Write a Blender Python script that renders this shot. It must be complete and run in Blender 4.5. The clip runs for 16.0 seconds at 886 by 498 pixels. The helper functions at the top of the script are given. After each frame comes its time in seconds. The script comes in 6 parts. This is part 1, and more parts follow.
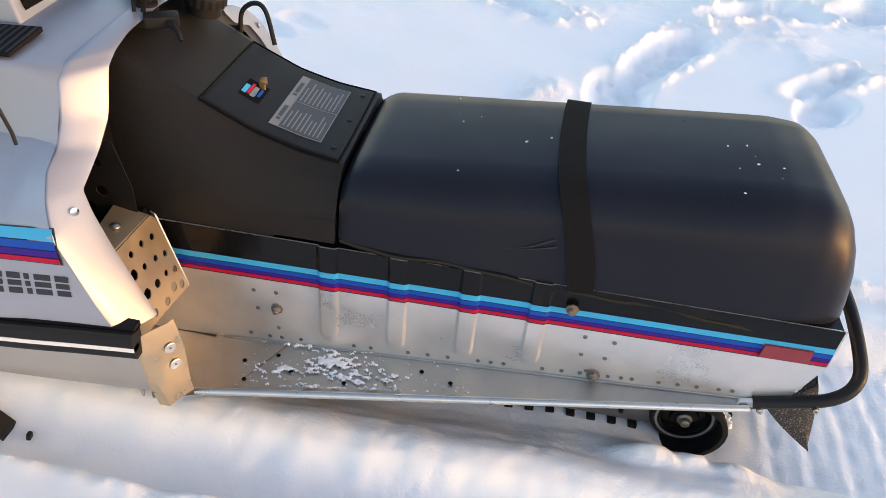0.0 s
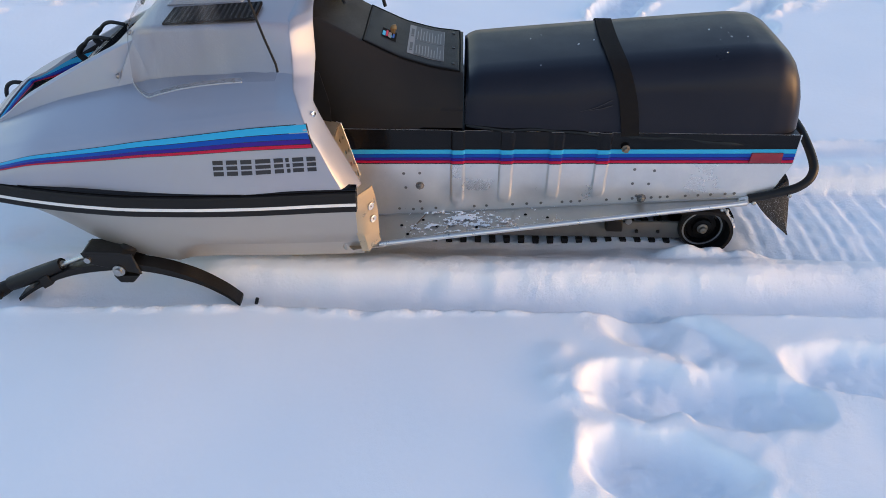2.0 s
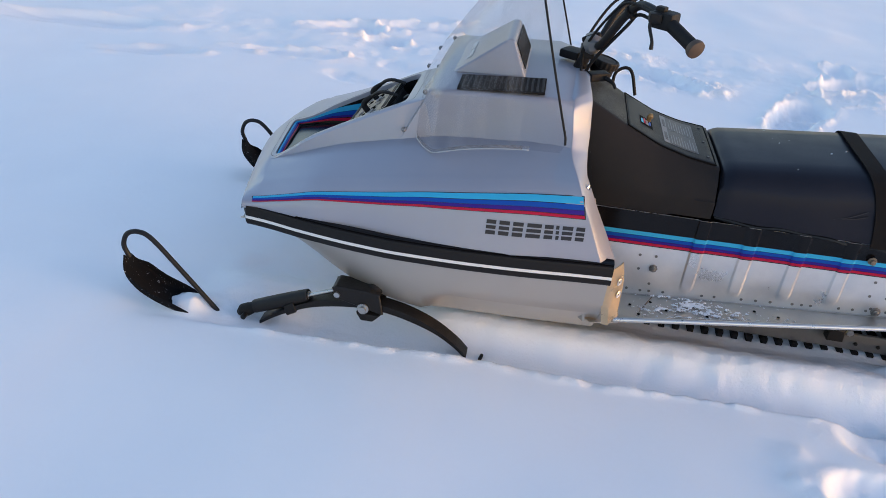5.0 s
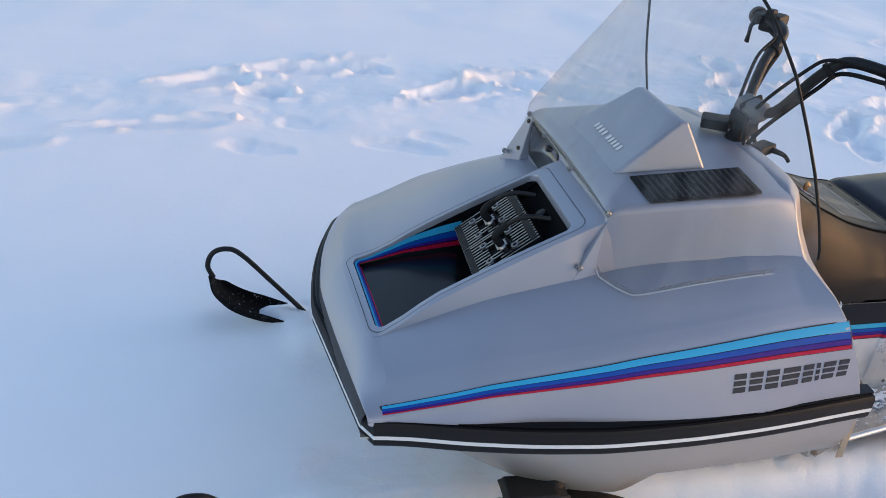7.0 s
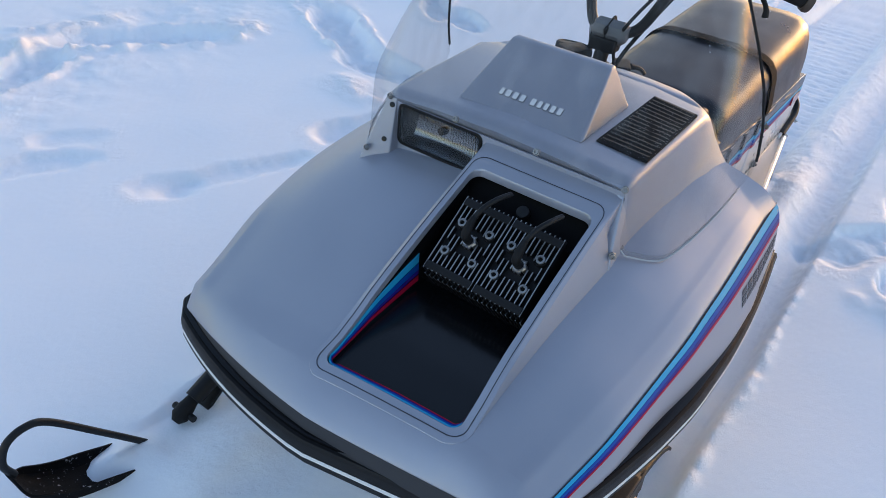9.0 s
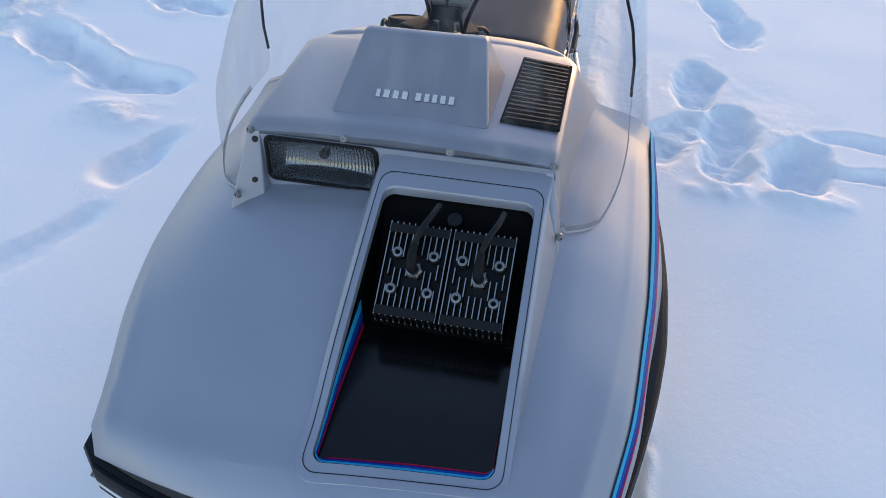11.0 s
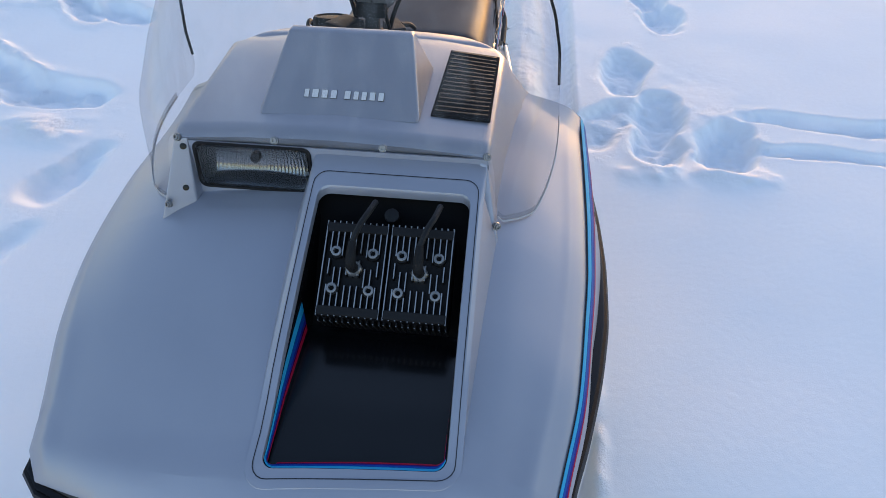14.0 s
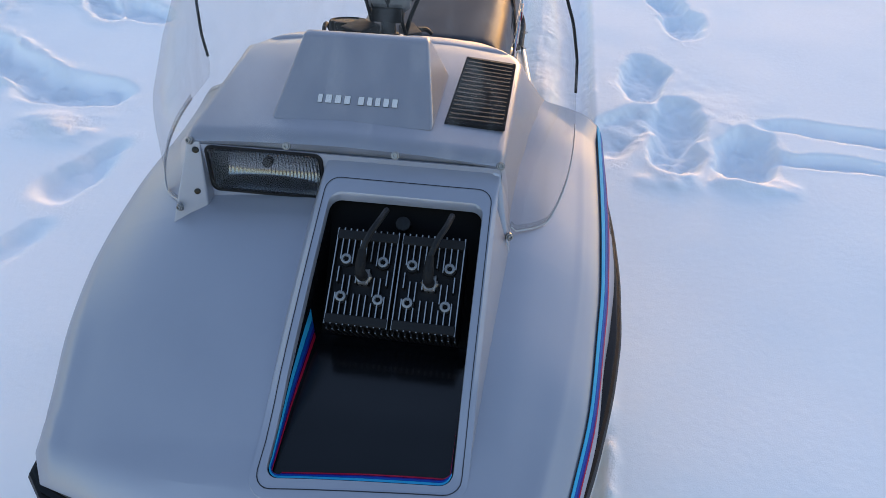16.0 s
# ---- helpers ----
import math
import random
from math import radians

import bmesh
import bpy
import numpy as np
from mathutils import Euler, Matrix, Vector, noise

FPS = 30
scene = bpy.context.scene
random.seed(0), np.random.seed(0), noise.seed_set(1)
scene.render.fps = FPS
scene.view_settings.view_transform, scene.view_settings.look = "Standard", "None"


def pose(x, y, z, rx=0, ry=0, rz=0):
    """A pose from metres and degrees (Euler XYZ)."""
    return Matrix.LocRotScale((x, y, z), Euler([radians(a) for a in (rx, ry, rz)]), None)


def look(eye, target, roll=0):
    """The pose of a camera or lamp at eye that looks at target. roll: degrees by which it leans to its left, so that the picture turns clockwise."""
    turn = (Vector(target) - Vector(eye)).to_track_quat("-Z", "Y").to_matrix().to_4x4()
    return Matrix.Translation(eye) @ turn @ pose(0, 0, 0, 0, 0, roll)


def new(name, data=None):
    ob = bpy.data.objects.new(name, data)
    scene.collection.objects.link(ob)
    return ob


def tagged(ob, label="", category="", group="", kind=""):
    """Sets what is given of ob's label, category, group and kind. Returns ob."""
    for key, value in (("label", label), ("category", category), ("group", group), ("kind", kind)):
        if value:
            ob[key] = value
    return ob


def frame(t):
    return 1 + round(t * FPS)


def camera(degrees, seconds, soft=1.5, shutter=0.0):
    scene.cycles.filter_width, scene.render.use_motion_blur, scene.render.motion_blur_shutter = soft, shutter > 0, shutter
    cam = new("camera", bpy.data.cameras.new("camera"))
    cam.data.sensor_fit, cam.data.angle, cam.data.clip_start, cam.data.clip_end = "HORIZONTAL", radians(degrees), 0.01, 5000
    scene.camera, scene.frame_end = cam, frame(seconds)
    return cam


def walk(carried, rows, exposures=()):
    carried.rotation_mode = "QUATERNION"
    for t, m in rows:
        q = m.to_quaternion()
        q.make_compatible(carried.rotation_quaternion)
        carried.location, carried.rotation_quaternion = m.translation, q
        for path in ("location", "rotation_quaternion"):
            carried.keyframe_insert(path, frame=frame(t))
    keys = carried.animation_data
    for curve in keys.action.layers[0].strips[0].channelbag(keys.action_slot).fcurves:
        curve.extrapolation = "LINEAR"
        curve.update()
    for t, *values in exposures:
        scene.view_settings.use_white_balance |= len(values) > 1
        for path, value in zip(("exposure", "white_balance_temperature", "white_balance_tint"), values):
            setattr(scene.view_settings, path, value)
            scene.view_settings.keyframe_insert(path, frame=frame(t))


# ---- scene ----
cam = camera(61.6, 16.0, soft=0.8)

PATH = [
    (0, (0.421, -1.238, 1.246), (0.258, 0.33, 0.014), 5.6),
    (0.5, (0.292, -1.433, 1.289), (0.415, 0.164, 0.092), 5.8),
    (1, (0.252, -1.626, 1.33), (0.416, -0.038, 0.124), 2.7),
    (1.5, (0.256, -1.847, 1.337), (0.318, -0.269, 0.109), 0.0),
    (2, (0.093, -1.99, 1.358), (0.069, -0.4, 0.146), 0.4),
    (2.5, (-0.013, -2.086, 1.372), (0.027, -0.461, 0.208), 2.2),
    (3, (0.115, -2.071, 1.383), (0.26, -0.422, 0.26), 3.5),
    (3.5, (0.172, -2.057, 1.368), (0.334, -0.392, 0.272), 4.0),
    (4, (0.092, -2.067, 1.376), (0.133, -0.394, 0.28), 4.4),
    (4.5, (-0.141, -2.117, 1.389), (-0.271, -0.444, 0.302), 4.6),
    (5, (-0.388, -2.1, 1.359), (-0.59, -0.411, 0.307), 5.2),
    (5.2, (-0.483, -2.038, 1.327), (-0.69, -0.342, 0.287), 5.5),
    (7.3, (-1.441, -1.308, 1.3), (-0.856, 0.321, 0.298), 5.9),
    (7.5, (-1.571, -1.242, 1.293), (-0.845, 0.318, 0.273), 7.3),
    (8, (-1.709, -1.057, 1.317), (-0.785, 0.36, 0.25), 5.5),
    (8.5, (-1.727, -0.807, 1.291), (-0.548, 0.367, 0.181), 6.0),
    (9, (-1.777, -0.63, 1.304), (-0.418, 0.277, 0.151), 5.7),
    (9.5, (-1.865, -0.486, 1.321), (-0.384, 0.172, 0.149), 5.6),
    (10, (-1.741, -0.392, 1.289), (-0.222, 0.158, 0.11), 2.8),
    (10.2, (-1.711, -0.366, 1.3), (-0.194, 0.125, 0.092), 2.2),
    (12.3, (-1.76, -0.269, 1.311), (-0.159, -0.09, 0.125), 1.5),
    (12.5, (-1.757, -0.273, 1.311), (-0.163, -0.093, 0.115), 1.2),
    (13, (-1.754, -0.282, 1.308), (-0.168, -0.106, 0.103), 0.9),
    (13.5, (-1.742, -0.295, 1.313), (-0.172, -0.122, 0.085), 0.7),
    (14, (-1.731, -0.312, 1.304), (-0.164, -0.132, 0.074), 0.4),
    (14.5, (-1.718, -0.325, 1.308), (-0.159, -0.134, 0.069), 0.3),
    (15, (-1.707, -0.331, 1.31), (-0.152, -0.124, 0.07), 0.3),
    (15.5, (-1.714, -0.318, 1.307), (-0.152, -0.108, 0.076), 0.6),
    (16, (-1.71, -0.316, 1.307), (-0.148, -0.095, 0.077), 0.6),
]
walk(cam, [(t, look(eye, target, roll)) for t, eye, target, roll in PATH], exposures=[(0.0, 2.52, 6350, 22), (0.5, 2.34, 5750, 21), (1.0, 2.20, 5640, 22), (1.5, 2.12, 5600, 23), (5.2, 2.08, 5640, 23), (7.3, 2.08, 5680, 23), (9.4, 2.10, 5520, 22), (16.0, 2.14, 5580, 23)])

# ---------------------------------------------------------------- world and light
SUN_AZ, SUN_EL = -11.0, 3.5          # degrees; azimuth from +x towards +y
world = bpy.data.worlds.new("sky")
scene.world = world
world.use_nodes = True
wn, wl = world.node_tree.nodes, world.node_tree.links
sky = wn.new("ShaderNodeTexSky")
sky.sky_type = 'NISHITA'
sky.sun_disc = False
sky.sun_elevation = radians(SUN_EL)
sky.sun_rotation = radians(90.0 - SUN_AZ)
sky.air_density, sky.dust_density, sky.ozone_density = 1.0, 1.2, 1.0
wl.new(sky.outputs[0], wn["Background"].inputs[0])
wn["Background"].inputs[1].default_value = 0.15
lamp = bpy.data.lights.new("sun", 'SUN')
lamp.energy, lamp.angle, lamp.color = 0.20, radians(5.0), (1.0, 0.63, 0.27)
sun = new("sun", lamp)
sd = Vector((math.cos(radians(SUN_AZ)) * math.cos(radians(SUN_EL)), math.sin(radians(SUN_AZ)) * math.cos(radians(SUN_EL)), math.sin(radians(SUN_EL))))
sun.matrix_world = look(tuple(sd * 20), (0, 0, 0))

# ---------------------------------------------------------------- materials


def rgb(r, g, b):
    return (r, g, b, 1.0)


def material(name, color, rough=0.5, metal=0.0, coat=0.0, vary=0.0, scale=8.0, bump=0.0, bump_scale=60.0, rough_vary=0.0, spec=0.5):
    """A principled surface with soft colour variation, fine relief and uneven gloss."""
    m = bpy.data.materials.new(name)
    m.use_nodes = True
    n, k = m.node_tree.nodes, m.node_tree.links
    p = n["Principled BSDF"]
    p.inputs["Base Color"].default_value = rgb(*color)
    p.inputs["Roughness"].default_value = rough
    p.inputs["Metallic"].default_value = metal
    p.inputs["Coat Weight"].default_value = coat
    p.inputs["Coat Roughness"].default_value = 0.12
    p.inputs["Specular IOR Level"].default_value = spec
    co = n.new("ShaderNodeTexCoord")
    if vary > 0 or rough_vary > 0:
        t = n.new("ShaderNodeTexNoise")
        t.inputs["Scale"].default_value, t.inputs["Detail"].default_value, t.inputs["Roughness"].default_value = scale, 8.0, 0.65
        k.new(co.outputs["Object"], t.inputs["Vector"])
        if vary > 0:
            mix = n.new("ShaderNodeMix")
            mix.data_type = 'RGBA'
            mix.inputs[6].default_value = rgb(*(c * (1 - vary) for c in color))
            mix.inputs[7].default_value = rgb(*(min(1.0, c * (1 + vary)) for c in color))
            k.new(t.outputs["Fac"], mix.inputs[0])
            k.new(mix.outputs[2], p.inputs["Base Color"])
        if rough_vary > 0:
            mr = n.new("ShaderNodeMapRange")
            mr.inputs["From Min"].default_value, mr.inputs["From Max"].default_value = 0.3, 0.7
            mr.inputs["To Min"].default_value, mr.inputs["To Max"].default_value = max(0.02, rough - rough_vary), rough + rough_vary
            k.new(t.outputs["Fac"], mr.inputs["Value"])
            k.new(mr.outputs[0], p.inputs["Roughness"])
    if bump > 0:
        t2 = n.new("ShaderNodeTexNoise")
        t2.inputs["Scale"].default_value, t2.inputs["Detail"].default_value = bump_scale, 6.0
        k.new(co.outputs["Object"], t2.inputs["Vector"])
        b = n.new("ShaderNodeBump")
        b.inputs["Strength"].default_value, b.inputs["Distance"].default_value = bump, 0.002
        k.new(t2.outputs["Fac"], b.inputs["Height"])
        k.new(b.outputs[0], p.inputs["Normal"])
    return m


SILVER = material("silver_paint", (0.335, 0.350, 0.408), 0.40, 0.42, 0.08, vary=0.07, scale=5.0, rough_vary=0.07, bump=0.05, bump_scale=900)
BELLY = material("belly_paint", (0.47, 0.44, 0.40), 0.42, 0.72, 0.10, vary=0.10, scale=7.0, rough_vary=0.08, bump=0.06, bump_scale=500)
ALU = material("tunnel_aluminium", (0.74, 0.73, 0.72), 0.34, 0.8, 0.0, vary=0.24, scale=7.0, rough_vary=0.14, bump=0.12, bump_scale=240)
GUARD = material("weathered_guard_metal", (0.55, 0.44, 0.29), 0.36, 0.8, 0.0, vary=0.22, scale=14.0, rough_vary=0.14, bump=0.15, bump_scale=260)
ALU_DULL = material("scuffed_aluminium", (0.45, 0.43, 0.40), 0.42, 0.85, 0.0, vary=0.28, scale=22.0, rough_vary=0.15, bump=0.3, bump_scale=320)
RAIL = material("polished_rail", (0.66, 0.65, 0.63), 0.32, 0.95, vary=0.08, scale=40.0, rough_vary=0.08)
STEEL = material("zinc_steel", (0.50, 0.49, 0.47), 0.35, 1.0, vary=0.25, scale=60.0, rough_vary=0.12)
DULLRIVET = material("weathered_rivet", (0.20, 0.195, 0.19), 0.5, 0.7, vary=0.35, scale=60.0)
CHROME = material("bright_steel", (0.75, 0.75, 0.76), 0.18, 1.0)
RUST = material("rusty_steel", (0.20, 0.16, 0.12), 0.6, 0.5, vary=0.45, scale=40.0)
BLACKGLOSS = material("black_gloss", (0.005, 0.005, 0.006), 0.18, 0.0, 0.0, spec=0.24, vary=0.2, scale=10.0, rough_vary=0.05)
TRAY = material("tray_black", (0.006, 0.0065, 0.008), 0.20, 0.0, 0.0, spec=0.40, vary=0.3, scale=6.0, rough_vary=0.06)
BLACKMATT = material("black_plastic", (0.010, 0.010, 0.011), 0.55, spec=0.22, vary=0.25, scale=30.0, bump=0.25, bump_scale=500, rough_vary=0.1)
CONSOLE = material("console_plastic", (0.0160, 0.0150, 0.0140), 0.42, spec=0.16, vary=0.22, scale=14.0, bump=0.35, bump_scale=700, rough_vary=0.08)
PANEL = material("panel_plastic", (0.010, 0.0105, 0.012), 0.44, spec=0.17, vary=0.15, scale=20.0, bump=0.2, bump_scale=600, rough_vary=0.06)
VINYL = material("seat_vinyl", (0.0118, 0.0130, 0.0185), 0.34, spec=0.22, vary=0.15, scale=9.0, bump=0.07, bump_scale=500, rough_vary=0.07)
WEB = material("nylon_strap", (0.009, 0.009, 0.010), 0.85, spec=0.12, vary=0.3, scale=90.0, bump=0.6, bump_scale=900)
RUBBER = material("rubber", (0.010, 0.010, 0.011), 0.65, spec=0.2, vary=0.4, scale=50.0, bump=0.5, bump_scale=300)
FLAP = material("snow_flap_rubber", (0.010, 0.010, 0.010), 0.7, vary=0.4, scale=70.0, bump=0.8, bump_scale=200)
def specks(m, scale, lo, hi, col):
    """Dusts a material with specks of snow."""
    n, k = m.node_tree.nodes, m.node_tree.links
    p = n["Principled BSDF"]
    t, mr, mx, co = n.new("ShaderNodeTexNoise"), n.new("ShaderNodeMapRange"), n.new("ShaderNodeMix"), n.new("ShaderNodeTexCoord")
    t.inputs["Scale"].default_value, t.inputs["Detail"].default_value, t.inputs["Roughness"].default_value = scale, 5.0, 0.7
    mr.inputs["From Min"].default_value, mr.inputs["From Max"].default_value = lo, hi
    mx.data_type = 'RGBA'
    mx.inputs[7].default_value = rgb(*col)
    if p.inputs["Base Color"].links:
        k.new(p.inputs["Base Color"].links[0].from_socket, mx.inputs[6])
    else:
        mx.inputs[6].default_value = p.inputs["Base Color"].default_value
    k.new(co.outputs["Object"], t.inputs["Vector"])
    k.new(t.outputs["Fac"], mr.inputs["Value"])
    k.new(mr.outputs[0], mx.inputs[0])
    k.new(mx.outputs[2], p.inputs["Base Color"])


SKI = material("ski_steel", (0.008, 0.008, 0.009), 0.70, spec=0.06, vary=0.4, scale=40.0, bump=0.3, bump_scale=250, rough_vary=0.12)
specks(SKI, 90.0, 0.62, 0.78, (0.80, 0.82, 0.86))
VINYL.node_tree.nodes["Principled BSDF"].inputs["Specular Tint"].default_value = rgb(0.86, 0.86, 1.0)
CONSOLE.node_tree.nodes["Principled BSDF"].inputs["Specular Tint"].default_value = rgb(1.0, 0.93, 0.97)


def sag(m, scale, dist):
    """Adds slow unevenness under a material's fine relief."""
    n, k = m.node_tree.nodes, m.node_tree.links
    t, b, co = n.new("ShaderNodeTexNoise"), n.new("ShaderNodeBump"), n.new("ShaderNodeTexCoord")
    t.inputs["Scale"].default_value, t.inputs["Detail"].default_value = scale, 1.0
    b.inputs["Strength"].default_value, b.inputs["Distance"].default_value = 0.5, dist
    k.new(co.outputs["Object"], t.inputs["Vector"])
    k.new(t.outputs["Fac"], b.inputs["Height"])
    k.new(b.outputs[0], n["Bump"].inputs["Normal"])


sag(VINYL, 4.5, 0.011)
sag(ALU, 9.0, 0.006)
sag(SILVER, 6.0, 0.004)
specks(FLAP, 300.0, 0.56, 0.68, (0.30, 0.31, 0.33))
IRON = material("black_iron", (0.009, 0.009, 0.010), 0.48, 0.0, spec=0.28, vary=0.4, scale=40.0, bump=0.3, bump_scale=250, rough_vary=0.12)
FIN = material("engine_fin", (0.010, 0.010, 0.011), 0.55, 0.0, spec=0.2, vary=0.3, scale=60.0)
FINEDGE = material("machined_edge", (0.46, 0.455, 0.44), 0.35, 1.0, vary=0.2, scale=90.0)
# near-black that puts the shade of openings and recesses into the colour
SHADOWBLACK = material("recess_shade_black", (0.004, 0.004, 0.0045), 0.8, spec=0.1, vary=0.3, scale=20.0)
WHITE = material("white_trim", (0.72, 0.72, 0.71), 0.45, vary=0.06, scale=30.0)
CYAN = material("decal_light_blue", (0.04, 0.36, 0.62), 0.38, spec=0.25, vary=0.05, scale=12.0)
BLUE = material("decal_blue", (0.006, 0.065, 0.36), 0.38, spec=0.22, vary=0.06, scale=12.0)
PURPLE = material("decal_purple", (0.036, 0.010, 0.21), 0.38, spec=0.22, vary=0.06, scale=12.0)
RED = material("decal_red", (0.40, 0.006, 0.040), 0.38, spec=0.22, vary=0.06, scale=12.0)
INK = material("decal_black", (0.012, 0.012, 0.016), 0.38, coat=0.2)
SILVERBAR = material("lettering_white", (0.74, 0.75, 0.77), 0.4)
REFLECTOR = material("red_reflector", (0.22, 0.008, 0.014), 0.2, coat=0.6, vary=0.25, scale=60.0)
LAMPBOWL = material("lamp_reflector", (0.27, 0.28, 0.30), 0.16, 0.95, vary=0.06, scale=20.0)
BRASS = material("worn_brass", (0.30, 0.19, 0.08), 0.4, 0.8, vary=0.3, scale=60.0)
TAN = material("worn_grip_end", (0.06, 0.042, 0.030), 0.6, vary=0.3, scale=60.0)
LABELGREY = material("label_grey", (0.045, 0.047, 0.052), 0.4, vary=0.1, scale=30.0)
ZINC = material("dull_zinc", (0.27, 0.27, 0.27), 0.5, 0.8, vary=0.3, scale=60.0)
NOSE = material("nose_plastic", (0.036, 0.037, 0.042), 0.5, spec=0.3, vary=0.2, scale=12.0, bump=0.1, bump_scale=300, rough_vary=0.1)
SLAT = material("vent_slat", (0.016, 0.0165, 0.018), 0.50, spec=0.2, vary=0.25, scale=40.0, rough_vary=0.1)
DIRTY = material("snow_stained_rail", (0.16, 0.155, 0.15), 0.6, 0.4, vary=0.5, scale=18.0, bump=0.4, bump_scale=120, rough_vary=0.15)
CUTEDGE = material("cut_polycarbonate_edge", (0.42, 0.43, 0.45), 0.45, vary=0.15, scale=30.0)
VENTBLACK = material("vent_plastic", (0.012, 0.012, 0.014), 0.85, spec=0.06, vary=0.25, scale=30.0)
LABELINK = material("label_ink", (0.19, 0.20, 0.21), 0.5)
CLAMPGREY = material("clamp_grey", (0.13, 0.132, 0.138), 0.45, vary=0.2, scale=40.0)

# pressed headlamp glass: clear, with gloss that breaks up on the flutes
GLASS = bpy.data.materials.new("headlamp_glass")
GLASS.use_nodes = True
_n, _k = GLASS.node_tree.nodes, GLASS.node_tree.links
_n.remove(_n["Principled BSDF"])
_tr, _gl, _mx, _fr = _n.new("ShaderNodeBsdfTransparent"), _n.new("ShaderNodeBsdfGlossy"), _n.new("ShaderNodeMixShader"), _n.new("ShaderNodeFresnel")
_tr.inputs[0].default_value = rgb(0.86, 0.88, 0.88)
_gl.inputs["Roughness"].default_value = 0.05
_fr.inputs["IOR"].default_value = 1.55
_k.new(_fr.outputs[0], _mx.inputs[0])
_k.new(_tr.outputs[0], _mx.inputs[1])
_k.new(_gl.outputs[0], _mx.inputs[2])
_k.new(_mx.outputs[0], _n["Material Output"].inputs[0])

# thin clear polycarbonate: mostly clear, a little tint, sky gloss that rises at grazing angles
SHIELD = bpy.data.materials.new("clear_polycarbonate")
SHIELD.use_nodes = True
_n, _k = SHIELD.node_tree.nodes, SHIELD.node_tree.links
_n.remove(_n["Principled BSDF"])
_tr, _gl, _mx, _fr = _n.new("ShaderNodeBsdfTransparent"), _n.new("ShaderNodeBsdfGlossy"), _n.new("ShaderNodeMixShader"), _n.new("ShaderNodeFresnel")
_tr.inputs[0].default_value = rgb(0.87, 0.87, 0.87)
_gl.inputs["Roughness"].default_value = 0.16
_fr.inputs["IOR"].default_value = 1.42
_ma = _n.new("ShaderNodeMath")
_ma.operation = 'MULTIPLY'
_ma.inputs[1].default_value = 0.07
_k.new(_fr.outputs[0], _ma.inputs[0])
_k.new(_ma.outputs[0], _mx.inputs[0])
_k.new(_tr.outputs[0], _mx.inputs[1])
_k.new(_gl.outputs[0], _mx.inputs[2])
# pale diffuse streaks: smears, plus reflected sheen and haze painted into the colour
_df, _m2 = _n.new("ShaderNodeBsdfDiffuse"), _n.new("ShaderNodeMixShader")
_df.inputs[0].default_value = rgb(0.7, 0.7, 0.7)
_sn, _sm, _sc = _n.new("ShaderNodeTexNoise"), _n.new("ShaderNodeMapRange"), _n.new("ShaderNodeTexCoord")
_mp = _n.new("ShaderNodeMapping")
_mp.inputs["Scale"].default_value = (20.0, 20.0, 2.0)
_mp.inputs["Rotation"].default_value = (0.25, 0.5, 0.0)
_sn.inputs["Scale"].default_value, _sn.inputs["Detail"].default_value = 1.0, 4.0
_sm.inputs["From Min"].default_value, _sm.inputs["From Max"].default_value, _sm.inputs["To Min"].default_value, _sm.inputs["To Max"].default_value = 0.46, 0.72, 0.012, 0.110
_k.new(_sc.outputs["Object"], _mp.inputs["Vector"])
_k.new(_mp.outputs[0], _sn.inputs["Vector"])
_k.new(_sn.outputs["Fac"], _sm.inputs["Value"])
_k.new(_sm.outputs[0], _m2.inputs[0])
_bw = _n.new("ShaderNodeBump")
_bw.inputs["Strength"].default_value, _bw.inputs["Distance"].default_value = 0.12, 0.012
_k.new(_sn.outputs["Fac"], _bw.inputs["Height"])
_k.new(_bw.outputs[0], _gl.inputs["Normal"])
_k.new(_mx.outputs[0], _m2.inputs[1])
_k.new(_df.outputs[0], _m2.inputs[2])
_k.new(_m2.outputs[0], _n["Material Output"].inputs[0])

# the screen's ground edge: half clear, half grey
EDGEBAND = bpy.data.materials.new("ground_polycarbonate")
EDGEBAND.use_nodes = True
EDGEBAND.node_tree.nodes["Principled BSDF"].inputs["Base Color"].default_value = rgb(0.20, 0.21, 0.23)
EDGEBAND.node_tree.nodes["Principled BSDF"].inputs["Roughness"].default_value = 0.2
EDGEBAND.node_tree.nodes["Principled BSDF"].inputs["Alpha"].default_value = 0.42

SNOW = bpy.data.materials.new("snow")
SNOW.use_nodes = True
_n, _k = SNOW.node_tree.nodes, SNOW.node_tree.links
_p = _n["Principled BSDF"]
_p.inputs["Roughness"].default_value = 0.75
_p.inputs["Specular IOR Level"].default_value = 0.25
_p.inputs["Subsurface Weight"].default_value = 0.0
_co = _n.new("ShaderNodeTexCoord")
_t = _n.new("ShaderNodeTexNoise")
_t.inputs["Scale"].default_value, _t.inputs["Detail"].default_value = 3.0, 6.0
_cr = _n.new("ShaderNodeMix")
_cr.data_type = 'RGBA'
_cr.inputs[6].default_value, _cr.inputs[7].default_value = rgb(0.84, 0.86, 0.90), rgb(0.92, 0.93, 0.95)
_g1, _g2 = _n.new("ShaderNodeTexNoise"), _n.new("ShaderNodeTexNoise")
_g1.inputs["Scale"].default_value, _g1.inputs["Detail"].default_value = 380.0, 4.0
_g2.inputs["Scale"].default_value, _g2.inputs["Detail"].default_value = 45.0, 8.0
_b1, _b2 = _n.new("ShaderNodeBump"), _n.new("ShaderNodeBump")
_b1.inputs["Strength"].default_value, _b1.inputs["Distance"].default_value = 0.20, 0.0015
_b2.inputs["Strength"].default_value, _b2.inputs["Distance"].default_value = 0.16, 0.005
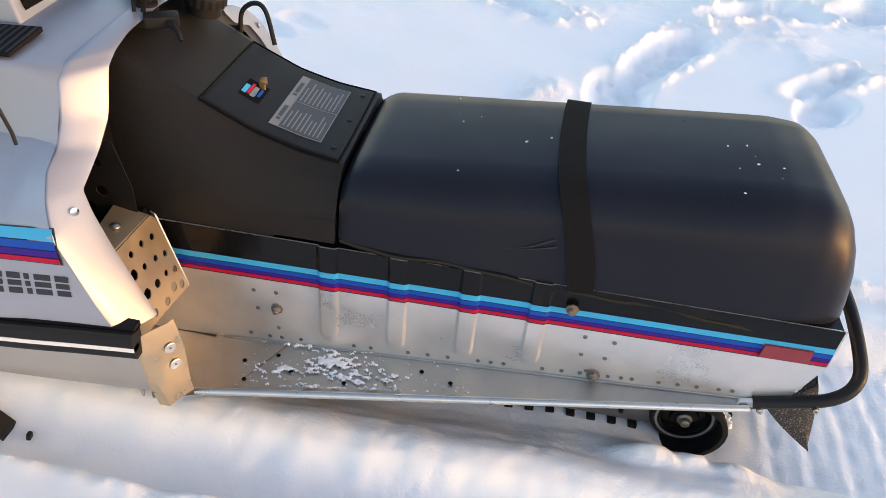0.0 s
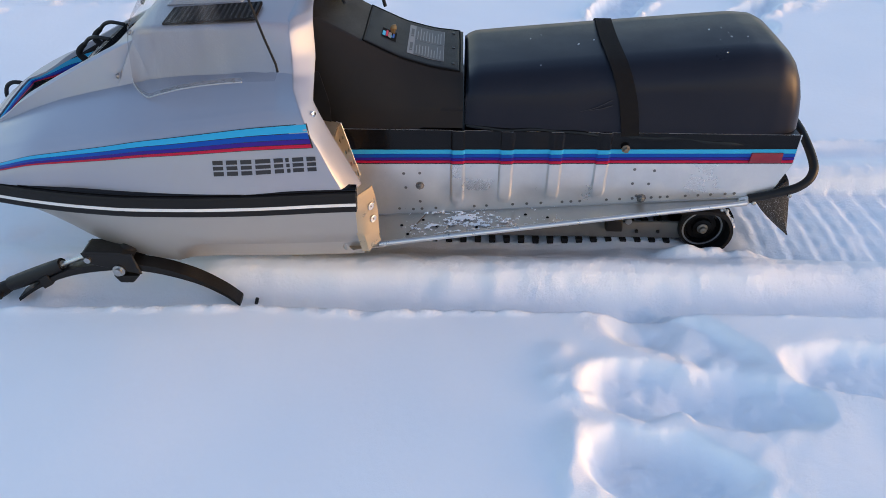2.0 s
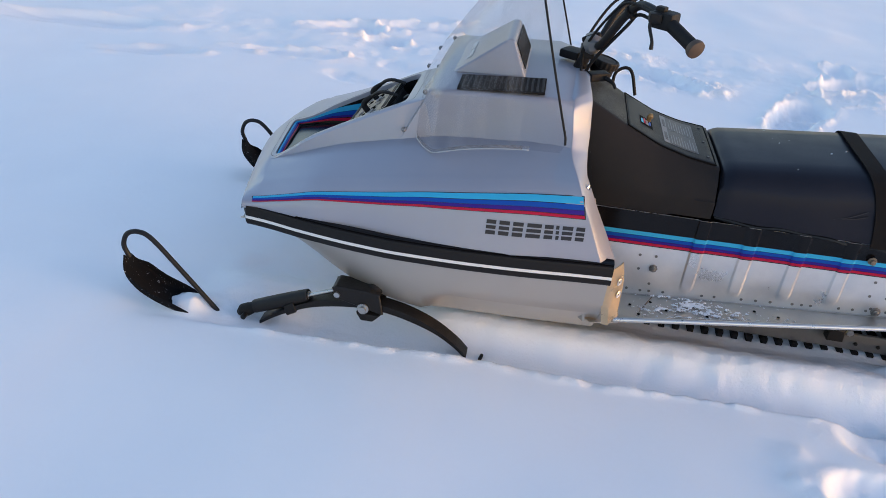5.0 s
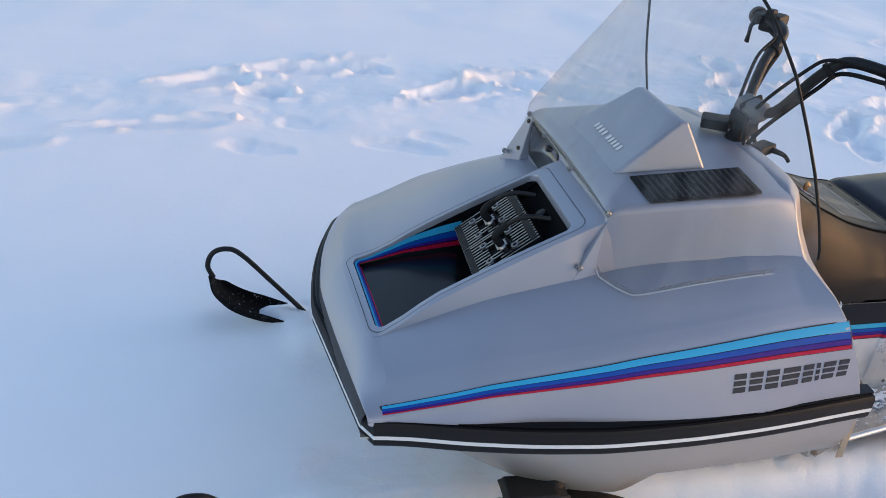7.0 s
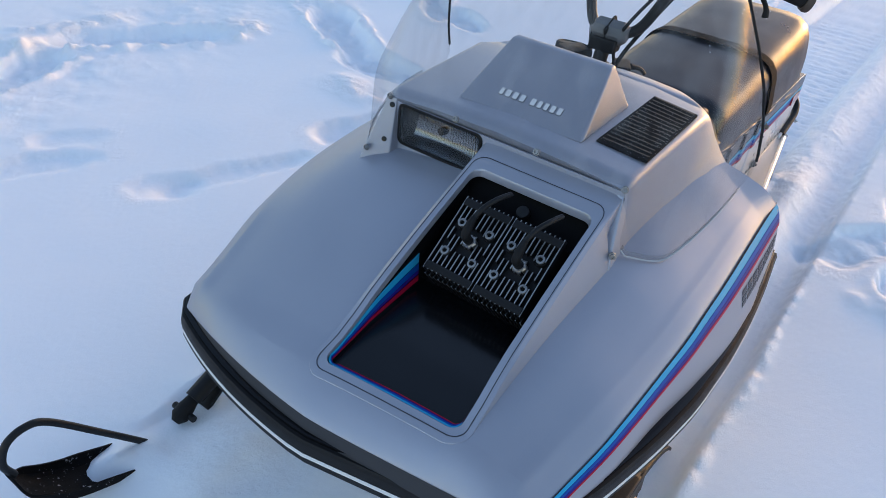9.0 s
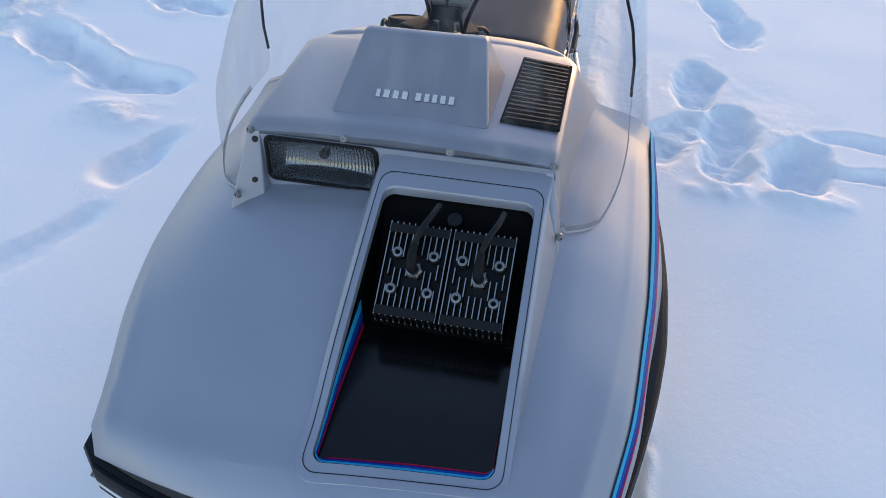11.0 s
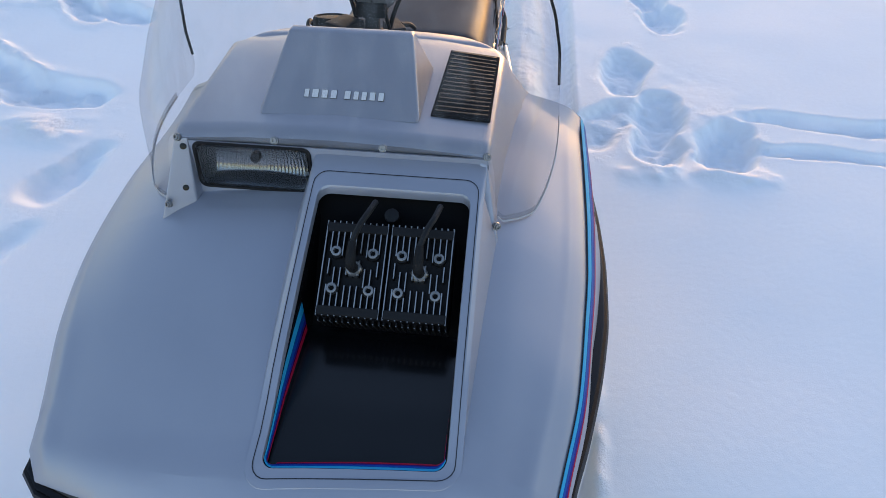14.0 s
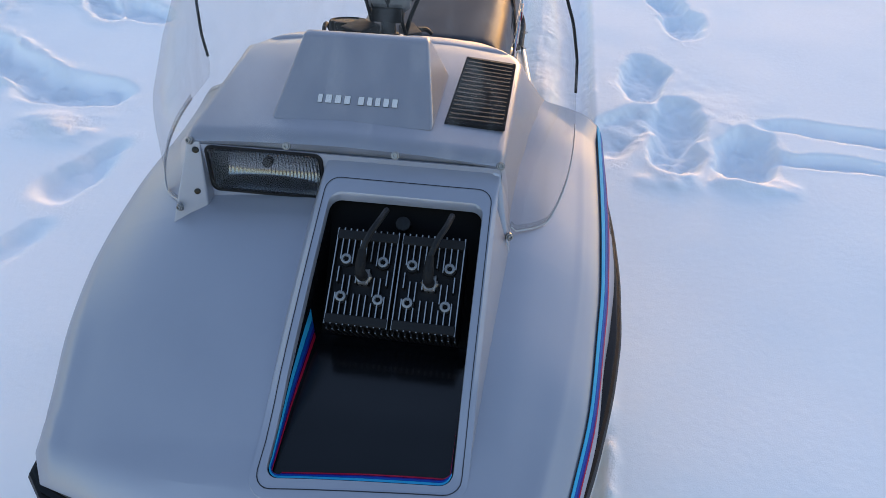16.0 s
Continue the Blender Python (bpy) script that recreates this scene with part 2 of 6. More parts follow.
for _x in (_t, _g1, _g2):
    _k.new(_co.outputs["Object"], _x.inputs["Vector"])
_k.new(_t.outputs["Fac"], _cr.inputs[0])
_k.new(_cr.outputs[2], _p.inputs["Base Color"])
_k.new(_g2.outputs["Fac"], _b2.inputs["Height"])
_k.new(_g1.outputs["Fac"], _b1.inputs["Height"])
_k.new(_b2.outputs[0], _b1.inputs["Normal"])
_k.new(_b1.outputs[0], _p.inputs["Normal"])
# churned snow is grainier: the ground's "churn" value raises the relief
_at, _mm, _g3, _b3 = _n.new("ShaderNodeAttribute"), _n.new("ShaderNodeMath"), _n.new("ShaderNodeTexNoise"), _n.new("ShaderNodeBump")
_at.attribute_name = "churn"
_mm.operation = 'MULTIPLY'
_mm.inputs[1].default_value = 1.0
_g3.inputs["Scale"].default_value, _g3.inputs["Detail"].default_value, _g3.inputs["Roughness"].default_value = 70.0, 6.0, 0.7
_b3.inputs["Distance"].default_value = 0.007
_k.new(_co.outputs["Object"], _g3.inputs["Vector"])
_k.new(_at.outputs["Fac"], _mm.inputs[0])
_k.new(_mm.outputs[0], _b3.inputs["Strength"])
_k.new(_g3.outputs["Fac"], _b3.inputs["Height"])
_k.new(_b3.outputs[0], _b2.inputs["Normal"])

# ---------------------------------------------------------------- mesh helpers


def finish(bm, angle=38.0):
    bmesh.ops.recalc_face_normals(bm, faces=bm.faces[:])
    for f in bm.faces:
        f.smooth = True
    for e in bm.edges:
        if len(e.link_faces) == 2 and e.calc_face_angle(0.0) > radians(angle):
            e.smooth = False
    return bm


def crisp(bm):
    """Corner normals weighted by face area, so that flats stay flat and only the rounded edges shade."""
    out = []
    for f in bm.faces:
        f.normal_update()
    area = {f: f.calc_area() for f in bm.faces}
    for f in bm.faces:
        for lp in f.loops:
            acc, seen, todo = V(0, 0, 0), {f}, [f]
            while todo:
                g = todo.pop()
                acc += g.normal * area[g]
                for e in lp.vert.link_edges:
                    if e.smooth and g in e.link_faces:
                        for h in e.link_faces:
                            if h not in seen:
                                seen.add(h)
                                todo.append(h)
            out.append(acc.normalized() if acc.length > 1e-14 else f.normal.copy())
    return out


def part(name, bm, mat, parent, label="", angle=38.0, flats=True):
    """Links a bmesh as one mesh object under a thing or a part."""
    finish(bm, angle)
    normals = crisp(bm) if flats and len(bm.faces) < 9000 else None
    me = bpy.data.meshes.new(name)
    bm.to_mesh(me)
    bm.free()
    if normals:
        me.normals_split_custom_set(normals)
    me.materials.append(mat)
    ob = new(name, me)
    ob.parent = parent
    return tagged(ob, label)


def clone(ob, name, m, parent):
    """A further piece on the same mesh."""
    o = new(name, ob.data)
    o.parent = parent
    o.matrix_basis = m
    return o


def V(*a):
    return Vector(a)


def loft(rings, closed=True, caps=True):
    """Skin over rings of equal point counts."""
    bm = bmesh.new()
    rows = [[bm.verts.new(p) for p in r] for r in rings]
    n = len(rows[0])
    for a, b in zip(rows, rows[1:]):
        for i in range(n if closed else n - 1):
            j = (i + 1) % n
            bm.faces.new((a[i], a[j], b[j], b[i]))
    if caps and closed:
        bm.faces.new(rows[0][::-1])
        bm.faces.new(rows[-1])
    return bm


def sheet(rows, thick=0.0):
    """An open grid of points, given a thickness."""
    bm = loft(rows, closed=False, caps=False)
    if thick:
        bmesh.ops.recalc_face_normals(bm, faces=bm.faces[:])
        bmesh.ops.solidify(bm, geom=bm.faces[:], thickness=thick)
    return bm


def smooth_path(pts, per=6):
    """Catmull-Rom through the points."""
    p = [Vector(q) for q in pts]
    p = [p[0] * 2 - p[1]] + p + [p[-1] * 2 - p[-2]]
    out = []
    for i in range(1, len(p) - 2):
        for s in range(per):
            t = s / per
            a, b, c, d = p[i - 1], p[i], p[i + 1], p[i + 2]
            out.append(0.5 * ((2 * b) + (c - a) * t + (2 * a - 5 * b + 4 * c - d) * t * t + (3 * b - a - 3 * c + d) * t ** 3))
    return out + [p[-2]]


def tube(pts, r, seg=10, per=6, flat=1.0):
    """A round bar along a smooth path; r may be a list along the path."""
    path = smooth_path(pts, per) if per > 1 else [Vector(q) for q in pts]
    rings, side = [], None
    for i, q in enumerate(path):
        d = (path[min(i + 1, len(path) - 1)] - path[max(i - 1, 0)]).normalized()
        side = (Vector((0, 0, 1)) if abs(d.z) < 0.95 else Vector((1, 0, 0))) if side is None else side
        u = (side - d * side.dot(d)).normalized()
        side = u
        w = d.cross(u)
        rr = r if not isinstance(r, (list, tuple)) else float(np.interp(i / (len(path) - 1), np.linspace(0, 1, len(r)), r))
        rings.append([q + (u * math.cos(a) + w * math.sin(a) * flat) * rr for a in (2 * math.pi * k / seg for k in range(seg))])
    return loft(rings)


def box(cx, cy, cz, sx, sy, sz, bevel=0.0, seg=2, m=None):
    bm = bmesh.new()
    bmesh.ops.create_cube(bm, size=1.0)
    bmesh.ops.scale(bm, vec=(sx, sy, sz), verts=bm.verts)
    if bevel:
        bmesh.ops.bevel(bm, geom=bm.edges[:], offset=bevel, segments=seg, profile=0.6, affect='EDGES')
    if m is not None:
        bmesh.ops.transform(bm, matrix=m, verts=bm.verts)
    bmesh.ops.translate(bm, vec=(cx, cy, cz), verts=bm.verts)
    return bm


def solid(corners8, bevel=0.0, seg=2):
    """A box from eight corners: four below, four above, in the same turning order."""
    bm = loft([[Vector(c) for c in corners8[:4]], [Vector(c) for c in corners8[4:]]])
    bmesh.ops.recalc_face_normals(bm, faces=bm.faces[:])
    if bevel:
        bmesh.ops.bevel(bm, geom=bm.edges[:], offset=bevel, segments=seg, profile=0.6, affect='EDGES')
    return bm


def turned(profile, axis_pose, seg=24):
    """A turned body: profile of (radius, height), about the pose's z axis."""
    rings = [[axis_pose @ V(r * math.cos(a), r * math.sin(a), h) for a in (2 * math.pi * k / seg for k in range(seg))] for r, h in profile]
    bm = loft(rings, caps=profile[0][0] == 0.0)
    bmesh.ops.remove_doubles(bm, verts=bm.verts[:], dist=1e-6)
    return bm


def aim(p, d):
    """A pose at p with its z axis along d."""
    return Matrix.Translation(p) @ Vector(d).to_track_quat('Z', 'Y').to_matrix().to_4x4()


def plate(outer, holes, thick, origin, ux, uy):
    """A flat plate with holes right through: outer outline and hole outlines in the plane of ux, uy."""
    o, ux, uy = Vector(origin), Vector(ux).normalized(), Vector(uy)
    uy = (uy - ux * uy.dot(ux)).normalized()
    nz = ux.cross(uy)
    bm = bmesh.new()
    loops = []
    for ring in [outer, *holes]:
        vs = [bm.verts.new(o + ux * a + uy * b) for a, b in ring]
        loops.append([bm.edges.new((vs[i], vs[(i + 1) % len(vs)])) for i in range(len(vs))])
    bmesh.ops.triangle_fill(bm, edges=[e for l in loops for e in l], use_beauty=True, use_dissolve=False)
    geo = bmesh.ops.extrude_face_region(bm, geom=bm.faces[:])
    bmesh.ops.translate(bm, vec=nz * -thick, verts=[v for v in geo["geom"] if isinstance(v, bmesh.types.BMVert)])
    return bm


def circle(x, y, r, n=10):
    return [(x + r * math.cos(2 * math.pi * k / n), y + r * math.sin(2 * math.pi * k / n)) for k in range(n)]


def soft(xs, ys, d=0.03):
    """A profile curve through knots with its corners eased."""
    xs, ys = np.array(xs), np.array(ys)
    return lambda x: float(np.mean([np.interp(x + s, xs, ys) for s in np.linspace(-d, d, 9)]))

# ---------------------------------------------------------------- snow ground
rng = np.random.default_rng(4)


def lattice(px, py, seed):
    """Smooth value noise on a unit lattice."""
    ix, iy = np.floor(px).astype(np.int64), np.floor(py).astype(np.int64)
    fx, fy = px - ix, py - iy
    fx, fy = fx * fx * (3 - 2 * fx), fy * fy * (3 - 2 * fy)

    def h(a, b):
        n = (a * 374761393 + b * 668265263 + seed * 974634777) & 0x7FFFFFFF
        n = ((n ^ (n >> 13)) * 1274126177) & 0x7FFFFFFF
        return ((n ^ (n >> 16)) & 0xFFFF) / 65535.0

    return (h(ix, iy) * (1 - fx) + h(ix + 1, iy) * fx) * (1 - fy) + (h(ix, iy + 1) * (1 - fx) + h(ix + 1, iy + 1) * fx) * fy


def fbm(px, py, scale, seed, octaves=4):
    out, amp = 0.0, 1.0
    for o in range(octaves):
        out = out + amp * (lattice(px / scale * 2 ** o + 31.7 * o, py / scale * 2 ** o - 17.3 * o, seed + o) - 0.5)
        amp *= 0.5
    return out


def spaced(a, b, step, far):
    """Grid lines: even between a and b, then ever wider to the far distance."""
    mid = list(np.arange(a, b + step / 2, step))
    lo, hi, s = [a], [b], step
    while hi[-1] < far:
        s *= 1.09
        hi.append(hi[-1] + s)
        lo.append(lo[-1] - s)
    return np.array(lo[:0:-1] + mid + hi[1:])


def ease(x, a, b):
    t = np.clip((x - a) / (b - a), 0, 1)
    return t * t * (3 - 2 * t)


CHURN = None


def footprint(x, y, z, cx, cy, turn, depth, length=0.30, width=0.13, crumb=0.12):
    """A boot's pit with steep uneven walls and a few crumbs thrown out round it."""
    i0, i1 = np.searchsorted(x[:, 0], (cx - length - 0.3, cx + length + 0.3))
    j0, j1 = np.searchsorted(y[0], (cy - length - 0.3, cy + length + 0.3))
    px, py = x[i0:i1, j0:j1], y[i0:i1, j0:j1]
    c, s = math.cos(radians(turn)), math.sin(radians(turn))
    px2, py2 = px + 0.045 * fbm(px, py, 0.15, 71, 5), py + 0.045 * fbm(px, py, 0.15, 83, 5)
    u, v = (px2 - cx) * c + (py2 - cy) * s, -(px2 - cx) * s + (py2 - cy) * c
    w = width * (1 + 0.3 * np.clip(u / length, -0.5, 0.5))
    d = np.sqrt((np.abs(u) / (length / 2)) ** 2.6 + (np.abs(v) / (w / 2)) ** 2.4)
    pit = 1 - ease(d, 0.58, 1.22)
    rim = np.exp(-((d - 1.40) / 0.34) ** 2)
    z[i0:i1, j0:j1] += -0.85 * depth * pit * (1 + 0.35 * u / length + 0.55 * fbm(px, py, 0.10, 91, 3) + 0.22 * fbm(px, py, 0.035, 93, 3)) + crumb * rim * (0.006 + 0.05 * np.clip(fbm(px, py, 0.07, 97, 3), 0, 1))
    CHURN[i0:i1, j0:j1] = np.maximum(CHURN[i0:i1, j0:j1], (0.65 * pit + 0.8 * rim) * min(1.0, 0.5 + crumb))
    return z


gx = spaced(-2.4, 3.4, 0.02, 900.0)
gx = np.unique(np.round(np.concatenate([gx[(gx < -1.55) | (gx > 2.6)], np.arange(-1.55, 0.2, 0.0125), np.arange(0.2, 1.4, 0.008), np.arange(1.4, 2.6, 0.0115)]), 5))
gy = spaced(-1.9, 3.3, 0.02, 900.0)
gy = np.unique(np.round(np.concatenate([gy[(gy < -1.22) | (gy > 0.56)], np.arange(-1.22, -0.16, 0.008), np.arange(-0.16, 0.5601, 0.0125)]), 5))
gy = np.unique(np.round(np.concatenate([gy[(gy < 1.9) | (gy > 2.8)], np.arange(1.9, 2.8, 0.012)]), 5))
X, Y = np.meshgrid(gx, gy, indexing="ij")
R = np.hypot(X, Y)
CHURN = np.zeros_like(X)
near = np.exp(-(R / 30.0) ** 2)
Z = -0.005 + 0.05 * fbm(X, Y, 2.6, 11, 2) * near + 0.006 * fbm(X, Y, 0.5, 15, 3) * near
Z -= 0.05 * fbm(np.array([0.0]), np.array([-0.6]), 2.6, 11, 2)[0]
# flat bed where the machine stands
bed = ease(np.abs(Y), 1.3, 0.55) * ease(X, -2.4, -1.6)
Z = Z * (1 - bed) + bed * (-0.008 + 0.006 * fbm(X, Y, 0.4, 19, 3))
# broken, trampled band behind the machine and lumpy snow beyond it
band = np.exp(-((Y - 2.55 - 0.25 * np.sin(X * 0.9)) / 0.42) ** 2)
lump = fbm(X, Y, 0.34, 23, 4)
ridged = 0.5 - np.abs(fbm(X, Y, 0.5, 29, 4))
Z += band * (0.028 * lump + 0.02 * (ridged - 0.35) + 0.012 * np.clip(fbm(X, Y, 0.09, 43, 3), 0, 1)) * ease(R, 60, 20)
far = ease(Y, 3.0, 4.2) * ease(R, 90, 30)
Z += far * (0.055 * fbm(X, Y, 1.2, 37, 3) + 0.006 * lump)
back = ease(X, 2.2, 3.4) * ease(np.abs(Y), 0.35, 0.8) * ease(R, 90, 30)
Z += back * 0.05 * fbm(X, Y, 0.8, 41, 4)
# the machine has sunk in: on its left the untouched snow stands higher than the run it has packed
rise = 0.040 * ease(-Y, 0.495, 0.52) * ease(X, -1.55, -0.55) * ease(R, 9.0, 4.0)
Z += rise
# the ski runs with their crumbly lips, and the spoil between ski and drive track
for sy in (-1, 1):
    v = Y * sy + 0.013 * fbm(X, Y, 0.10, 63, 4)
    edge = 0.510 - 0.022 * ease(X, -0.1, 0.4) if sy < 0 else 0.494 + 0 * X
    inside = ease(v, edge + 0.004, edge - 0.014) * ease(v, 0.10, 0.13) * ease(X, -1.36, -1.24)
    dip = np.interp(v, [0.13, 0.19, 0.225, 0.255, 0.285, 0.32, 0.38, 0.42, 0.46, 0.51], [-0.014, -0.015, -0.005, 0.012, 0.021, 0.015, -0.012, -0.028, -0.031, -0.027])
    bank = np.interp(v, [0.19, 0.23, 0.27, 0.31, 0.335, 0.36, 0.40, 0.43, 0.46], [0.0, 0.003, 0.007, 0.028, 0.037, 0.039, 0.020, 0.006, 0.0])
    dip = dip + bank * ease(X, -0.78, -0.52) * ease(X, 1.25, 0.90) + 0.010 * ease(X, 0.45, 0.6) * ease(X, 1.0, 0.9) * ease(v, 0.27, 0.2)
    soft_ = 0.0032 * fbm(X, Y, 0.16, 51, 3) + 0.0030 * np.clip(fbm(X, Y, 0.045, 53, 3), -0.3, 1) + 0.0025 * fbm(X, Y, 0.022, 55, 2)
    Z = Z * (1 - inside) + inside * (dip * ease(X, -1.36, -1.15) + soft_)
    CHURN = np.maximum(CHURN, 0.5 * inside * ease(X, -0.9, -0.4))
    CHURN = np.maximum(CHURN, 0.4 * inside)
    lip = np.exp(-((v - edge - 0.016) / 0.016) ** 2) * ease(X, -1.25, -0.9)
    Z += lip * (0.003 + 0.013 * np.clip(fbm(X, Y, 0.035, 113, 3), -0.2, 1))
    CHURN = np.maximum(CHURN, 0.8 * lip)
# a heap of thrown snow on the spoil beside the board
Z += 0.012 * np.exp(-((X - 0.38) / 0.13) ** 2 - ((Y + 0.37) / 0.05) ** 2) * (1 + 0.8 * fbm(X, Y, 0.07, 117, 3))
# snow pushed up round the ski tips
for sy in (-1, 1):
    Z += 0.012 * np.exp(-((X + 1.30) / 0.10) ** 2 - ((Y - sy * 0.425) / 0.09) ** 2) * (1 + 0.9 * fbm(X, Y, 0.06, 121, 3))
    Z -= 0.008 * np.exp(-((X + 1.38) / 0.13) ** 4 - ((Y - sy * 0.435) / 0.085) ** 4)
    Z += 0.026 * np.exp(-((X + 1.330) / 0.070) ** 2 - ((Y - sy * 0.430) / 0.042) ** 2) * (1 + 0.9 * fbm(X, Y, 0.04, 123, 3))
    Z += 0.020 * np.exp(-((X + 1.055) / 0.06) ** 2 - ((Y - sy * 0.44) / 0.07) ** 2) * (1 + 0.9 * fbm(X, Y, 0.05, 127, 3))
    Z += 0.010 * np.exp(-((X + 1.150) / 0.050) ** 2 - ((Y - sy * 0.44) / 0.055) ** 2) * (1 + 0.9 * fbm(X, Y, 0.05, 125, 3))
for sy in (-1, 1):   # snow heaped against the rear wheels
    Z += 0.036 * np.exp(-((X - 0.86) / 0.15) ** 4 - ((Y - sy * 0.235) / 0.035) ** 2) * (1 + 0.8 * fbm(X, Y, 0.06, 67, 3))
strip = ease(np.abs(Y), 0.232, 0.200) * ease(X, 0.74, 0.92)
pitch = (X + 0.010 * np.abs(Y) / 0.2 + 0.01 * fbm(X, Y, 0.3, 57, 2)) / 0.085
ph = pitch - np.floor(pitch)
bar = np.exp(-((ph - 0.30) / 0.085) ** 2)
dots = np.exp(-((ph - 0.62) / 0.13) ** 2) * (0.35 + 0.65 * ease(np.cos(Y * 2 * math.pi / 0.075 + 0.8) + 0.5 * fbm(X, Y, 0.06, 59, 2), -0.1, 0.7))
bite = (0.0026 * bar * (0.25 + 0.75 * ease(fbm(X, Y, 0.07, 131, 2), -0.25, 0.2)) - 0.0062 * dots) * ease(X, 0.98, 1.08)
Z = Z * (1 - strip) + strip * (-0.046 + bite + 0.006 * fbm(X, Y, 0.07, 61, 3))
# boot pits beside and behind the machine
# x, y, turn, depth, length, width
PRINTS = [(1.72, -0.93, 4, 0.060, 0.34, 0.17), (1.98, -0.88, 10, 0.055, 0.30, 0.15), (1.13, -0.705, 172, 0.055, 0.40, 0.17), (0.80, -0.80, 176, 0.062, 0.34, 0.17), (0.54, -0.775, 4, 0.055, 0.27, 0.15), (0.69, -0.605, 150, 0.034, 0.42, 0.17),
          (0.57, -1.01, 168, 0.085, 0.34, 0.20), (2.32, -0.66, 14, 0.055, 0.40, 0.20), (2.72, -0.58, 83, 0.055, 0.30, 0.36), (0.75, -1.50, 86, 0.055, 0.80, 0.11), (0.54, -1.42, 88, 0.034, 0.72, 0.10),
          (0.76, 1.52, 76, 0.070, 0.50, 0.25), (0.20, 1.17, 170, 0.042, 0.38, 0.15), (-0.36, 1.21, 162, 0.026, 0.55, 0.12), (1.55, 1.60, 55, 0.060, 0.36, 0.17), (-0.79, 1.71, 156, 0.020, 0.42, 0.13), (-0.60, 1.79, 156, 0.010, 0.24, 0.12), (-1.42, 1.69, 163, 0.016, 0.32, 0.12), (-1.24, 1.98, 160, 0.010, 0.22, 0.12), (-0.57, 1.30, 163, 0.009, 0.24, 0.12)]
TRENCH = [(-0.42, 2.45, 25, 0.050, 0.50, 0.20), (0.16, 2.50, 146, 0.065, 0.78, 0.25), (-0.84, 2.80, 165, 0.03, 0.26, 0.18), (0.98, 1.98, 60, 0.07, 0.66, 0.22), (1.38, 2.62, 40, 0.05, 0.50, 0.20), (1.62, 1.86, 40, 0.05, 0.46, 0.14), (1.55, 2.72, 20, 0.05, 0.45, 0.30),
          (2.30, 2.22, 15, 0.06, 0.60, 0.22), (2.75, 2.12, 165, 0.05, 0.55, 0.26), (-1.22, 2.82, 5, 0.035, 0.60, 0.20), (-1.41, 2.44, 4, 0.04, 0.26, 0.20), (-1.70, 2.58, 20, 0.035, 0.45, 0.24), (-3.30, 2.10, 5, 0.04, 1.00, 0.22), (-1.9, 1.95, 5, 0.016, 0.60, 0.13), (-2.6, 1.70, 10, 0.016, 0.50, 0.12), (2.1, 2.9, 50, 0.05, 0.5, 0.25)]
# a few clods at the toe ends of the nearest prints
for _ in range(16):
    cx, cy = rng.normal(0.375, 0.025), rng.choice([-0.72, -0.79, -0.95, -1.04]) + rng.normal(0, 0.025)
    rad, tall = rng.uniform(0.02, 0.05), rng.uniform(0.003, 0.009)
    i0, i1 = np.searchsorted(X[:, 0], (cx - 0.12, cx + 0.12))
    j0, j1 = np.searchsorted(Y[0], (cy - 0.12, cy + 0.12))
    px, py = X[i0:i1, j0:j1], Y[i0:i1, j0:j1]
    q = np.hypot(px - cx + 0.03 * fbm(px, py, 0.06, 141, 3), py - cy + 0.03 * fbm(px, py, 0.06, 143, 3)) / rad
    Z[i0:i1, j0:j1] += tall * np.exp(-q ** 2.4)
# the walked-over patch round them is slightly uneven
walked = np.exp(-((X - 0.75) / 0.45) ** 4 - ((Y + 0.82) / 0.32) ** 4)
Z += walked * (0.006 * fbm(X, Y, 0.20, 151, 3) + 0.0012 * fbm(X, Y, 0.04, 153, 2))
CHURN = np.maximum(CHURN, 0.12 * walked)
for cx, cy, turn, depth, ln, wd in PRINTS:
    Z = footprint(X, Y, Z, cx, cy, turn, depth, ln, wd, 0.07)
for cx, cy, turn, depth, ln, wd in TRENCH:
    Z = footprint(X, Y, Z, cx, cy, turn, depth, ln, wd, 0.8)
for _ in range(12):
    cx = rng.uniform(1.2, 4.8)
    Z = footprint(X, Y, Z, cx, 2.7 + 0.25 * math.sin(cx * 0.9) + rng.normal(0, 0.35), rng.uniform(0, 180), rng.uniform(0.02, 0.045), 0.34, 0.17, 0.7)
# patches of broken, grainy snow on the trampled strip
for cx, cy, rx_, ry_ in ((1.36, 2.42, 0.32, 0.24), (1.78, 2.02, 0.22, 0.14), (-0.22, 2.66, 0.24, 0.10), (0.46, 1.42, 0.10, 0.16), (-0.92, 3.05, 0.24, 0.08), (0.62, 2.30, 0.13, 0.15), (0.10, 2.80, 0.3, 0.08)):
    g = np.exp(-((X - cx) / rx_) ** 4 - ((Y - cy) / ry_) ** 4)
    Z += g * (0.008 + 0.030 * np.clip(fbm(X, Y, 0.085, 303, 3), -0.15, 1))
    CHURN = np.maximum(CHURN, 1.0 * g)
nx, ny = X.shape
gm = bpy.data.meshes.new("ground")
gid = np.arange(nx * ny).reshape(nx, ny)
quads = np.stack([gid[:-1, :-1], gid[1:, :-1], gid[1:, 1:], gid[:-1, 1:]], -1).reshape(-1, 4)
gm.from_pydata(np.stack([X, Y, Z], -1).reshape(-1, 3).tolist(), [], quads.tolist())
gm.polygons.foreach_set("use_smooth", [True] * len(gm.polygons))
gm.materials.append(SNOW)
CHURN = np.maximum(CHURN, 0.35 * strip)
CHURN = np.maximum(CHURN, 0.5 * band)
gm.attributes.new("churn", 'FLOAT', 'POINT').data.foreach_set("value", CHURN.astype(np.float32).ravel())
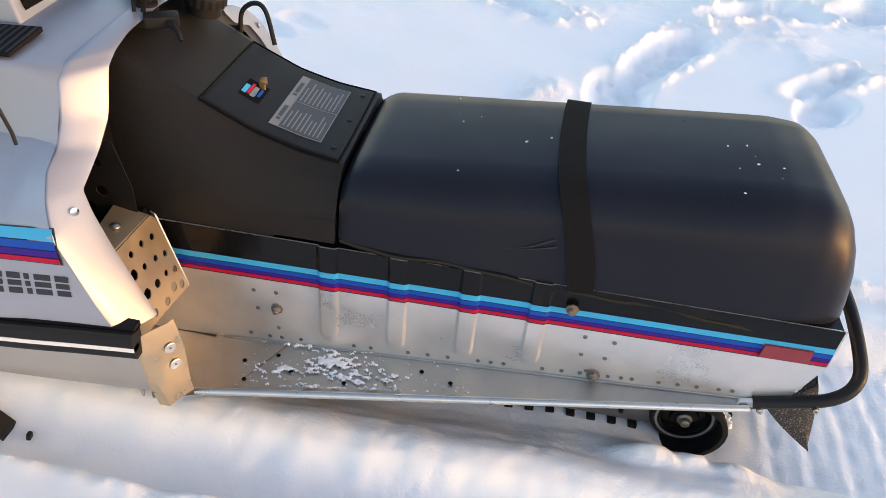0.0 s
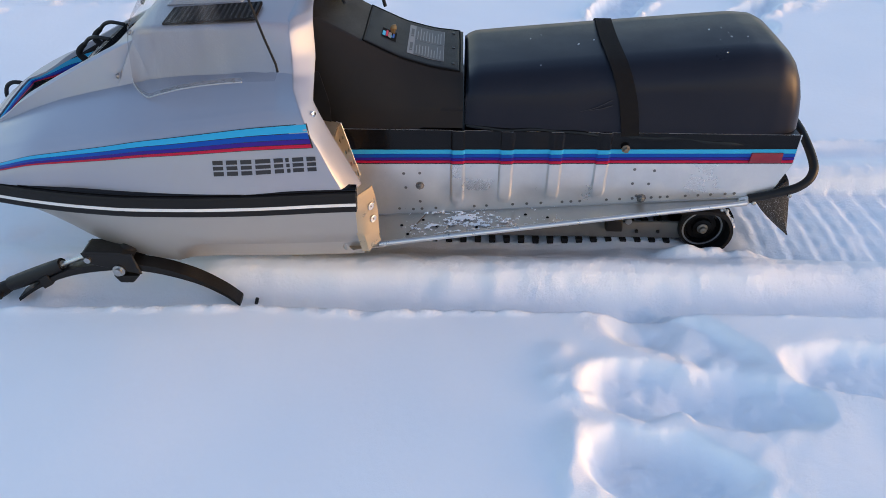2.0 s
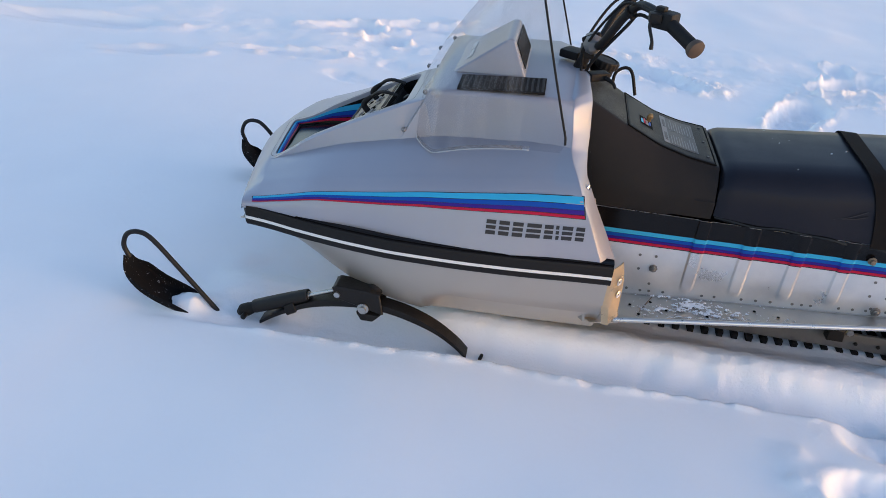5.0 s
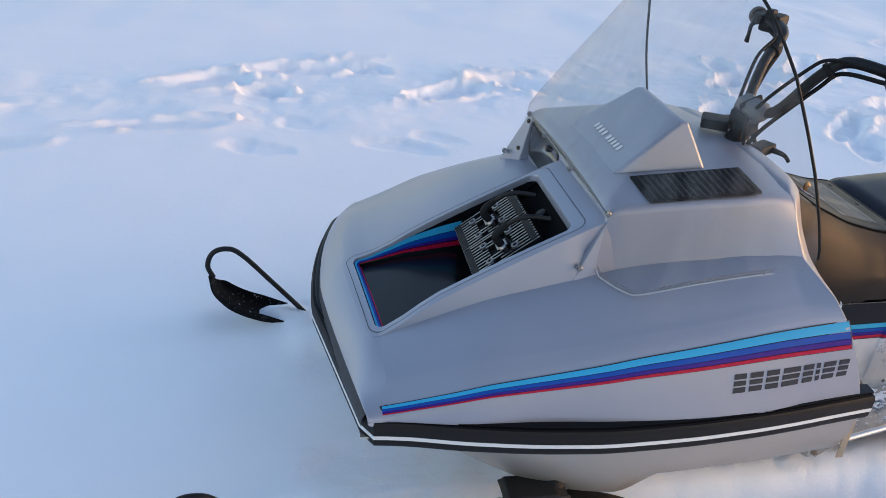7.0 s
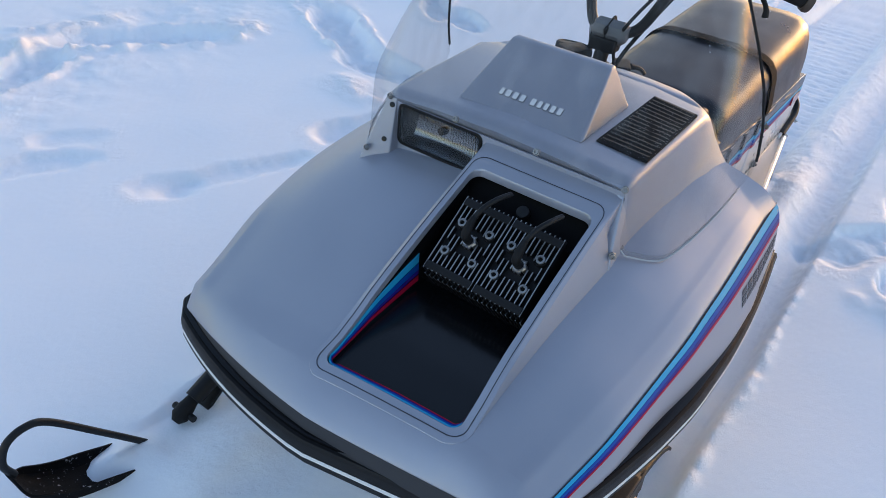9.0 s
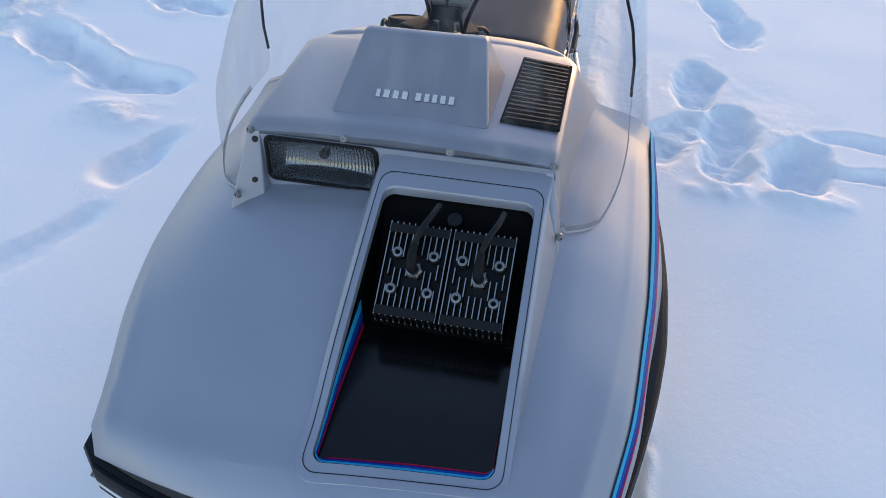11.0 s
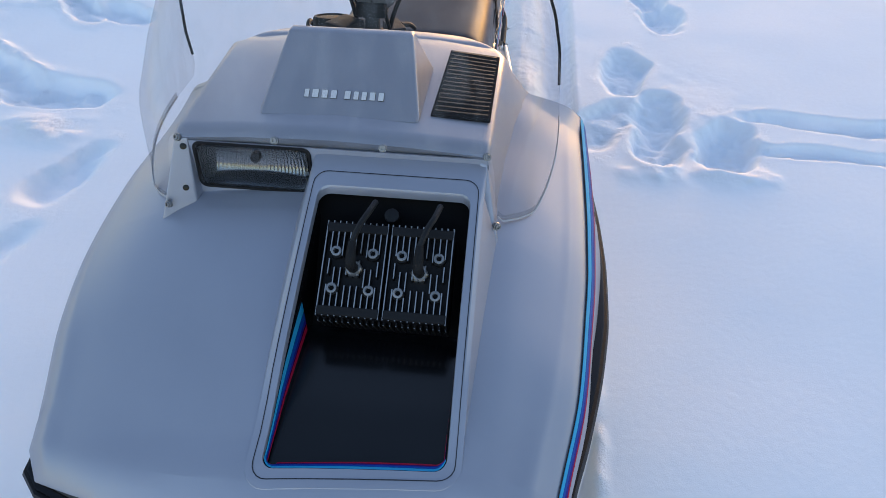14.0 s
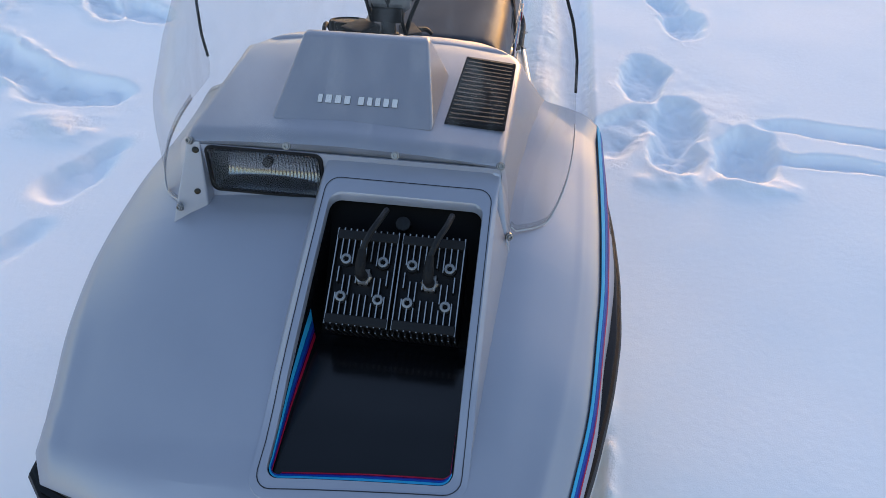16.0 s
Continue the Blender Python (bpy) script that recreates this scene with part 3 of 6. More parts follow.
ground = tagged(new("ground", gm), "deep white snow with boot prints and a packed track groove", "ground", kind="structure")
from mathutils.bvhtree import BVHTree

# ---------------------------------------------------------------- snowmobile: hood
sled = tagged(new("snowmobile"), "silver snowmobile with black seat and coloured side stripes on snow", "snowmobile")

hood_w = soft([-1.16, -1.10, -0.92, -0.73, -0.50, -0.20, -0.10], [0.412, 0.421, 0.441, 0.453, 0.4545, 0.459, 0.459])
edge_z = soft([-1.20, -1.10, -0.88, -0.56, -0.26, -0.12], [0.350, 0.356, 0.362, 0.368, 0.371, 0.369])
stripe_z = soft([-1.20, -1.115, -0.95, -0.667, -0.397, -0.25, -0.1], [0.356, 0.374, 0.432, 0.484, 0.520, 0.533, 0.545])
deck_z = soft([-1.21, -1.17, -1.14, -1.10, -1.00, -0.90, -0.735, -0.60, -0.28, -0.1], [0.386, 0.409, 0.425, 0.446, 0.489, 0.530, 0.578, 0.602, 0.640, 0.66], 0.015)


def lean(x, y):
    """The hood is not quite even: fuller on its left flank, narrower at its right nose."""
    if y > 0:
        return y * (1 - 0.085 * float(ease(-x, 0.75, 1.13)))
    return y * (1 + 0.030 * float(ease(-x, 0.16, 0.62)) * (1 - float(ease(-x, 0.95, 1.13))))


def nose_x(y):
    q = y + 0.025
    return -1.216 + (0.061 * (q / 0.38) ** 2 if q > 0 else 0.066 * (-q / 0.395) ** 1.25)


def nose_edge(y):
    """Height of the hood's crisp front edge."""
    y = y / 0.915 if y > 0 else y
    return 0.385 - (0.030 if y > 0 else 0.017) * (abs(y) / 0.41) ** 2.2


def section(x):
    """Half profile of the hood at x, from the lower edge up over the shoulder to the middle: (y, z) with y > 0."""
    w, e, s, d = hood_w(x), edge_z(x), stripe_z(x), deck_z(x)
    r = s + 0.030
    fl = 0.024 * float(ease(x, -0.88, -0.50)) * (1 - 0.8 * float(ease(x, -0.42, -0.20)))
    k = 0.049 + 0.003 * float(ease(x, -1.12, -0.95))
    pts = [(w + 0.003 + fl, e), (w + 0.003 + 0.4 * fl, e * 0.6 + s * 0.4), (w - 0.011, s), (w - k + 0.008, r - 0.0085), (w - k, r - 0.001), (w - k - 0.012, r + 0.005), (w - k - 0.038, r + 0.31 * (d - r)),
           (0.300, r + 0.77 * (d - r)), (0.262, r + 0.90 * (d - r)), (0.20, r + 0.965 * (d - r)), (0.10, d + 0.003), (0.0, d + 0.005)]
    for _ in range(2):
        q = [pts[0]]
        for a, b in zip(pts, pts[1:]):
            q += [(0.72 * a[0] + 0.28 * b[0], 0.72 * a[1] + 0.28 * b[1]), (0.28 * a[0] + 0.72 * b[0], 0.28 * a[1] + 0.72 * b[1])]
        pts = q + [pts[-1]]
    return pts


def side_y(x, z):
    """Half width of the hood's flank at a height."""
    p = [q for q in section(x) if q[0] > 0.36]
    return float(np.interp(z, [q[1] for q in p], [q[0] for q in p]))


DECK_Y = [0.30, 0.258, 0.19, 0.12, 0.06, 0.020]


# the bent rear edge of hood and cowl: ridge points and inner edge points, from the lower corner up to the middle
RIDGE = [(-0.172, 0.464, 0.354), (-0.199, 0.463, 0.415), (-0.225, 0.457, 0.475), (-0.252, 0.449, 0.526), (-0.272, 0.414, 0.568), (-0.290, 0.370, 0.592), (-0.297, 0.328, 0.603),
         (-0.300, 0.296, 0.640), (-0.308, 0.270, 0.692), (-0.308, 0.240, 0.709), (-0.308, 0.14, 0.718), (-0.308, 0.0, 0.722)]
INNER = [(-0.137, 0.398, 0.345), (-0.172, 0.391, 0.415), (-0.205, 0.381, 0.475), (-0.231, 0.370, 0.526), (-0.247, 0.357, 0.555), (-0.250, 0.325, 0.568), (-0.252, 0.285, 0.588),
         (-0.252, 0.242, 0.625), (-0.258, 0.205, 0.694), (-0.262, 0.170, 0.708), (-0.268, 0.113, 0.716), (-0.270, 0.0, 0.720)]


def along(knots, t):
    """A point on a knotted line at parameter t, corners eased."""
    acc = V(0, 0, 0)
    for d in (-0.16, -0.08, 0.0, 0.08, 0.16):
        u = min(max(t + d, 0.0), len(knots) - 1.0)
        i = min(int(u), len(knots) - 2)
        acc += Vector(knots[i]).lerp(Vector(knots[i + 1]), u - i)
    return acc / 5


# the deck falls away from the middle in one gentle crown: how much of it at each half width
CROWN_Y, CROWN_K = [0.0, 0.10, 0.20, 0.262, 0.30, 0.385, 0.425], [0.0, 0.015, 0.06, 0.115, 0.125, 0.06, 0.0]


def hood_row(x, rear=False):
    """All points across the hood at a station; the rear row lies on the ridge of the bent edge."""
    sec = section(x)
    zs = lambda y: float(np.interp(y, [q[0] for q in sec][::-1], [q[1] for q in sec][::-1]))
    half = [q for q in sec if q[0] > 0.315]
    half = half[::2] + [(y, zs(y)) for y in DECK_Y]
    ts = np.linspace(0, 5.2, 27)
    rz = [along(RIDGE, t) for t in ts]
    out = []
    for sgn, pts in ((-1, half), (1, half[::-1])):
        for y, z in pts:
            p = V(x, y, z - (0.085 if sgn > 0 else 0.060) * float(np.interp(y, CROWN_Y, CROWN_K)) * float(ease(-x, 0.34, 0.50)) * float(ease(deck_z(x) - stripe_z(x), 0.03, 0.09)))
            if sgn > 0:
                d = max(0.0, hood_w(x) + 0.003 - y) / 0.055
                p.y = y + 0.022 * d * math.exp(1 - d) * float(ease(-x, 0.35, 0.6))
                p.z -= (deck_z(x) - stripe_z(x) - 0.03) * float(ease(-x, 0.80, 1.06)) * float(np.interp(y, [0.08, 0.20, 0.30, 0.36, 0.40], [0.0, 0.20, 0.34, 0.18, 0.0]))
            if rear:
                p = V(-0.297, y, z)
                if y > 0.345:
                    t = float(np.interp(z, [q.z for q in rz], ts))
                    p = along(RIDGE, t)
            out.append(V(p.x, lean(p.x, sgn * p.y), p.z))
    return out


rows = []
first = hood_row(-1.112)
first_y = [p.y if p.y < 0.30 else 0.30 + (p.y - 0.30) * 0.66 for p in first]
front = [V(nose_x(y), y, min(p.z, nose_edge(y))) for p, y in zip(first, first_y)]
rows.append([p + V(0.016, 0, -0.012) for p in front])
rows.append([p + V(0.003, 0, -0.006) for p in front])
rows.append([p + V(0.0004, 0, -0.0012) for p in front])
for k in (0.03, 0.12, 0.28, 0.5, 0.75):
    rows.append([a.lerp(b, k) + V(0, 0, 0.013 * math.sin(math.pi * k) * (1 - float(ease(abs(a.y), 0.27, 0.38)))) for a, b in zip(front, first)])
xs = [-1.112] + list(np.arange(-1.095, -0.745, 0.02)) + list(np.arange(-0.735, -0.33, 0.025)) + [-0.32]
for x in xs:
    rows.append(hood_row(x))
rows.append(hood_row(-0.29, True))
bm = loft(rows, closed=False, caps=False)
bmesh.ops.remove_doubles(bm, verts=bm.verts[:], dist=0.0006)
deck_tree = BVHTree.FromBMesh(bm)


def deck_at(x, y):
    """Height of the hood's surface."""
    h = deck_tree.ray_cast(V(x, y, 1.2), V(0, 0, -1))[0]
    return h.z if h else 0.40


# the deck is cut out under the engine bezel
SK = V(0.256, 0.028, 0).normalized()
for co, no in ((V(-1.1495, 0.007, 0), V(SK.x, SK.y, 0)), (V(-0.73, 0, 0), V(1, 0, 0)), (V(0, 0.0105, 0), V(0, 1, 0)), (V(0, -0.2525, 0), V(0, 1, 0))):
    bmesh.ops.bisect_plane(bm, geom=bm.verts[:] + bm.edges[:] + bm.faces[:], dist=1e-5, plane_co=co, plane_no=no)
gone = [f for f in bm.faces if (f.calc_center_median() - V(-1.1495, 0.007, 0)).dot(V(SK.x, SK.y, 0)) > 0 and f.calc_center_median().x < -0.73 and -0.2525 < f.calc_center_median().y < 0.0105 and f.calc_center_median().z > 0.39]
bmesh.ops.delete(bm, geom=gone, context='FACES')
hood = part("hood", bm, SILVER, sled, "silver painted fibreglass hood", angle=42)
part("nose_panel", sheet([[V(nose_x(y) - 0.006, y, 0.332), V(nose_x(y) - 0.005, y, 0.346), V(nose_x(y) + 0.003, y, nose_edge(y) - 0.006)] for y in np.linspace(-0.402, 0.352, 41)], 0.002), NOSE, hood, "dark grey recessed nose panel")
rim = []
for t in np.linspace(0, 22, 177):
    u = t if t <= 11 else 22 - t
    sg = -1 if t <= 11 else 1
    a, b = along(RIDGE, u), along(INNER, u)
    out = V(0.62, 0.55, 0.15).lerp(V(0.25, 0.15, 0.9), float(ease(u, 5.0, 7.5)))
    out = (out - (b - a) * (out.dot(b - a) / (b - a).length_squared)).normalized() * (b - a).length
    bend = lambda k: a.lerp(b, k) + out * (0.05 * (1 - (2 * k - 1) ** 4))
    r = []
    for p in (a + V(-0.012, -0.0025, -0.0025), a, bend(0.06), bend(0.18), bend(0.32), bend(0.5), bend(0.7), bend(0.88), bend(0.97), b, b + (a - b) * 0.05 + V(-0.008, 0, -0.002), b + V(-0.022, -0.004, -0.003)):
        r.append(V(p.x, sg * p.y, p.z))
    rim.append(r)
flange = part("rear_flange", loft(rim, closed=False, caps=False), SILVER, hood, "bent rear edge of the hood", angle=60)
for sgn in (-1, 1):
    part("bolt", turned([(0.0, 0), (0.0078, 0), (0.0074, 0.002), (0.0045, 0.0035), (0.0, 0.004)], aim(V(-0.242, sgn * 0.397, 0.541), (0.85, sgn * 0.5, 0.15)), 14), CHROME, flange, "bright dome bolt")


def flank_strip(za, zb, x0, x1, off, sgn=-1, n=44, slant=0.0):
    """A thin film on the hood's flank between two heights."""
    ring = []
    for i in range(n + 1):
        x = x0 + (x1 - x0) * i / n
        drop = 0.036 if sgn > 0 else 0.0
        a, b = za(x) - drop, zb(x) - drop
        pts = []
        for s in (0.0, 0.5, 1.0):
            z = a + (b - a) * s
            xx = x + slant * (0.533 - z) * i / n
            pts.append(V(xx, lean(xx, sgn * side_y(xx, z)) + sgn * off * (1.0 if sgn < 0 else 0.3), z))
        ring.append(pts)
    return sheet(ring, 0.0008)


def stripe_edge(k):
    """Heights of the stripe bands on the flank: 0 at the top, 1 at the bottom; they fan out to the rear."""
    wide = soft([-1.2, -1.12, -0.25, -0.1], [0.006, 0.010, 0.053, 0.055])
    return lambda x: stripe_z(x) + 0.004 - k * wide(x)


for sgn in (-1, 1):
    for k0, k1, mat, lab in ((0.0, 0.30, CYAN, "light blue stripe"), (0.33, 0.57, BLUE, "blue stripe"), (0.59, 0.79, PURPLE, "purple stripe"), (0.82, 0.97, RED, "red stripe")):
        part("stripe", flank_strip(stripe_edge(k0), stripe_edge(k1), -1.122, -0.252, 0.0036, sgn, slant=0.24), mat, hood, lab)
    part("stripe_outline", flank_strip(stripe_edge(-0.022), stripe_edge(1.015), -1.126, -0.249, 0.0022, sgn, slant=0.24), INK, hood, "black stripe outline")
    # model name as plain rows of short bars
    lx, gap = -0.479, 0.0052
    widths = [0.027, 0.029, 0.029, 0.040, 0.024, 0.009, 0.029, 0.024]
    for w in widths:
        for b0, b1, i0_, i1_ in ((0.0, 0.27, 0.0, 0.90), (0.38, 0.62, 0.05, 0.95), (0.73, 1.0, 0.10, 1.0)):
            f = lambda t: (lambda x: 0.4155 + 0.0365 * t + 0.010 * (x + 0.477) / 0.25)
            x0, x1 = lx + w * i0_, lx + w * i1_
            part("name_bar", flank_strip(f(b0), f(b1), x0 - 0.004 * b0, x1 - 0.004 * b0, 0.0014, sgn, 3), INK, hood)
        lx += w + gap

# rubber rail round the hood's lower edge
proud = soft([-1.2, -1.05, -0.95, -0.84, -0.70, -0.53, -0.40, -0.30, -0.22, -0.14, -0.10], [0.0, 0.0, 0.005, 0.018, 0.027, 0.030, 0.027, 0.021, 0.012, 0.002, 0.0])


def rail_path(dz, out, stand=1.0):
    both = []
    for sg in (-1, 1):
        pts = []
        for y in np.linspace(0.0, 0.385 if sg < 0 else 0.352, 12):
            q = sg * y + 0.025
            pts.append(V(-1.227 + (0.060 * (q / 0.367) ** 2.2 if q > 0 else -0.213 * q) - out, sg * y, dz(-1.2)))
        for x in np.linspace(-1.135, -0.145, 40):
            pts.append(V(x - (0.3 * out if x < -1.1 else 0), lean(x, sg * hood_w(x)) + sg * (out + stand * proud(x)), dz(x)))
        both.append(pts)
    return both[0][:0:-1] + both[1]


rail_z = soft([-1.21, -1.15, -1.0, -0.88, -0.56, -0.26, -0.12], [0.324, 0.330, 0.332, 0.334, 0.340, 0.343, 0.340])


def ribbon(z_up, z_dn, out, depth):
    """A band along the rail; its inner side reaches back to the hood."""
    level = lambda k: (lambda x: rail_z(x) + k)
    lip = 0.15 * (z_up - z_dn)
    a, b = rail_path(level(z_up), out), rail_path(level(z_dn), out)
    c, d = rail_path(level(z_up), out - depth, 0.0), rail_path(level(z_dn), out - depth, 0.0)
    m1, m2 = rail_path(level(z_up - lip), out + 0.004), rail_path(level(z_dn + lip), out + 0.004)
    return loft([[c[i], a[i], m1[i], m2[i], b[i], d[i]] for i in range(len(a))])


rail = part("rub_rail", ribbon(0.024, -0.031, 0.006, 0.022), BLACKMATT, sled, "black rubber rail with white stripe")
part("white_stripe", ribbon(-0.002, -0.0135, 0.0068, 0.01), WHITE, rail, "white stripe")
part("hood_seal", ribbon(0.031, 0.020, -0.004, 0.016), BLACKGLOSS, rail, "black hood seal")

# belly pan
pan_lo = soft([-1.16, -1.05, -0.93, -0.80, -0.70, -0.62, -0.39, -0.10], [0.285, 0.263, 0.203, 0.145, 0.125, 0.117, 0.120, 0.165])
pan_in = soft([-1.16, -1.0, -0.88, -0.70, -0.40, -0.10], [0.16, 0.075, 0.06, 0.05, 0.04, 0.024])
rings = []
for x in sorted(list(np.linspace(-1.16, -0.150, 34)) + list(np.arange(-0.635, -0.54, 0.015))):
    w, lo, hi = hood_w(max(x, -1.15)) - 0.004 + 0.6 * proud(x), pan_lo(x), rail_z(x) - 0.018
    hi = max(hi, lo + 0.006)
    wi = max(0.06, w - pan_in(x))
    half = [(w, hi), (w - 0.10 * (w - wi), hi * 0.75 + lo * 0.25), (w - 0.55 * (w - wi), hi * 0.35 + lo * 0.65), (wi, lo + 0.004), (wi - 0.02, lo), (0.14, lo)]
    tuck = float(ease(x, -0.64, -0.55))
    under = [(w, hi), (w - 0.010, 0.236), (w - 0.024, 0.196), (w - 0.030, 0.192), (w - 0.118, 0.085), (0.14, 0.080)]
    half = [(a + (c - a) * tuck, b + (e - b) * tuck) for (a, b), (c, e) in zip(half, under)]
    rings.append([V(x, lean(x, -y), z) for y, z in half] + [V(x, lean(x, y), z) for y, z in half[::-1]])
part("belly_pan", sheet(rings, 0.003), BELLY, sled, "grey painted aluminium belly pan", angle=45)
for sgn in (-1, 1):
    rows = []
    for z in np.linspace(0.342, 0.168, 12):
        k = (0.342 - z) / 0.174
        rows.append([V(-0.172 + 0.030 * k, sgn * (0.459 - 0.016 * k), z), V(-0.152 + 0.028 * k, sgn * (0.4575 - 0.016 * k), z - 0.002), V(-0.138 + 0.022 * k + 0.004 * math.sin(3 * k), sgn * (0.436 - 0.012 * k), z),
                     V(-0.118 + 0.020 * k, sgn * (0.408 - 0.006 * k), z + 0.004 * k), V(-0.113 + 0.020 * k + 0.004 * math.sin(5 * k), sgn * (0.396 + 0.004 * k), z + 0.006 * k)])
    flange = part("pan_flange", sheet(rows, 0.002), GUARD, sled, "yellowed bent rear edge of the belly pan", angle=50)
    for zz in (0.292, 0.254):
        m = aim(V(-0.122 + 0.020 * (0.342 - zz) / 0.174, sgn * 0.4165, zz), (0.8, sgn * 0.6, 0.0))
        rv = part("rivet", turned([(0.0, 0), (0.0105, 0), (0.0105, 0.0018), (0.0095, 0.0024), (0.0088, 0.0012), (0.004, 0.0010), (0.0, 0.0014)], m, 16), ALU, flange, "flat ringed rivet")
        part("rivet_core", turned([(0.0, 0.0012), (0.0022, 0.0012), (0.002, 0.0022), (0.0, 0.0024)], m, 8), RUST, rv)

# ---------------------------------------------------------------- cowl over the headlamp
def cowl_ring(x, top, ht, hb, zb, fwd=0.0):
    """Cross-section of the cowl: walls, rounded shoulders and a slightly crowned top."""
    half = [(hb + 0.012, zb - 0.006), (hb, zb + 0.010), (hb * 0.35 + ht * 0.65, zb + (top - zb) * 0.62), (ht + 0.0045, top - 0.016), (ht + 0.0015, top - 0.0065), (ht - 0.004, top - 0.0015), (ht - 0.014, top + 0.0005), (0.14, top + 0.008), (0.0, top + 0.012)]
    return [V(x, -y, z) for y, z in half] + [V(x, y, z) for y, z in half[-2::-1]]


front = cowl_ring(-0.690, 0.682, 0.262, 0.280, 0.545)
rings = [[V(-0.679, p.y * 0.97, min(p.z, 0.672)) for p in front], [V(-0.686, p.y * 0.99, p.z - 0.006 if p.z > 0.6 else p.z) for p in front], front,
         cowl_ring(-0.680, 0.692, 0.264, 0.283, 0.545), cowl_ring(-0.660, 0.697, 0.266, 0.285, 0.55),
         cowl_ring(-0.55, 0.704, 0.268, 0.292, 0.56), cowl_ring(-0.45, 0.709, 0.270, 0.302, 0.575), cowl_ring(-0.36, 0.714, 0.272, 0.316, 0.59)]
last = [along(RIDGE, t) for t in (6.0, 6.35, 7.3, 7.8, 8.1, 8.4, 8.8, 10.0, 11.0)]
rings.append([V(p.x, -p.y, p.z) for p in last] + [V(p.x, p.y, p.z) for p in last[-2::-1]])
bm = loft(rings, closed=False, caps=False)
part("cowl", bm, SILVER, hood, "raised silver headlamp cowl", angle=38)
# cheeks beside the headlamp that carry the lower screen screws; the one beside the lamp is broad
part("cowl_cheek", solid([(-0.752, -0.262, 0.545), (-0.66, -0.252, 0.545), (-0.66, -0.288, 0.545), (-0.752, -0.292, 0.545),
                          (-0.688, -0.250, 0.672), (-0.65, -0.248, 0.676), (-0.65, -0.262, 0.676), (-0.688, -0.264, 0.670)], 0.005, 2), SILVER, hood)
part("cowl_cheek", solid([(-0.750, 0.292, 0.545), (-0.66, 0.292, 0.545), (-0.66, 0.232, 0.560), (-0.712, 0.238, 0.566),
                          (-0.692, 0.264, 0.682), (-0.65, 0.264, 0.684), (-0.65, 0.240, 0.684), (-0.6895, 0.242, 0.681)], 0.004, 2), SILVER, hood)

# air scoop on the cowl
bm = solid([(-0.640, -0.146, 0.706), (-0.440, -0.146, 0.715), (-0.440, 0.132, 0.715), (-0.640, 0.132, 0.706),
            (-0.502, -0.117, 0.805), (-0.484, -0.115, 0.806), (-0.484, 0.103, 0.806), (-0.502, 0.105, 0.805)], 0.007, 3)
scoop = part("hood_scoop", bm, SILVER, sled, "wedge-shaped silver air scoop")
part("scoop_mouth", solid([(-0.4475, -0.118, 0.730), (-0.4445, -0.118, 0.732), (-0.4445, 0.105, 0.732), (-0.4475, 0.105, 0.730),
                           (-0.478, -0.105, 0.794), (-0.475, -0.105, 0.796), (-0.475, 0.092, 0.796), (-0.478, 0.092, 0.794)], 0.001, 1), SHADOWBLACK, scoop, "dark scoop mouth")
for k_, w_ in enumerate((0.018, 0.022, 0.014)):
    part("name_bar", solid([(-0.4475 - 0.022, -0.080 + 0.030 * k_, 0.7745), (-0.4440 - 0.022, -0.080 + 0.030 * k_, 0.7755), (-0.4440 - 0.022, -0.080 + 0.030 * k_ + w_, 0.7755), (-0.4475 - 0.022, -0.080 + 0.030 * k_ + w_, 0.7745),
                            (-0.4475 - 0.026, -0.080 + 0.030 * k_, 0.7835), (-0.4440 - 0.026, -0.080 + 0.030 * k_, 0.7845), (-0.4440 - 0.026, -0.080 + 0.030 * k_ + w_, 0.7845), (-0.4475 - 0.026, -0.080 + 0.030 * k_ + w_, 0.7835)]), SILVERBAR, scoop)
# maker's name as plain bars on the sloping face
sl = (V(-0.502, 0, 0.805) - V(-0.640, 0, 0.706)).normalized()
sn = V(-sl.z, 0, sl.x)
yy = 0.058
for w in (0.010, 0.014, 0.013, 0.013, 0.0, 0.013, 0.011, 0.011, 0.012, 0.012):
    if w == 0.0:
        yy -= 0.008
        continue
    c = V(-0.640, 0, 0.706) + sl * 0.046 + sn * 0.0012
    m = Matrix.Translation(V(c.x, yy - w / 2, c.z)) @ Matrix((V(0, -1, 0), sl, sn)).transposed().to_4x4()
    part("name_bar", box(0, 0, 0, w * 0.76, 0.0150, 0.0012, m=m), SILVERBAR, scoop)
    part("name_bar_edge", box(0, 0, 0, w * 0.76 + 0.0012, 0.0162, 0.0006, m=Matrix.Translation(-sn * 0.0003) @ m), LABELGREY, scoop)
    yy -= w + 0.0028

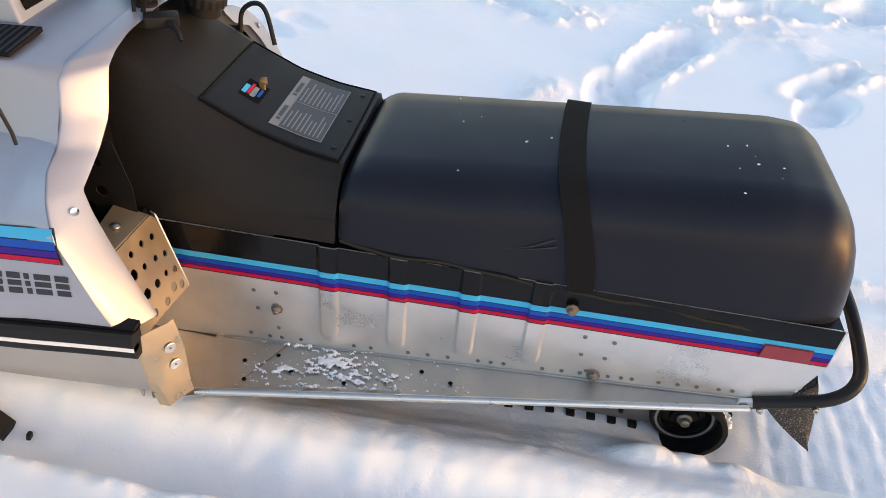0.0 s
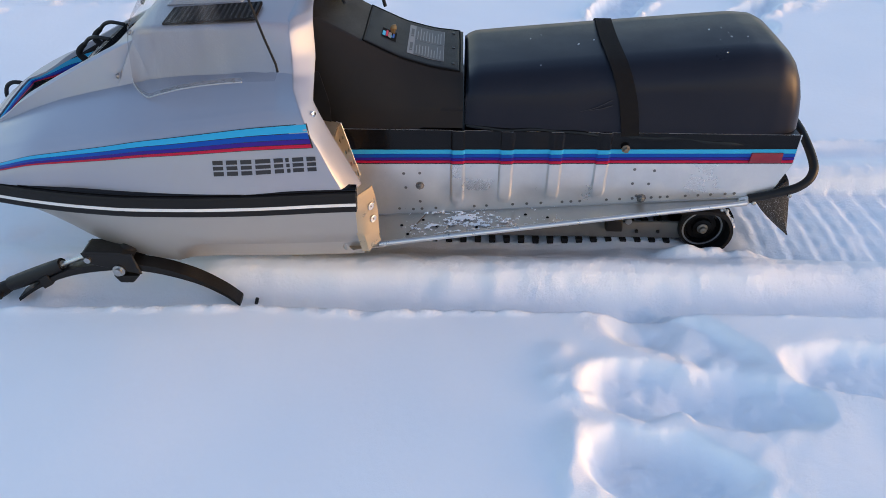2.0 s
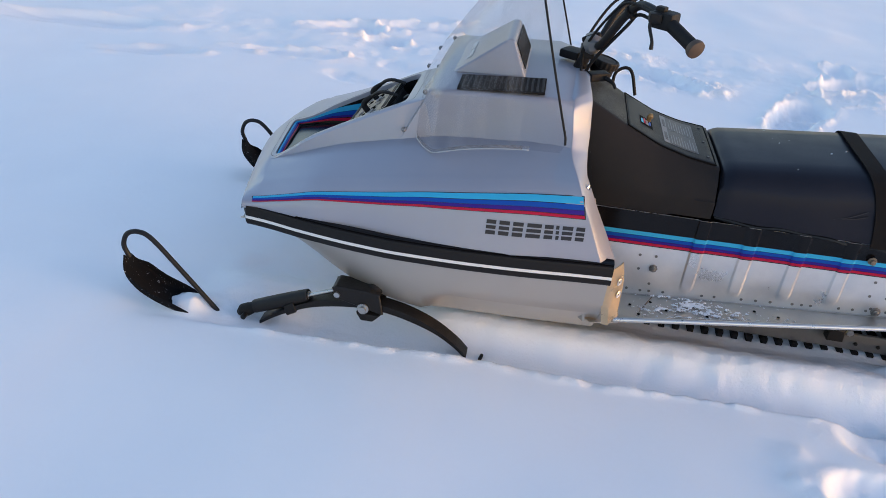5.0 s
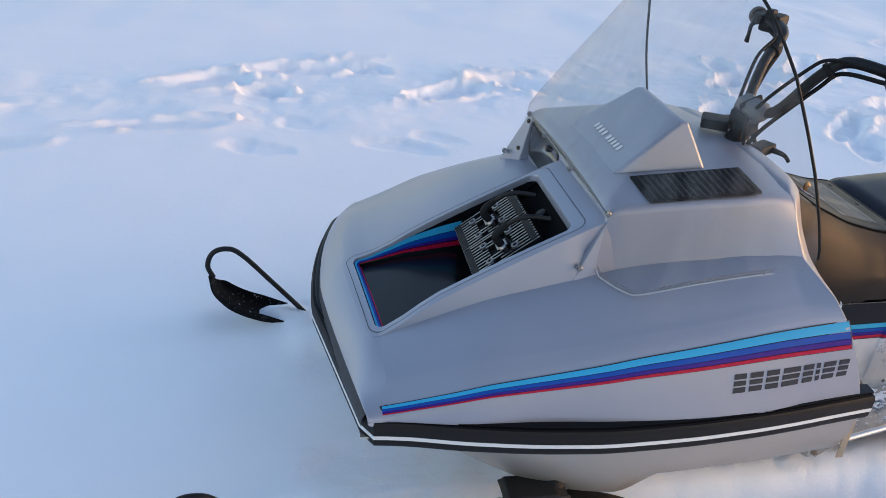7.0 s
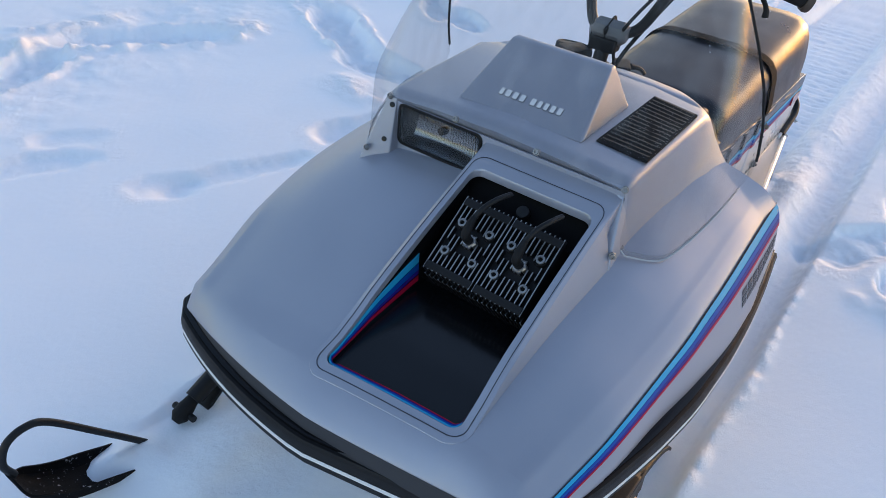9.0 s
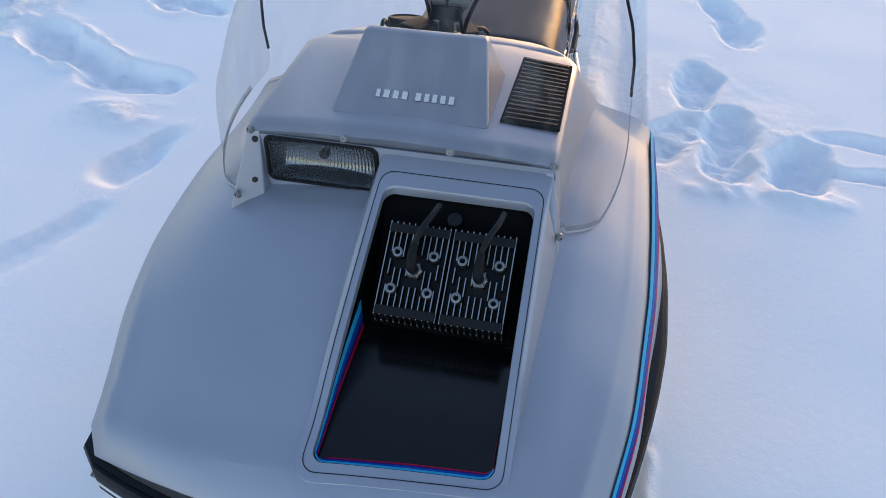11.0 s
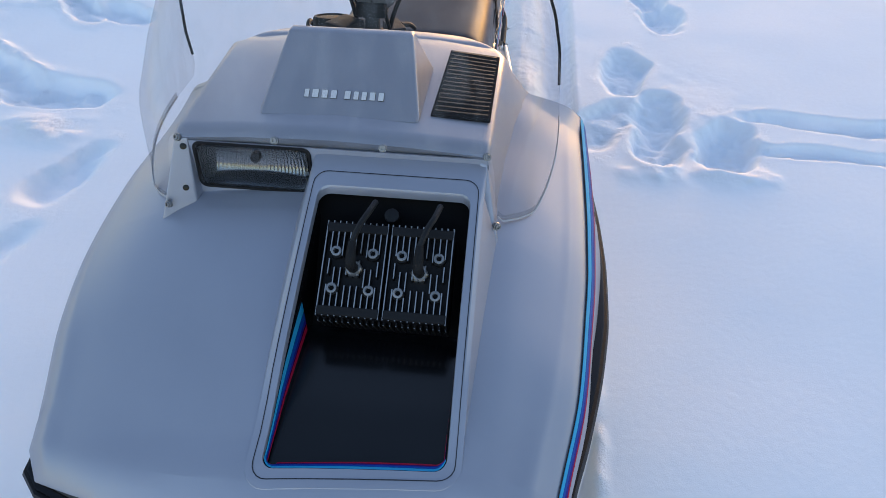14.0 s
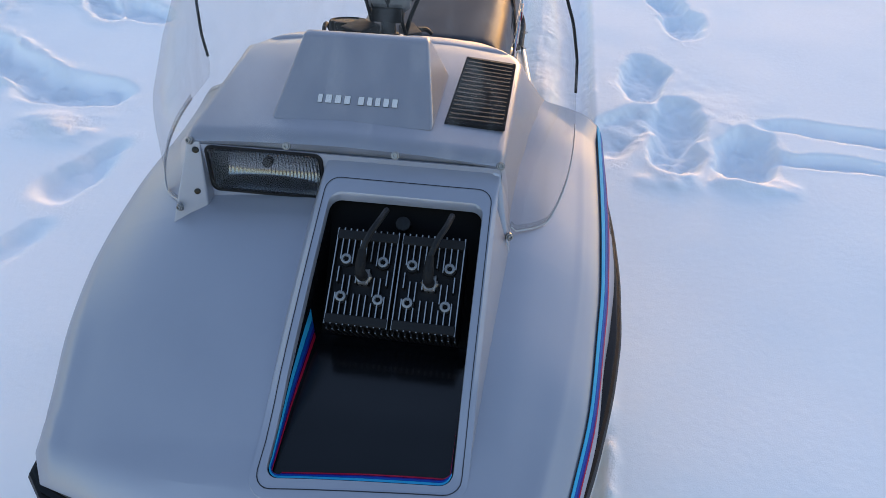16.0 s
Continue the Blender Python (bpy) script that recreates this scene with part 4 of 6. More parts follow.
# louvred vents, one in the cowl's top
vz = lambda x: 0.7105 + 0.021 * (x + 0.61) / 0.22
vent = part("vent", solid([(-0.610, -0.262, vz(-0.61) - 0.010), (-0.384, -0.264, vz(-0.384) - 0.016), (-0.384, -0.170, vz(-0.384) - 0.010), (-0.610, -0.160, vz(-0.61) - 0.010),
                           (-0.610, -0.262, vz(-0.61) - 0.004), (-0.384, -0.264, vz(-0.384) - 0.010), (-0.384, -0.170, vz(-0.384) - 0.001), (-0.610, -0.160, vz(-0.61) + 0.0)], 0.002, 2), VENTBLACK, sled, "black louvred vent grille")
for i in range(16):
    x = -0.600 + i * 0.0137
    t = (x + 0.61) / 0.226
    y0, y1 = -0.257 - 0.002 * t, -0.166 - 0.009 * t
    z0, z1 = vz(x) - 0.003 - 0.006 * t, vz(x) + 0.0012 - 0.001 * t
    part("slat", solid([(x, y0, z0 - 0.004), (x + 0.0085, y0, z0 - 0.004), (x + 0.0085, y1, z1 - 0.004), (x, y1, z1 - 0.004),
                        (x + 0.001, y0, z0 + 0.0004), (x + 0.006, y0, z0 + 0.0004), (x + 0.006, y1, z1 + 0.0004), (x + 0.001, y1, z1 + 0.0004)], 0.0006, 1), SLAT, vent)

def corner(cx, cy, r, a0, n=5):
    return [(cx + r * math.cos(a0 + i / n * math.pi / 2), cy + r * math.sin(a0 + i / n * math.pi / 2)) for i in range(n + 1)]


def rounded(x0, x1, y0, y1, r, per=10):
    """A rounded rectangle, evenly subdivided along its sides."""
    cs = [corner(x1 - r, y1 - r, r, 0), corner(x0 + r, y1 - r, r, math.pi / 2), corner(x0 + r, y0 + r, r, math.pi), corner(x1 - r, y0 + r, r, 1.5 * math.pi)]
    out = []
    for i in range(4):
        out += cs[i]
        a, b = cs[i][-1], cs[(i + 1) % 4][0]
        out += [(a[0] + (b[0] - a[0]) * k / per, a[1] + (b[1] - a[1]) * k / per) for k in range(1, per)]
    return out


# headlamp: a dished bright reflector with a bulb cap behind a fluted lens
lamp_frame = part("headlamp", solid([(-0.640, 0.020, 0.575), (-0.630, 0.020, 0.575), (-0.630, 0.232, 0.575), (-0.640, 0.232, 0.575),
                                     (-0.640, 0.020, 0.672), (-0.630, 0.020, 0.672), (-0.630, 0.236, 0.672), (-0.640, 0.236, 0.672)], 0.002, 1), BLACKMATT, sled, "rectangular headlamp with fluted clear lens")
part("lamp_panel", plate([(-0.285, 0.540), (0.285, 0.540), (0.263, 0.676), (-0.263, 0.676)], [rounded(0.033, 0.235, 0.587, 0.6735, 0.014)], 0.003, V(-0.6855, 0, 0), V(0, 1, 0), V(0, 0, 1)), SILVER, lamp_frame, "silver panel round the headlamp")
refl = []
for i in range(31):
    v = 2 * i / 30 - 1
    refl.append([V(-0.6905 + 0.046 * math.sqrt(max(0.0, 1 - 0.42 * v * v - 0.55 * u * u)) * min(1.0, 6.0 * (1 - abs(v)) + 0.1) * min(1.0, 6.0 * (1 - abs(u)) + 0.1) + 0.00055 * math.sin(u * 92 + 6.0 * u * v), 0.134 + 0.095 * u, 0.6305 + 0.0380 * v) for u in np.linspace(-1, 1, 241)])
part("reflector", sheet(refl, 0.0), LAMPBOWL, lamp_frame, "bright dished reflector", angle=80)
part("bulb_cap", turned([(0.0, 0.017), (0.008, 0.016), (0.009, 0.010), (0.009, 0.002), (0.0, 0.002)], aim(V(-0.668, 0.132, 0.644), (-1, 0, 0.1)), 14), IRON, lamp_frame, "dark bulb cap")
lens = []
for i in range(15):
    v = i / 14
    lens.append([V(-0.6925 - 0.006 * (1 - (2 * v - 1) ** 2) * (1 - (2 * u - 1) ** 4) + 0.0008 * math.sin(u * 2 * math.pi * 30 + 9.0 * (v - 0.5) * (u - 0.5)), 0.038 + 0.192 * u, 0.592 + 0.077 * v) for u in np.linspace(0, 1, 157)])
lo = part("lens", sheet(lens, 0.0), GLASS, lamp_frame, "fluted clear glass lens", angle=80)
lo.visible_shadow = False
yz = lambda x, pts: [V(x, a, b) for a, b in pts]
part("lamp_rim", loft([yz(-0.684, rounded(0.031, 0.237, 0.585, 0.6755, 0.014)), yz(-0.690, rounded(0.031, 0.237, 0.585, 0.6755, 0.014)), yz(-0.6915, rounded(0.033, 0.235, 0.587, 0.674, 0.014)),
                       yz(-0.6912, rounded(0.036, 0.232, 0.590, 0.671, 0.014)), yz(-0.687, rounded(0.038, 0.230, 0.592, 0.669, 0.014))], closed=True, caps=False), BLACKMATT, lamp_frame, "thin black lamp rim")
for zz in (0.667, 0.595):
    part("screw", turned([(0.0, 0), (0.006, 0), (0.005, 0.003), (0.0, 0.0035)], aim(V(-0.694 - (0.667 - zz) * 0.24, 0.250 + (0.667 - zz) * 0.05, zz), (-0.9, -0.3, 0.35)), 10), BLACKGLOSS, lamp_frame)

# ---------------------------------------------------------------- engine opening
def on_bezel(p, lift=0.0):
    """Plan point to the bezel's sloping plane; the front edge is skewed and a little wider."""
    x, y = p
    t = (x + 1.13) / 0.385
    k = max(0.0, 1 - t)
    x += (-0.013 + 0.028 * (0.005 - y) / 0.25) * k
    y = -0.1205 + (y + 0.1205) * (1 + 0.035 * k)
    t = (x + 1.13) / 0.385
    z = 0.4385 + 0.206 * t + 0.024 * max(0.0, t) * (1 - t)
    g = float(ease(t, 0.02, 0.34))
    return V(x, y, (deck_at(x, y) + 0.0012) * (1 - g) + z * g + lift)


inner = rounded(-1.131, -0.747, -0.243, 0.003, 0.018)
mid = rounded(-1.150, -0.720, -0.258, 0.016, 0.026)
outer = rounded(-1.156, -0.668, -0.264, 0.024, 0.032)
ringA = [on_bezel(p, -0.015) for p in inner]
ringB = [on_bezel(p, -0.003) for p in inner]
ringC = [on_bezel((p[0] * 0.94 + q[0] * 0.06, p[1] * 0.94 + q[1] * 0.06), 0.0) for p, q in zip(inner, mid)]
ringD = [on_bezel(p, 0.0) for p in mid]
ringE = [on_bezel(p, -0.0005 - 0.0055 * float(ease(p[0], -1.09, -0.98))) for p in outer]
ringF = []
for p, q in zip(outer, ringE):
    t = max(0.0, min(1.0, (p[0] + 1.10) / 0.36))
    sx = 0.026 * t * (1 if p[1] > -0.1 else -1) if -1.15 < p[0] < -0.71 else 0.0
    ringF.append(V(q.x - (0.004 if p[0] < -1.14 else 0), q.y + sx, min(q.z - 0.002, deck_at(q.x, q.y + sx) - 0.006)))
bm = loft([ringA, ringB, ringC, ringD, ringE, ringF], closed=True, caps=False)
bezel = part("engine_bezel", bm, SILVER, sled, "raised silver frame of the engine opening", angle=24)
line = [on_bezel(p, 0.0007) for p in rounded(-1.1445, -0.7225, -0.2545, 0.0135, 0.022)]
line2 = [on_bezel(p, 0.0007) for p in rounded(-1.1458, -0.7212, -0.2558, 0.0148, 0.023)]
part("pinstripe", loft([line, line2], closed=True, caps=False), INK, bezel, "thin dark pinstripe")

# black tray: floor and sloping walls that carry the stripes round the front and up the right side
floor_z = lambda x: 0.424 + (0.26 * (x + 1.13) if x < -1.03 else 0.026 + 0.13 * (x + 1.03))
fl = [[V(x, y, floor_z(x) - 0.0045 - 0.010 * ease(x, -0.93, -0.89)) for x, y in ((on_bezel((-1.131, q)).x + 0.003 + (-0.88 - on_bezel((-1.131, q)).x - 0.003) * k, q) for q in np.linspace(-0.256, 0.012, 8))] for k in np.linspace(0, 1, 14)]
tray = part("tray", sheet(fl, 0.003), TRAY, sled, "glossy black tray below the engine")
run = [(x, -0.243) for x in np.linspace(-0.76, -1.113, 24)] + [(-1.113 - 0.018 * math.sin(a), -0.225 - 0.018 * math.cos(a)) for a in np.linspace(0.2, 1.4, 5)]
run += [(-1.131, y) for y in np.linspace(-0.225, -0.015, 12)] + [(-1.113 - 0.018 * math.cos(a), -0.015 + 0.018 * math.sin(a)) for a in np.linspace(0.2, 1.4, 5)] + [(x, 0.003) for x in np.linspace(-1.113, -0.76, 24)]


def wall_point(p, u, off=0.0):
    """A point on the tray's wall: u from the bezel's edge 0 to the floor 1."""
    a = on_bezel(p, -0.004)
    d = V(max(p[0], -1.113) - p[0], min(max(p[1], -0.225), -0.015) - p[1], 0)
    d = d.normalized() if d.length > 1e-6 else V(0, 0, 0)
    d *= 0.0035 + 0.0125 * max(0.0, d.x)
    b = V(a.x + d.x, a.y + d.y, min(floor_z(a.x + d.x) + 0.0015, a.z - 0.004))
    nrm = d.normalized() if d.length > 1e-6 else V(0, 0, 0)
    return a.lerp(b, u) + nrm * off + V(0, 0, off * 0.8)


part("tray_wall", sheet([[wall_point(p, u, -0.0006) for u in (0.0, 0.5, 1.0, 1.15)] for p in run], 0.0), TRAY, tray)
top_u = lambda p: 0.05 if p[0] < -1.08 or p[1] < -0.1 else float(np.interp(p[0], [-1.08, -0.89], [0.05, 0.33]))
for f0, f1, mat, x_left in ((0.04, 0.36, CYAN, -1.105), (0.38, 0.62, BLUE, -1.10), (0.63, 0.76, PURPLE, -1.08), (0.80, 0.99, RED, -0.99)):
    sel = [p for p in run if (p[1] > -0.1 and p[0] < -0.885) or (p[1] < -0.1 and p[0] < x_left) or p[0] < -1.12]
    band = []
    for p in sel:
        t0 = top_u(p)
        left = p[1] < -0.2 and p[0] > -1.12
        g = ease(p[0], x_left, -1.12) if left else 1.0
        lo_, hi_ = t0 + (1 - t0) * f1, t0 + (1 - t0) * (f1 + (f0 - f1) * max(0.15, g))
        band.append([wall_point(p, hi_, 0.0007), wall_point(p, lo_, 0.0007)])
    part("stripe", sheet(band, 0.0), mat, tray)
# a black block fills the bay; its colour stands for the shade inside
part("engine_bay_shade", solid([(-0.92, -0.252, 0.40), (-0.690, -0.252, 0.40), (-0.690, 0.014, 0.40), (-0.92, 0.014, 0.40),
                                (-0.735, -0.252, 0.62), (-0.690, -0.252, 0.655), (-0.690, 0.014, 0.655), (-0.735, 0.014, 0.62)]), SHADOWBLACK, sled, "black block painted as the engine bay's shade")

# finned cylinder heads
hx = V(-0.80 + 0.925, 0, 0.62 - 0.526)
hu = hx.normalized()                          # up the slope, towards the rear
hn = V(-hu.z, 0, hu.x)                        # out of the head
H0 = V(-0.926, 0, 0.524)
HM = lambda u, y, n: H0 + hu * u + V(0, y, 0) + hn * n
engine = part("engine", solid([HM(0.002, -0.226, -0.07), HM(0.150, -0.226, -0.07), HM(0.150, -0.020, -0.07), HM(0.002, -0.020, -0.07),
                               HM(0.004, -0.224, -0.020), HM(0.148, -0.224, -0.020), HM(0.148, -0.022, -0.020), HM(0.004, -0.022, -0.020)], 0.002, 1), FIN, sled, "twin-cylinder fan-cooled engine with finned heads")
for head in range(2):
    y0 = -0.0215 - head * 0.1035
    part("cylinder_head", solid([HM(0.004, y0 - 0.100, -0.022), HM(0.150, y0 - 0.100, -0.022), HM(0.150, y0, -0.022), HM(0.004, y0, -0.022),
                                        HM(0.006, y0 - 0.099, -0.012), HM(0.148, y0 - 0.099, -0.012), HM(0.148, y0 - 0.001, -0.012), HM(0.006, y0 - 0.001, -0.012)], 0.002, 1), FIN, engine, "black cast cylinder head")
    for i in range(11):
        y = y0 - 0.002 - i * 0.0096
        edge = i in (0, 10)
        # long outer fins; the inner ones are cut away round the bolts and the plug
        segs = [(0.0, 0.155)] if edge else [(0.0, 0.040), (0.047, 0.080), (0.096, 0.155)] if i in (2, 3, 7, 8) else [(0.0, 0.052), (0.066, 0.093), (0.102, 0.155)]
        for a, b in segs:
            part("fin", solid([HM(a, y - 0.0014, -0.014), HM(b, y - 0.0014, -0.014), HM(b, y + 0.0014, -0.014), HM(a, y + 0.0014, -0.014),
                               HM(a + 0.001, y - 0.0011, -0.001), HM(b - 0.001, y - 0.0011, -0.001), HM(b - 0.001, y + 0.0011, -0.001), HM(a + 0.001, y + 0.0011, -0.001)]), FIN, engine)
            part("fin_edge", solid([HM(a + 0.001, y - 0.0011, -0.001), HM(b - 0.001, y - 0.0011, -0.001), HM(b - 0.001, y + 0.0011, -0.001), HM(a + 0.001, y + 0.0011, -0.001),
                                    HM(a + 0.0015, y - 0.0008, 0.0005), HM(b - 0.0015, y - 0.0008, 0.0005), HM(b - 0.0015, y + 0.0008, 0.0005), HM(a + 0.0015, y + 0.0008, 0.0005)]), FINEDGE, engine)
        # lower fins on the cylinder's front
        for lev in range(4):
            part("cylinder_fin", solid([HM(-0.004, y - 0.0016, -0.030 - lev * 0.014), HM(0.006, y - 0.0016, -0.030 - lev * 0.014), HM(0.006, y + 0.0016, -0.030 - lev * 0.014), HM(-0.004, y + 0.0016, -0.030 - lev * 0.014),
                                        HM(-0.003, y - 0.0013, -0.019 - lev * 0.014), HM(0.006, y - 0.0013, -0.019 - lev * 0.014), HM(0.006, y + 0.0013, -0.019 - lev * 0.014), HM(-0.003, y + 0.0013, -0.019 - lev * 0.014)]), FIN, engine)
        part("fin_edge", solid([HM(-0.0045, y - 0.0012, -0.033), HM(-0.0030, y - 0.0012, -0.033), HM(-0.0030, y + 0.0012, -0.033), HM(-0.0045, y + 0.0012, -0.033),
                                HM(-0.0040, y - 0.0009, -0.019), HM(-0.0020, y - 0.0009, -0.019), HM(-0.0020, y + 0.0009, -0.019), HM(-0.0040, y + 0.0009, -0.019)]), FINEDGE, engine)
    for u in (0.010, 0.143):
        part("cross_bar", solid([HM(u - 0.008, y0 - 0.099, -0.012), HM(u + 0.008, y0 - 0.099, -0.012), HM(u + 0.008, y0 - 0.001, -0.012), HM(u - 0.008, y0 - 0.001, -0.012),
                                 HM(u - 0.007, y0 - 0.098, 0.0018), HM(u + 0.007, y0 - 0.098, 0.0018), HM(u + 0.007, y0 - 0.002, 0.0018), HM(u - 0.007, y0 - 0.002, 0.0018)], 0.001, 1), BLACKMATT, engine)
    for u in (0.045, 0.104):
        for yy in (0.021, 0.079):
            m = aim(HM(u, y0 - yy, -0.012), hn)
            part("head_boss", turned([(0.0, 0), (0.0105, 0), (0.0105, 0.010), (0.0, 0.010)], m, 14), FIN, engine)
            part("stud_end", turned([(0.0, 0.0100), (0.0040, 0.0100), (0.0036, 0.0128), (0.0, 0.0130)], m, 8), SHADOWBLACK, engine)
            part("head_nut", turned([(0.0, 0.008), (0.0082, 0.008), (0.0082, 0.0145), (0.0060, 0.0152), (0.0046, 0.0150), (0.0044, 0.011), (0.0, 0.0105)], m, 12), ZINC, engine)
    pm = aim(HM(0.079, y0 - 0.051, -0.012), hn)
    part("plug_nut", turned([(0.0, 0), (0.0142, 0), (0.0142, 0.010), (0.0110, 0.0135), (0.0, 0.0135)], pm, 6), STEEL, engine, "worn spark plug hex")
    p0 = HM(0.079, y0 - 0.051, 0.002)
    part("plug_boot", tube([p0, p0 + hn * 0.020, p0 + hn * 0.028 + hu * 0.012, p0 + hn * 0.030 + hu * 0.034], [0.0085, 0.0085, 0.008, 0.006], 12), RUBBER, engine, "black rubber plug boot")
    q0 = p0 + hn * 0.030 + hu * 0.034
    part("plug_wire", tube([q0, q0 + hu * 0.025 + hn * 0.002 + V(0, -0.008, 0), q0 + hu * 0.05 - hn * 0.006 + V(0, -0.018, 0), q0 + hu * 0.075 - hn * 0.03 + V(0, -0.022, 0)], 0.0050, 8), IRON, engine)
part("coil", turned([(0.0, 0), (0.012, 0), (0.012, 0.012), (0.009, 0.014), (0.0, 0.014)], aim(V(-0.762, -0.118, 0.600), (-0.6, 0, 0.8)), 12), IRON, engine)

# ---------------------------------------------------------------- windshield
def shield_xy(z, a):
    """Plan point of the screen at a height; a from -1 (left rear edge) over 0 (front middle) to 1."""
    xc = float(np.interp(z, [0.54, 0.60, 0.70, 1.12], [-0.742, -0.735, -0.712, -0.425]))
    xe = float(np.interp(z, [0.54, 0.62, 0.645, 1.12], [-0.36, -0.325, -0.314, -0.470]))
    ye = float(np.interp(z, [0.54, 0.62, 0.72, 0.80, 0.87, 0.96, 1.04, 1.09, 1.12], [0.385, 0.386, 0.378, 0.362, 0.338, 0.300, 0.235, 0.16, 0.06]))
    n = float(np.interp(z, [0.60, 0.66, 0.72, 1.12], [4.0, 4.5, 4.6, 2.2]))
    th = abs(a) * math.pi / 2
    ux, uy = math.cos(th) ** (2 / n), math.sin(th) ** (2 / n)
    return xe + (xc - xe) * ux, math.copysign(ye * uy, a)


def shield_low(a):
    """Lower edge height: on the cowl in front, down to the hood at the sides, rising to the rear."""
    z = float(np.interp(abs(a), [0.0, 0.28, 0.305, 0.362, 0.375, 0.435, 0.52, 0.62, 0.72, 0.80, 0.88, 1.0], [0.697, 0.692, 0.682, 0.588, 0.568, 0.550, 0.547, 0.556, 0.575, 0.590, 0.602, 0.618]))
    x, y = shield_xy(z, a)
    return max(z, deck_at(x, y) + 0.004) if abs(a) > 0.37 else z


def shield_top(a):
    return float(np.interp(abs(a), [0.0, 0.25, 0.5, 0.75, 0.9, 1.0], [1.12, 1.119, 1.117, 1.114, 1.110, 1.106]))


cols = np.concatenate([np.linspace(-1, -0.6, 14), np.linspace(-0.58, -0.29, 36), np.linspace(-0.28, 0.28, 12), np.linspace(0.29, 0.58, 36), np.linspace(0.6, 1, 14)])
grid = []
for a in cols:
    lo, hi = shield_low(a), shield_top(a)
    col = []
    for k in range(25):
        z = lo + (hi - lo) * (k / 24) ** 0.9
        x, y = shield_xy(z, a)
        col.append(V(x, y, z))
    grid.append(col)
screen = part("windshield", sheet(grid), SHIELD, sled, "clear curved polycarbonate windshield", angle=80)
screen.visible_shadow = False
for a, z0 in ((-1.0, 0.640), (1.0, 0.665)):
    pts = []
    for k in range(26):
        z = z0 + (1.106 - z0) * k / 25
        x, y = shield_xy(z, a)
        pts.append(V(x, y, z))
    part("edge_trim", tube(pts, 0.0029, 8, 1), BLACKMATT, screen, "black rubber edge trim")
for a0, a1, r_, mat in ((-0.97, -0.70, 0.0014, INK), (-0.98, -0.37, 0.0016, CUTEDGE), (0.37, 0.97, 0.0020, CUTEDGE)):
    low = [V(*shield_xy(shield_low(a), a), shield_low(a)) for a in np.linspace(a0, a1, 24)]
    if abs(a0) > 0.9 or a0 > 0:
        lip = [[p, p.lerp(V(*shield_xy(p.z + 0.011, a), p.z + 0.011), 1.0) + V(0, math.copysign(0.0012, a0), 0)] for p, a in zip(low, np.linspace(a0, a1, 24))]
        part("edge_band", sheet(lip, 0.0), EDGEBAND, screen, "ground edge of the screen")
    part("lower_edge", tube([p + V(0, math.copysign(0.001, a0), 0) for p in low], r_, 6, 1), mat, screen)
for x, y, z, d in ((-0.742, 0.276, 0.579, (-0.9, 0.45, 0.2)), (-0.694, 0.258, 0.684, (-0.85, 0.3, 0.5)), (-0.712, 0.082, 0.700, (-0.9, 0, 0.45)), (-0.714, -0.097, 0.700, (-0.9, 0, 0.45)),
                   (-0.693, -0.264, 0.684, (-0.85, -0.3, 0.5)), (-0.740, -0.288, 0.581, (-0.9, -0.45, 0.2))):
    part("screw", turned([(0.0, -0.004), (0.0068, -0.004), (0.0066, 0.0005), (0.0050, 0.0008), (0.0048, 0.0030), (0.0044, 0.0036), (0.0026, 0.0036), (0.0024, 0.0012), (0.0, 0.0012)], aim(V(x, y, z), d), 14), ZINC, screen, "steel cap screw with washer")

# ---------------------------------------------------------------- tunnel
TY = 0.215
tun_lo = soft([-0.35, -0.11, 0.40, 0.90, 1.0], [0.118, 0.124, 0.163, 0.202, 0.210], 0.02)
st = lambda x: 0.3425 + 0.0175 * (x + 0.18)          # top of the stripe band on the tunnel
RIBS = [0.105, 0.238, 0.372, 0.500]
rear_x = lambda z: 1.022 - max(0.0, (0.318 - z)) * 0.40


def rib_depth(x, z):
    """Pressed ribs stand a little proud, with a rounded lower end."""
    d = 0.0
    for c in RIBS:
        lo = tun_lo(c) + 0.048
        q = math.hypot(x - c, min(0.0, z - lo)) if z < lo else abs(x - c)
        d = max(d, 1 - ease(q, 0.0135, 0.0205))
    return 0.0045 * float(d)


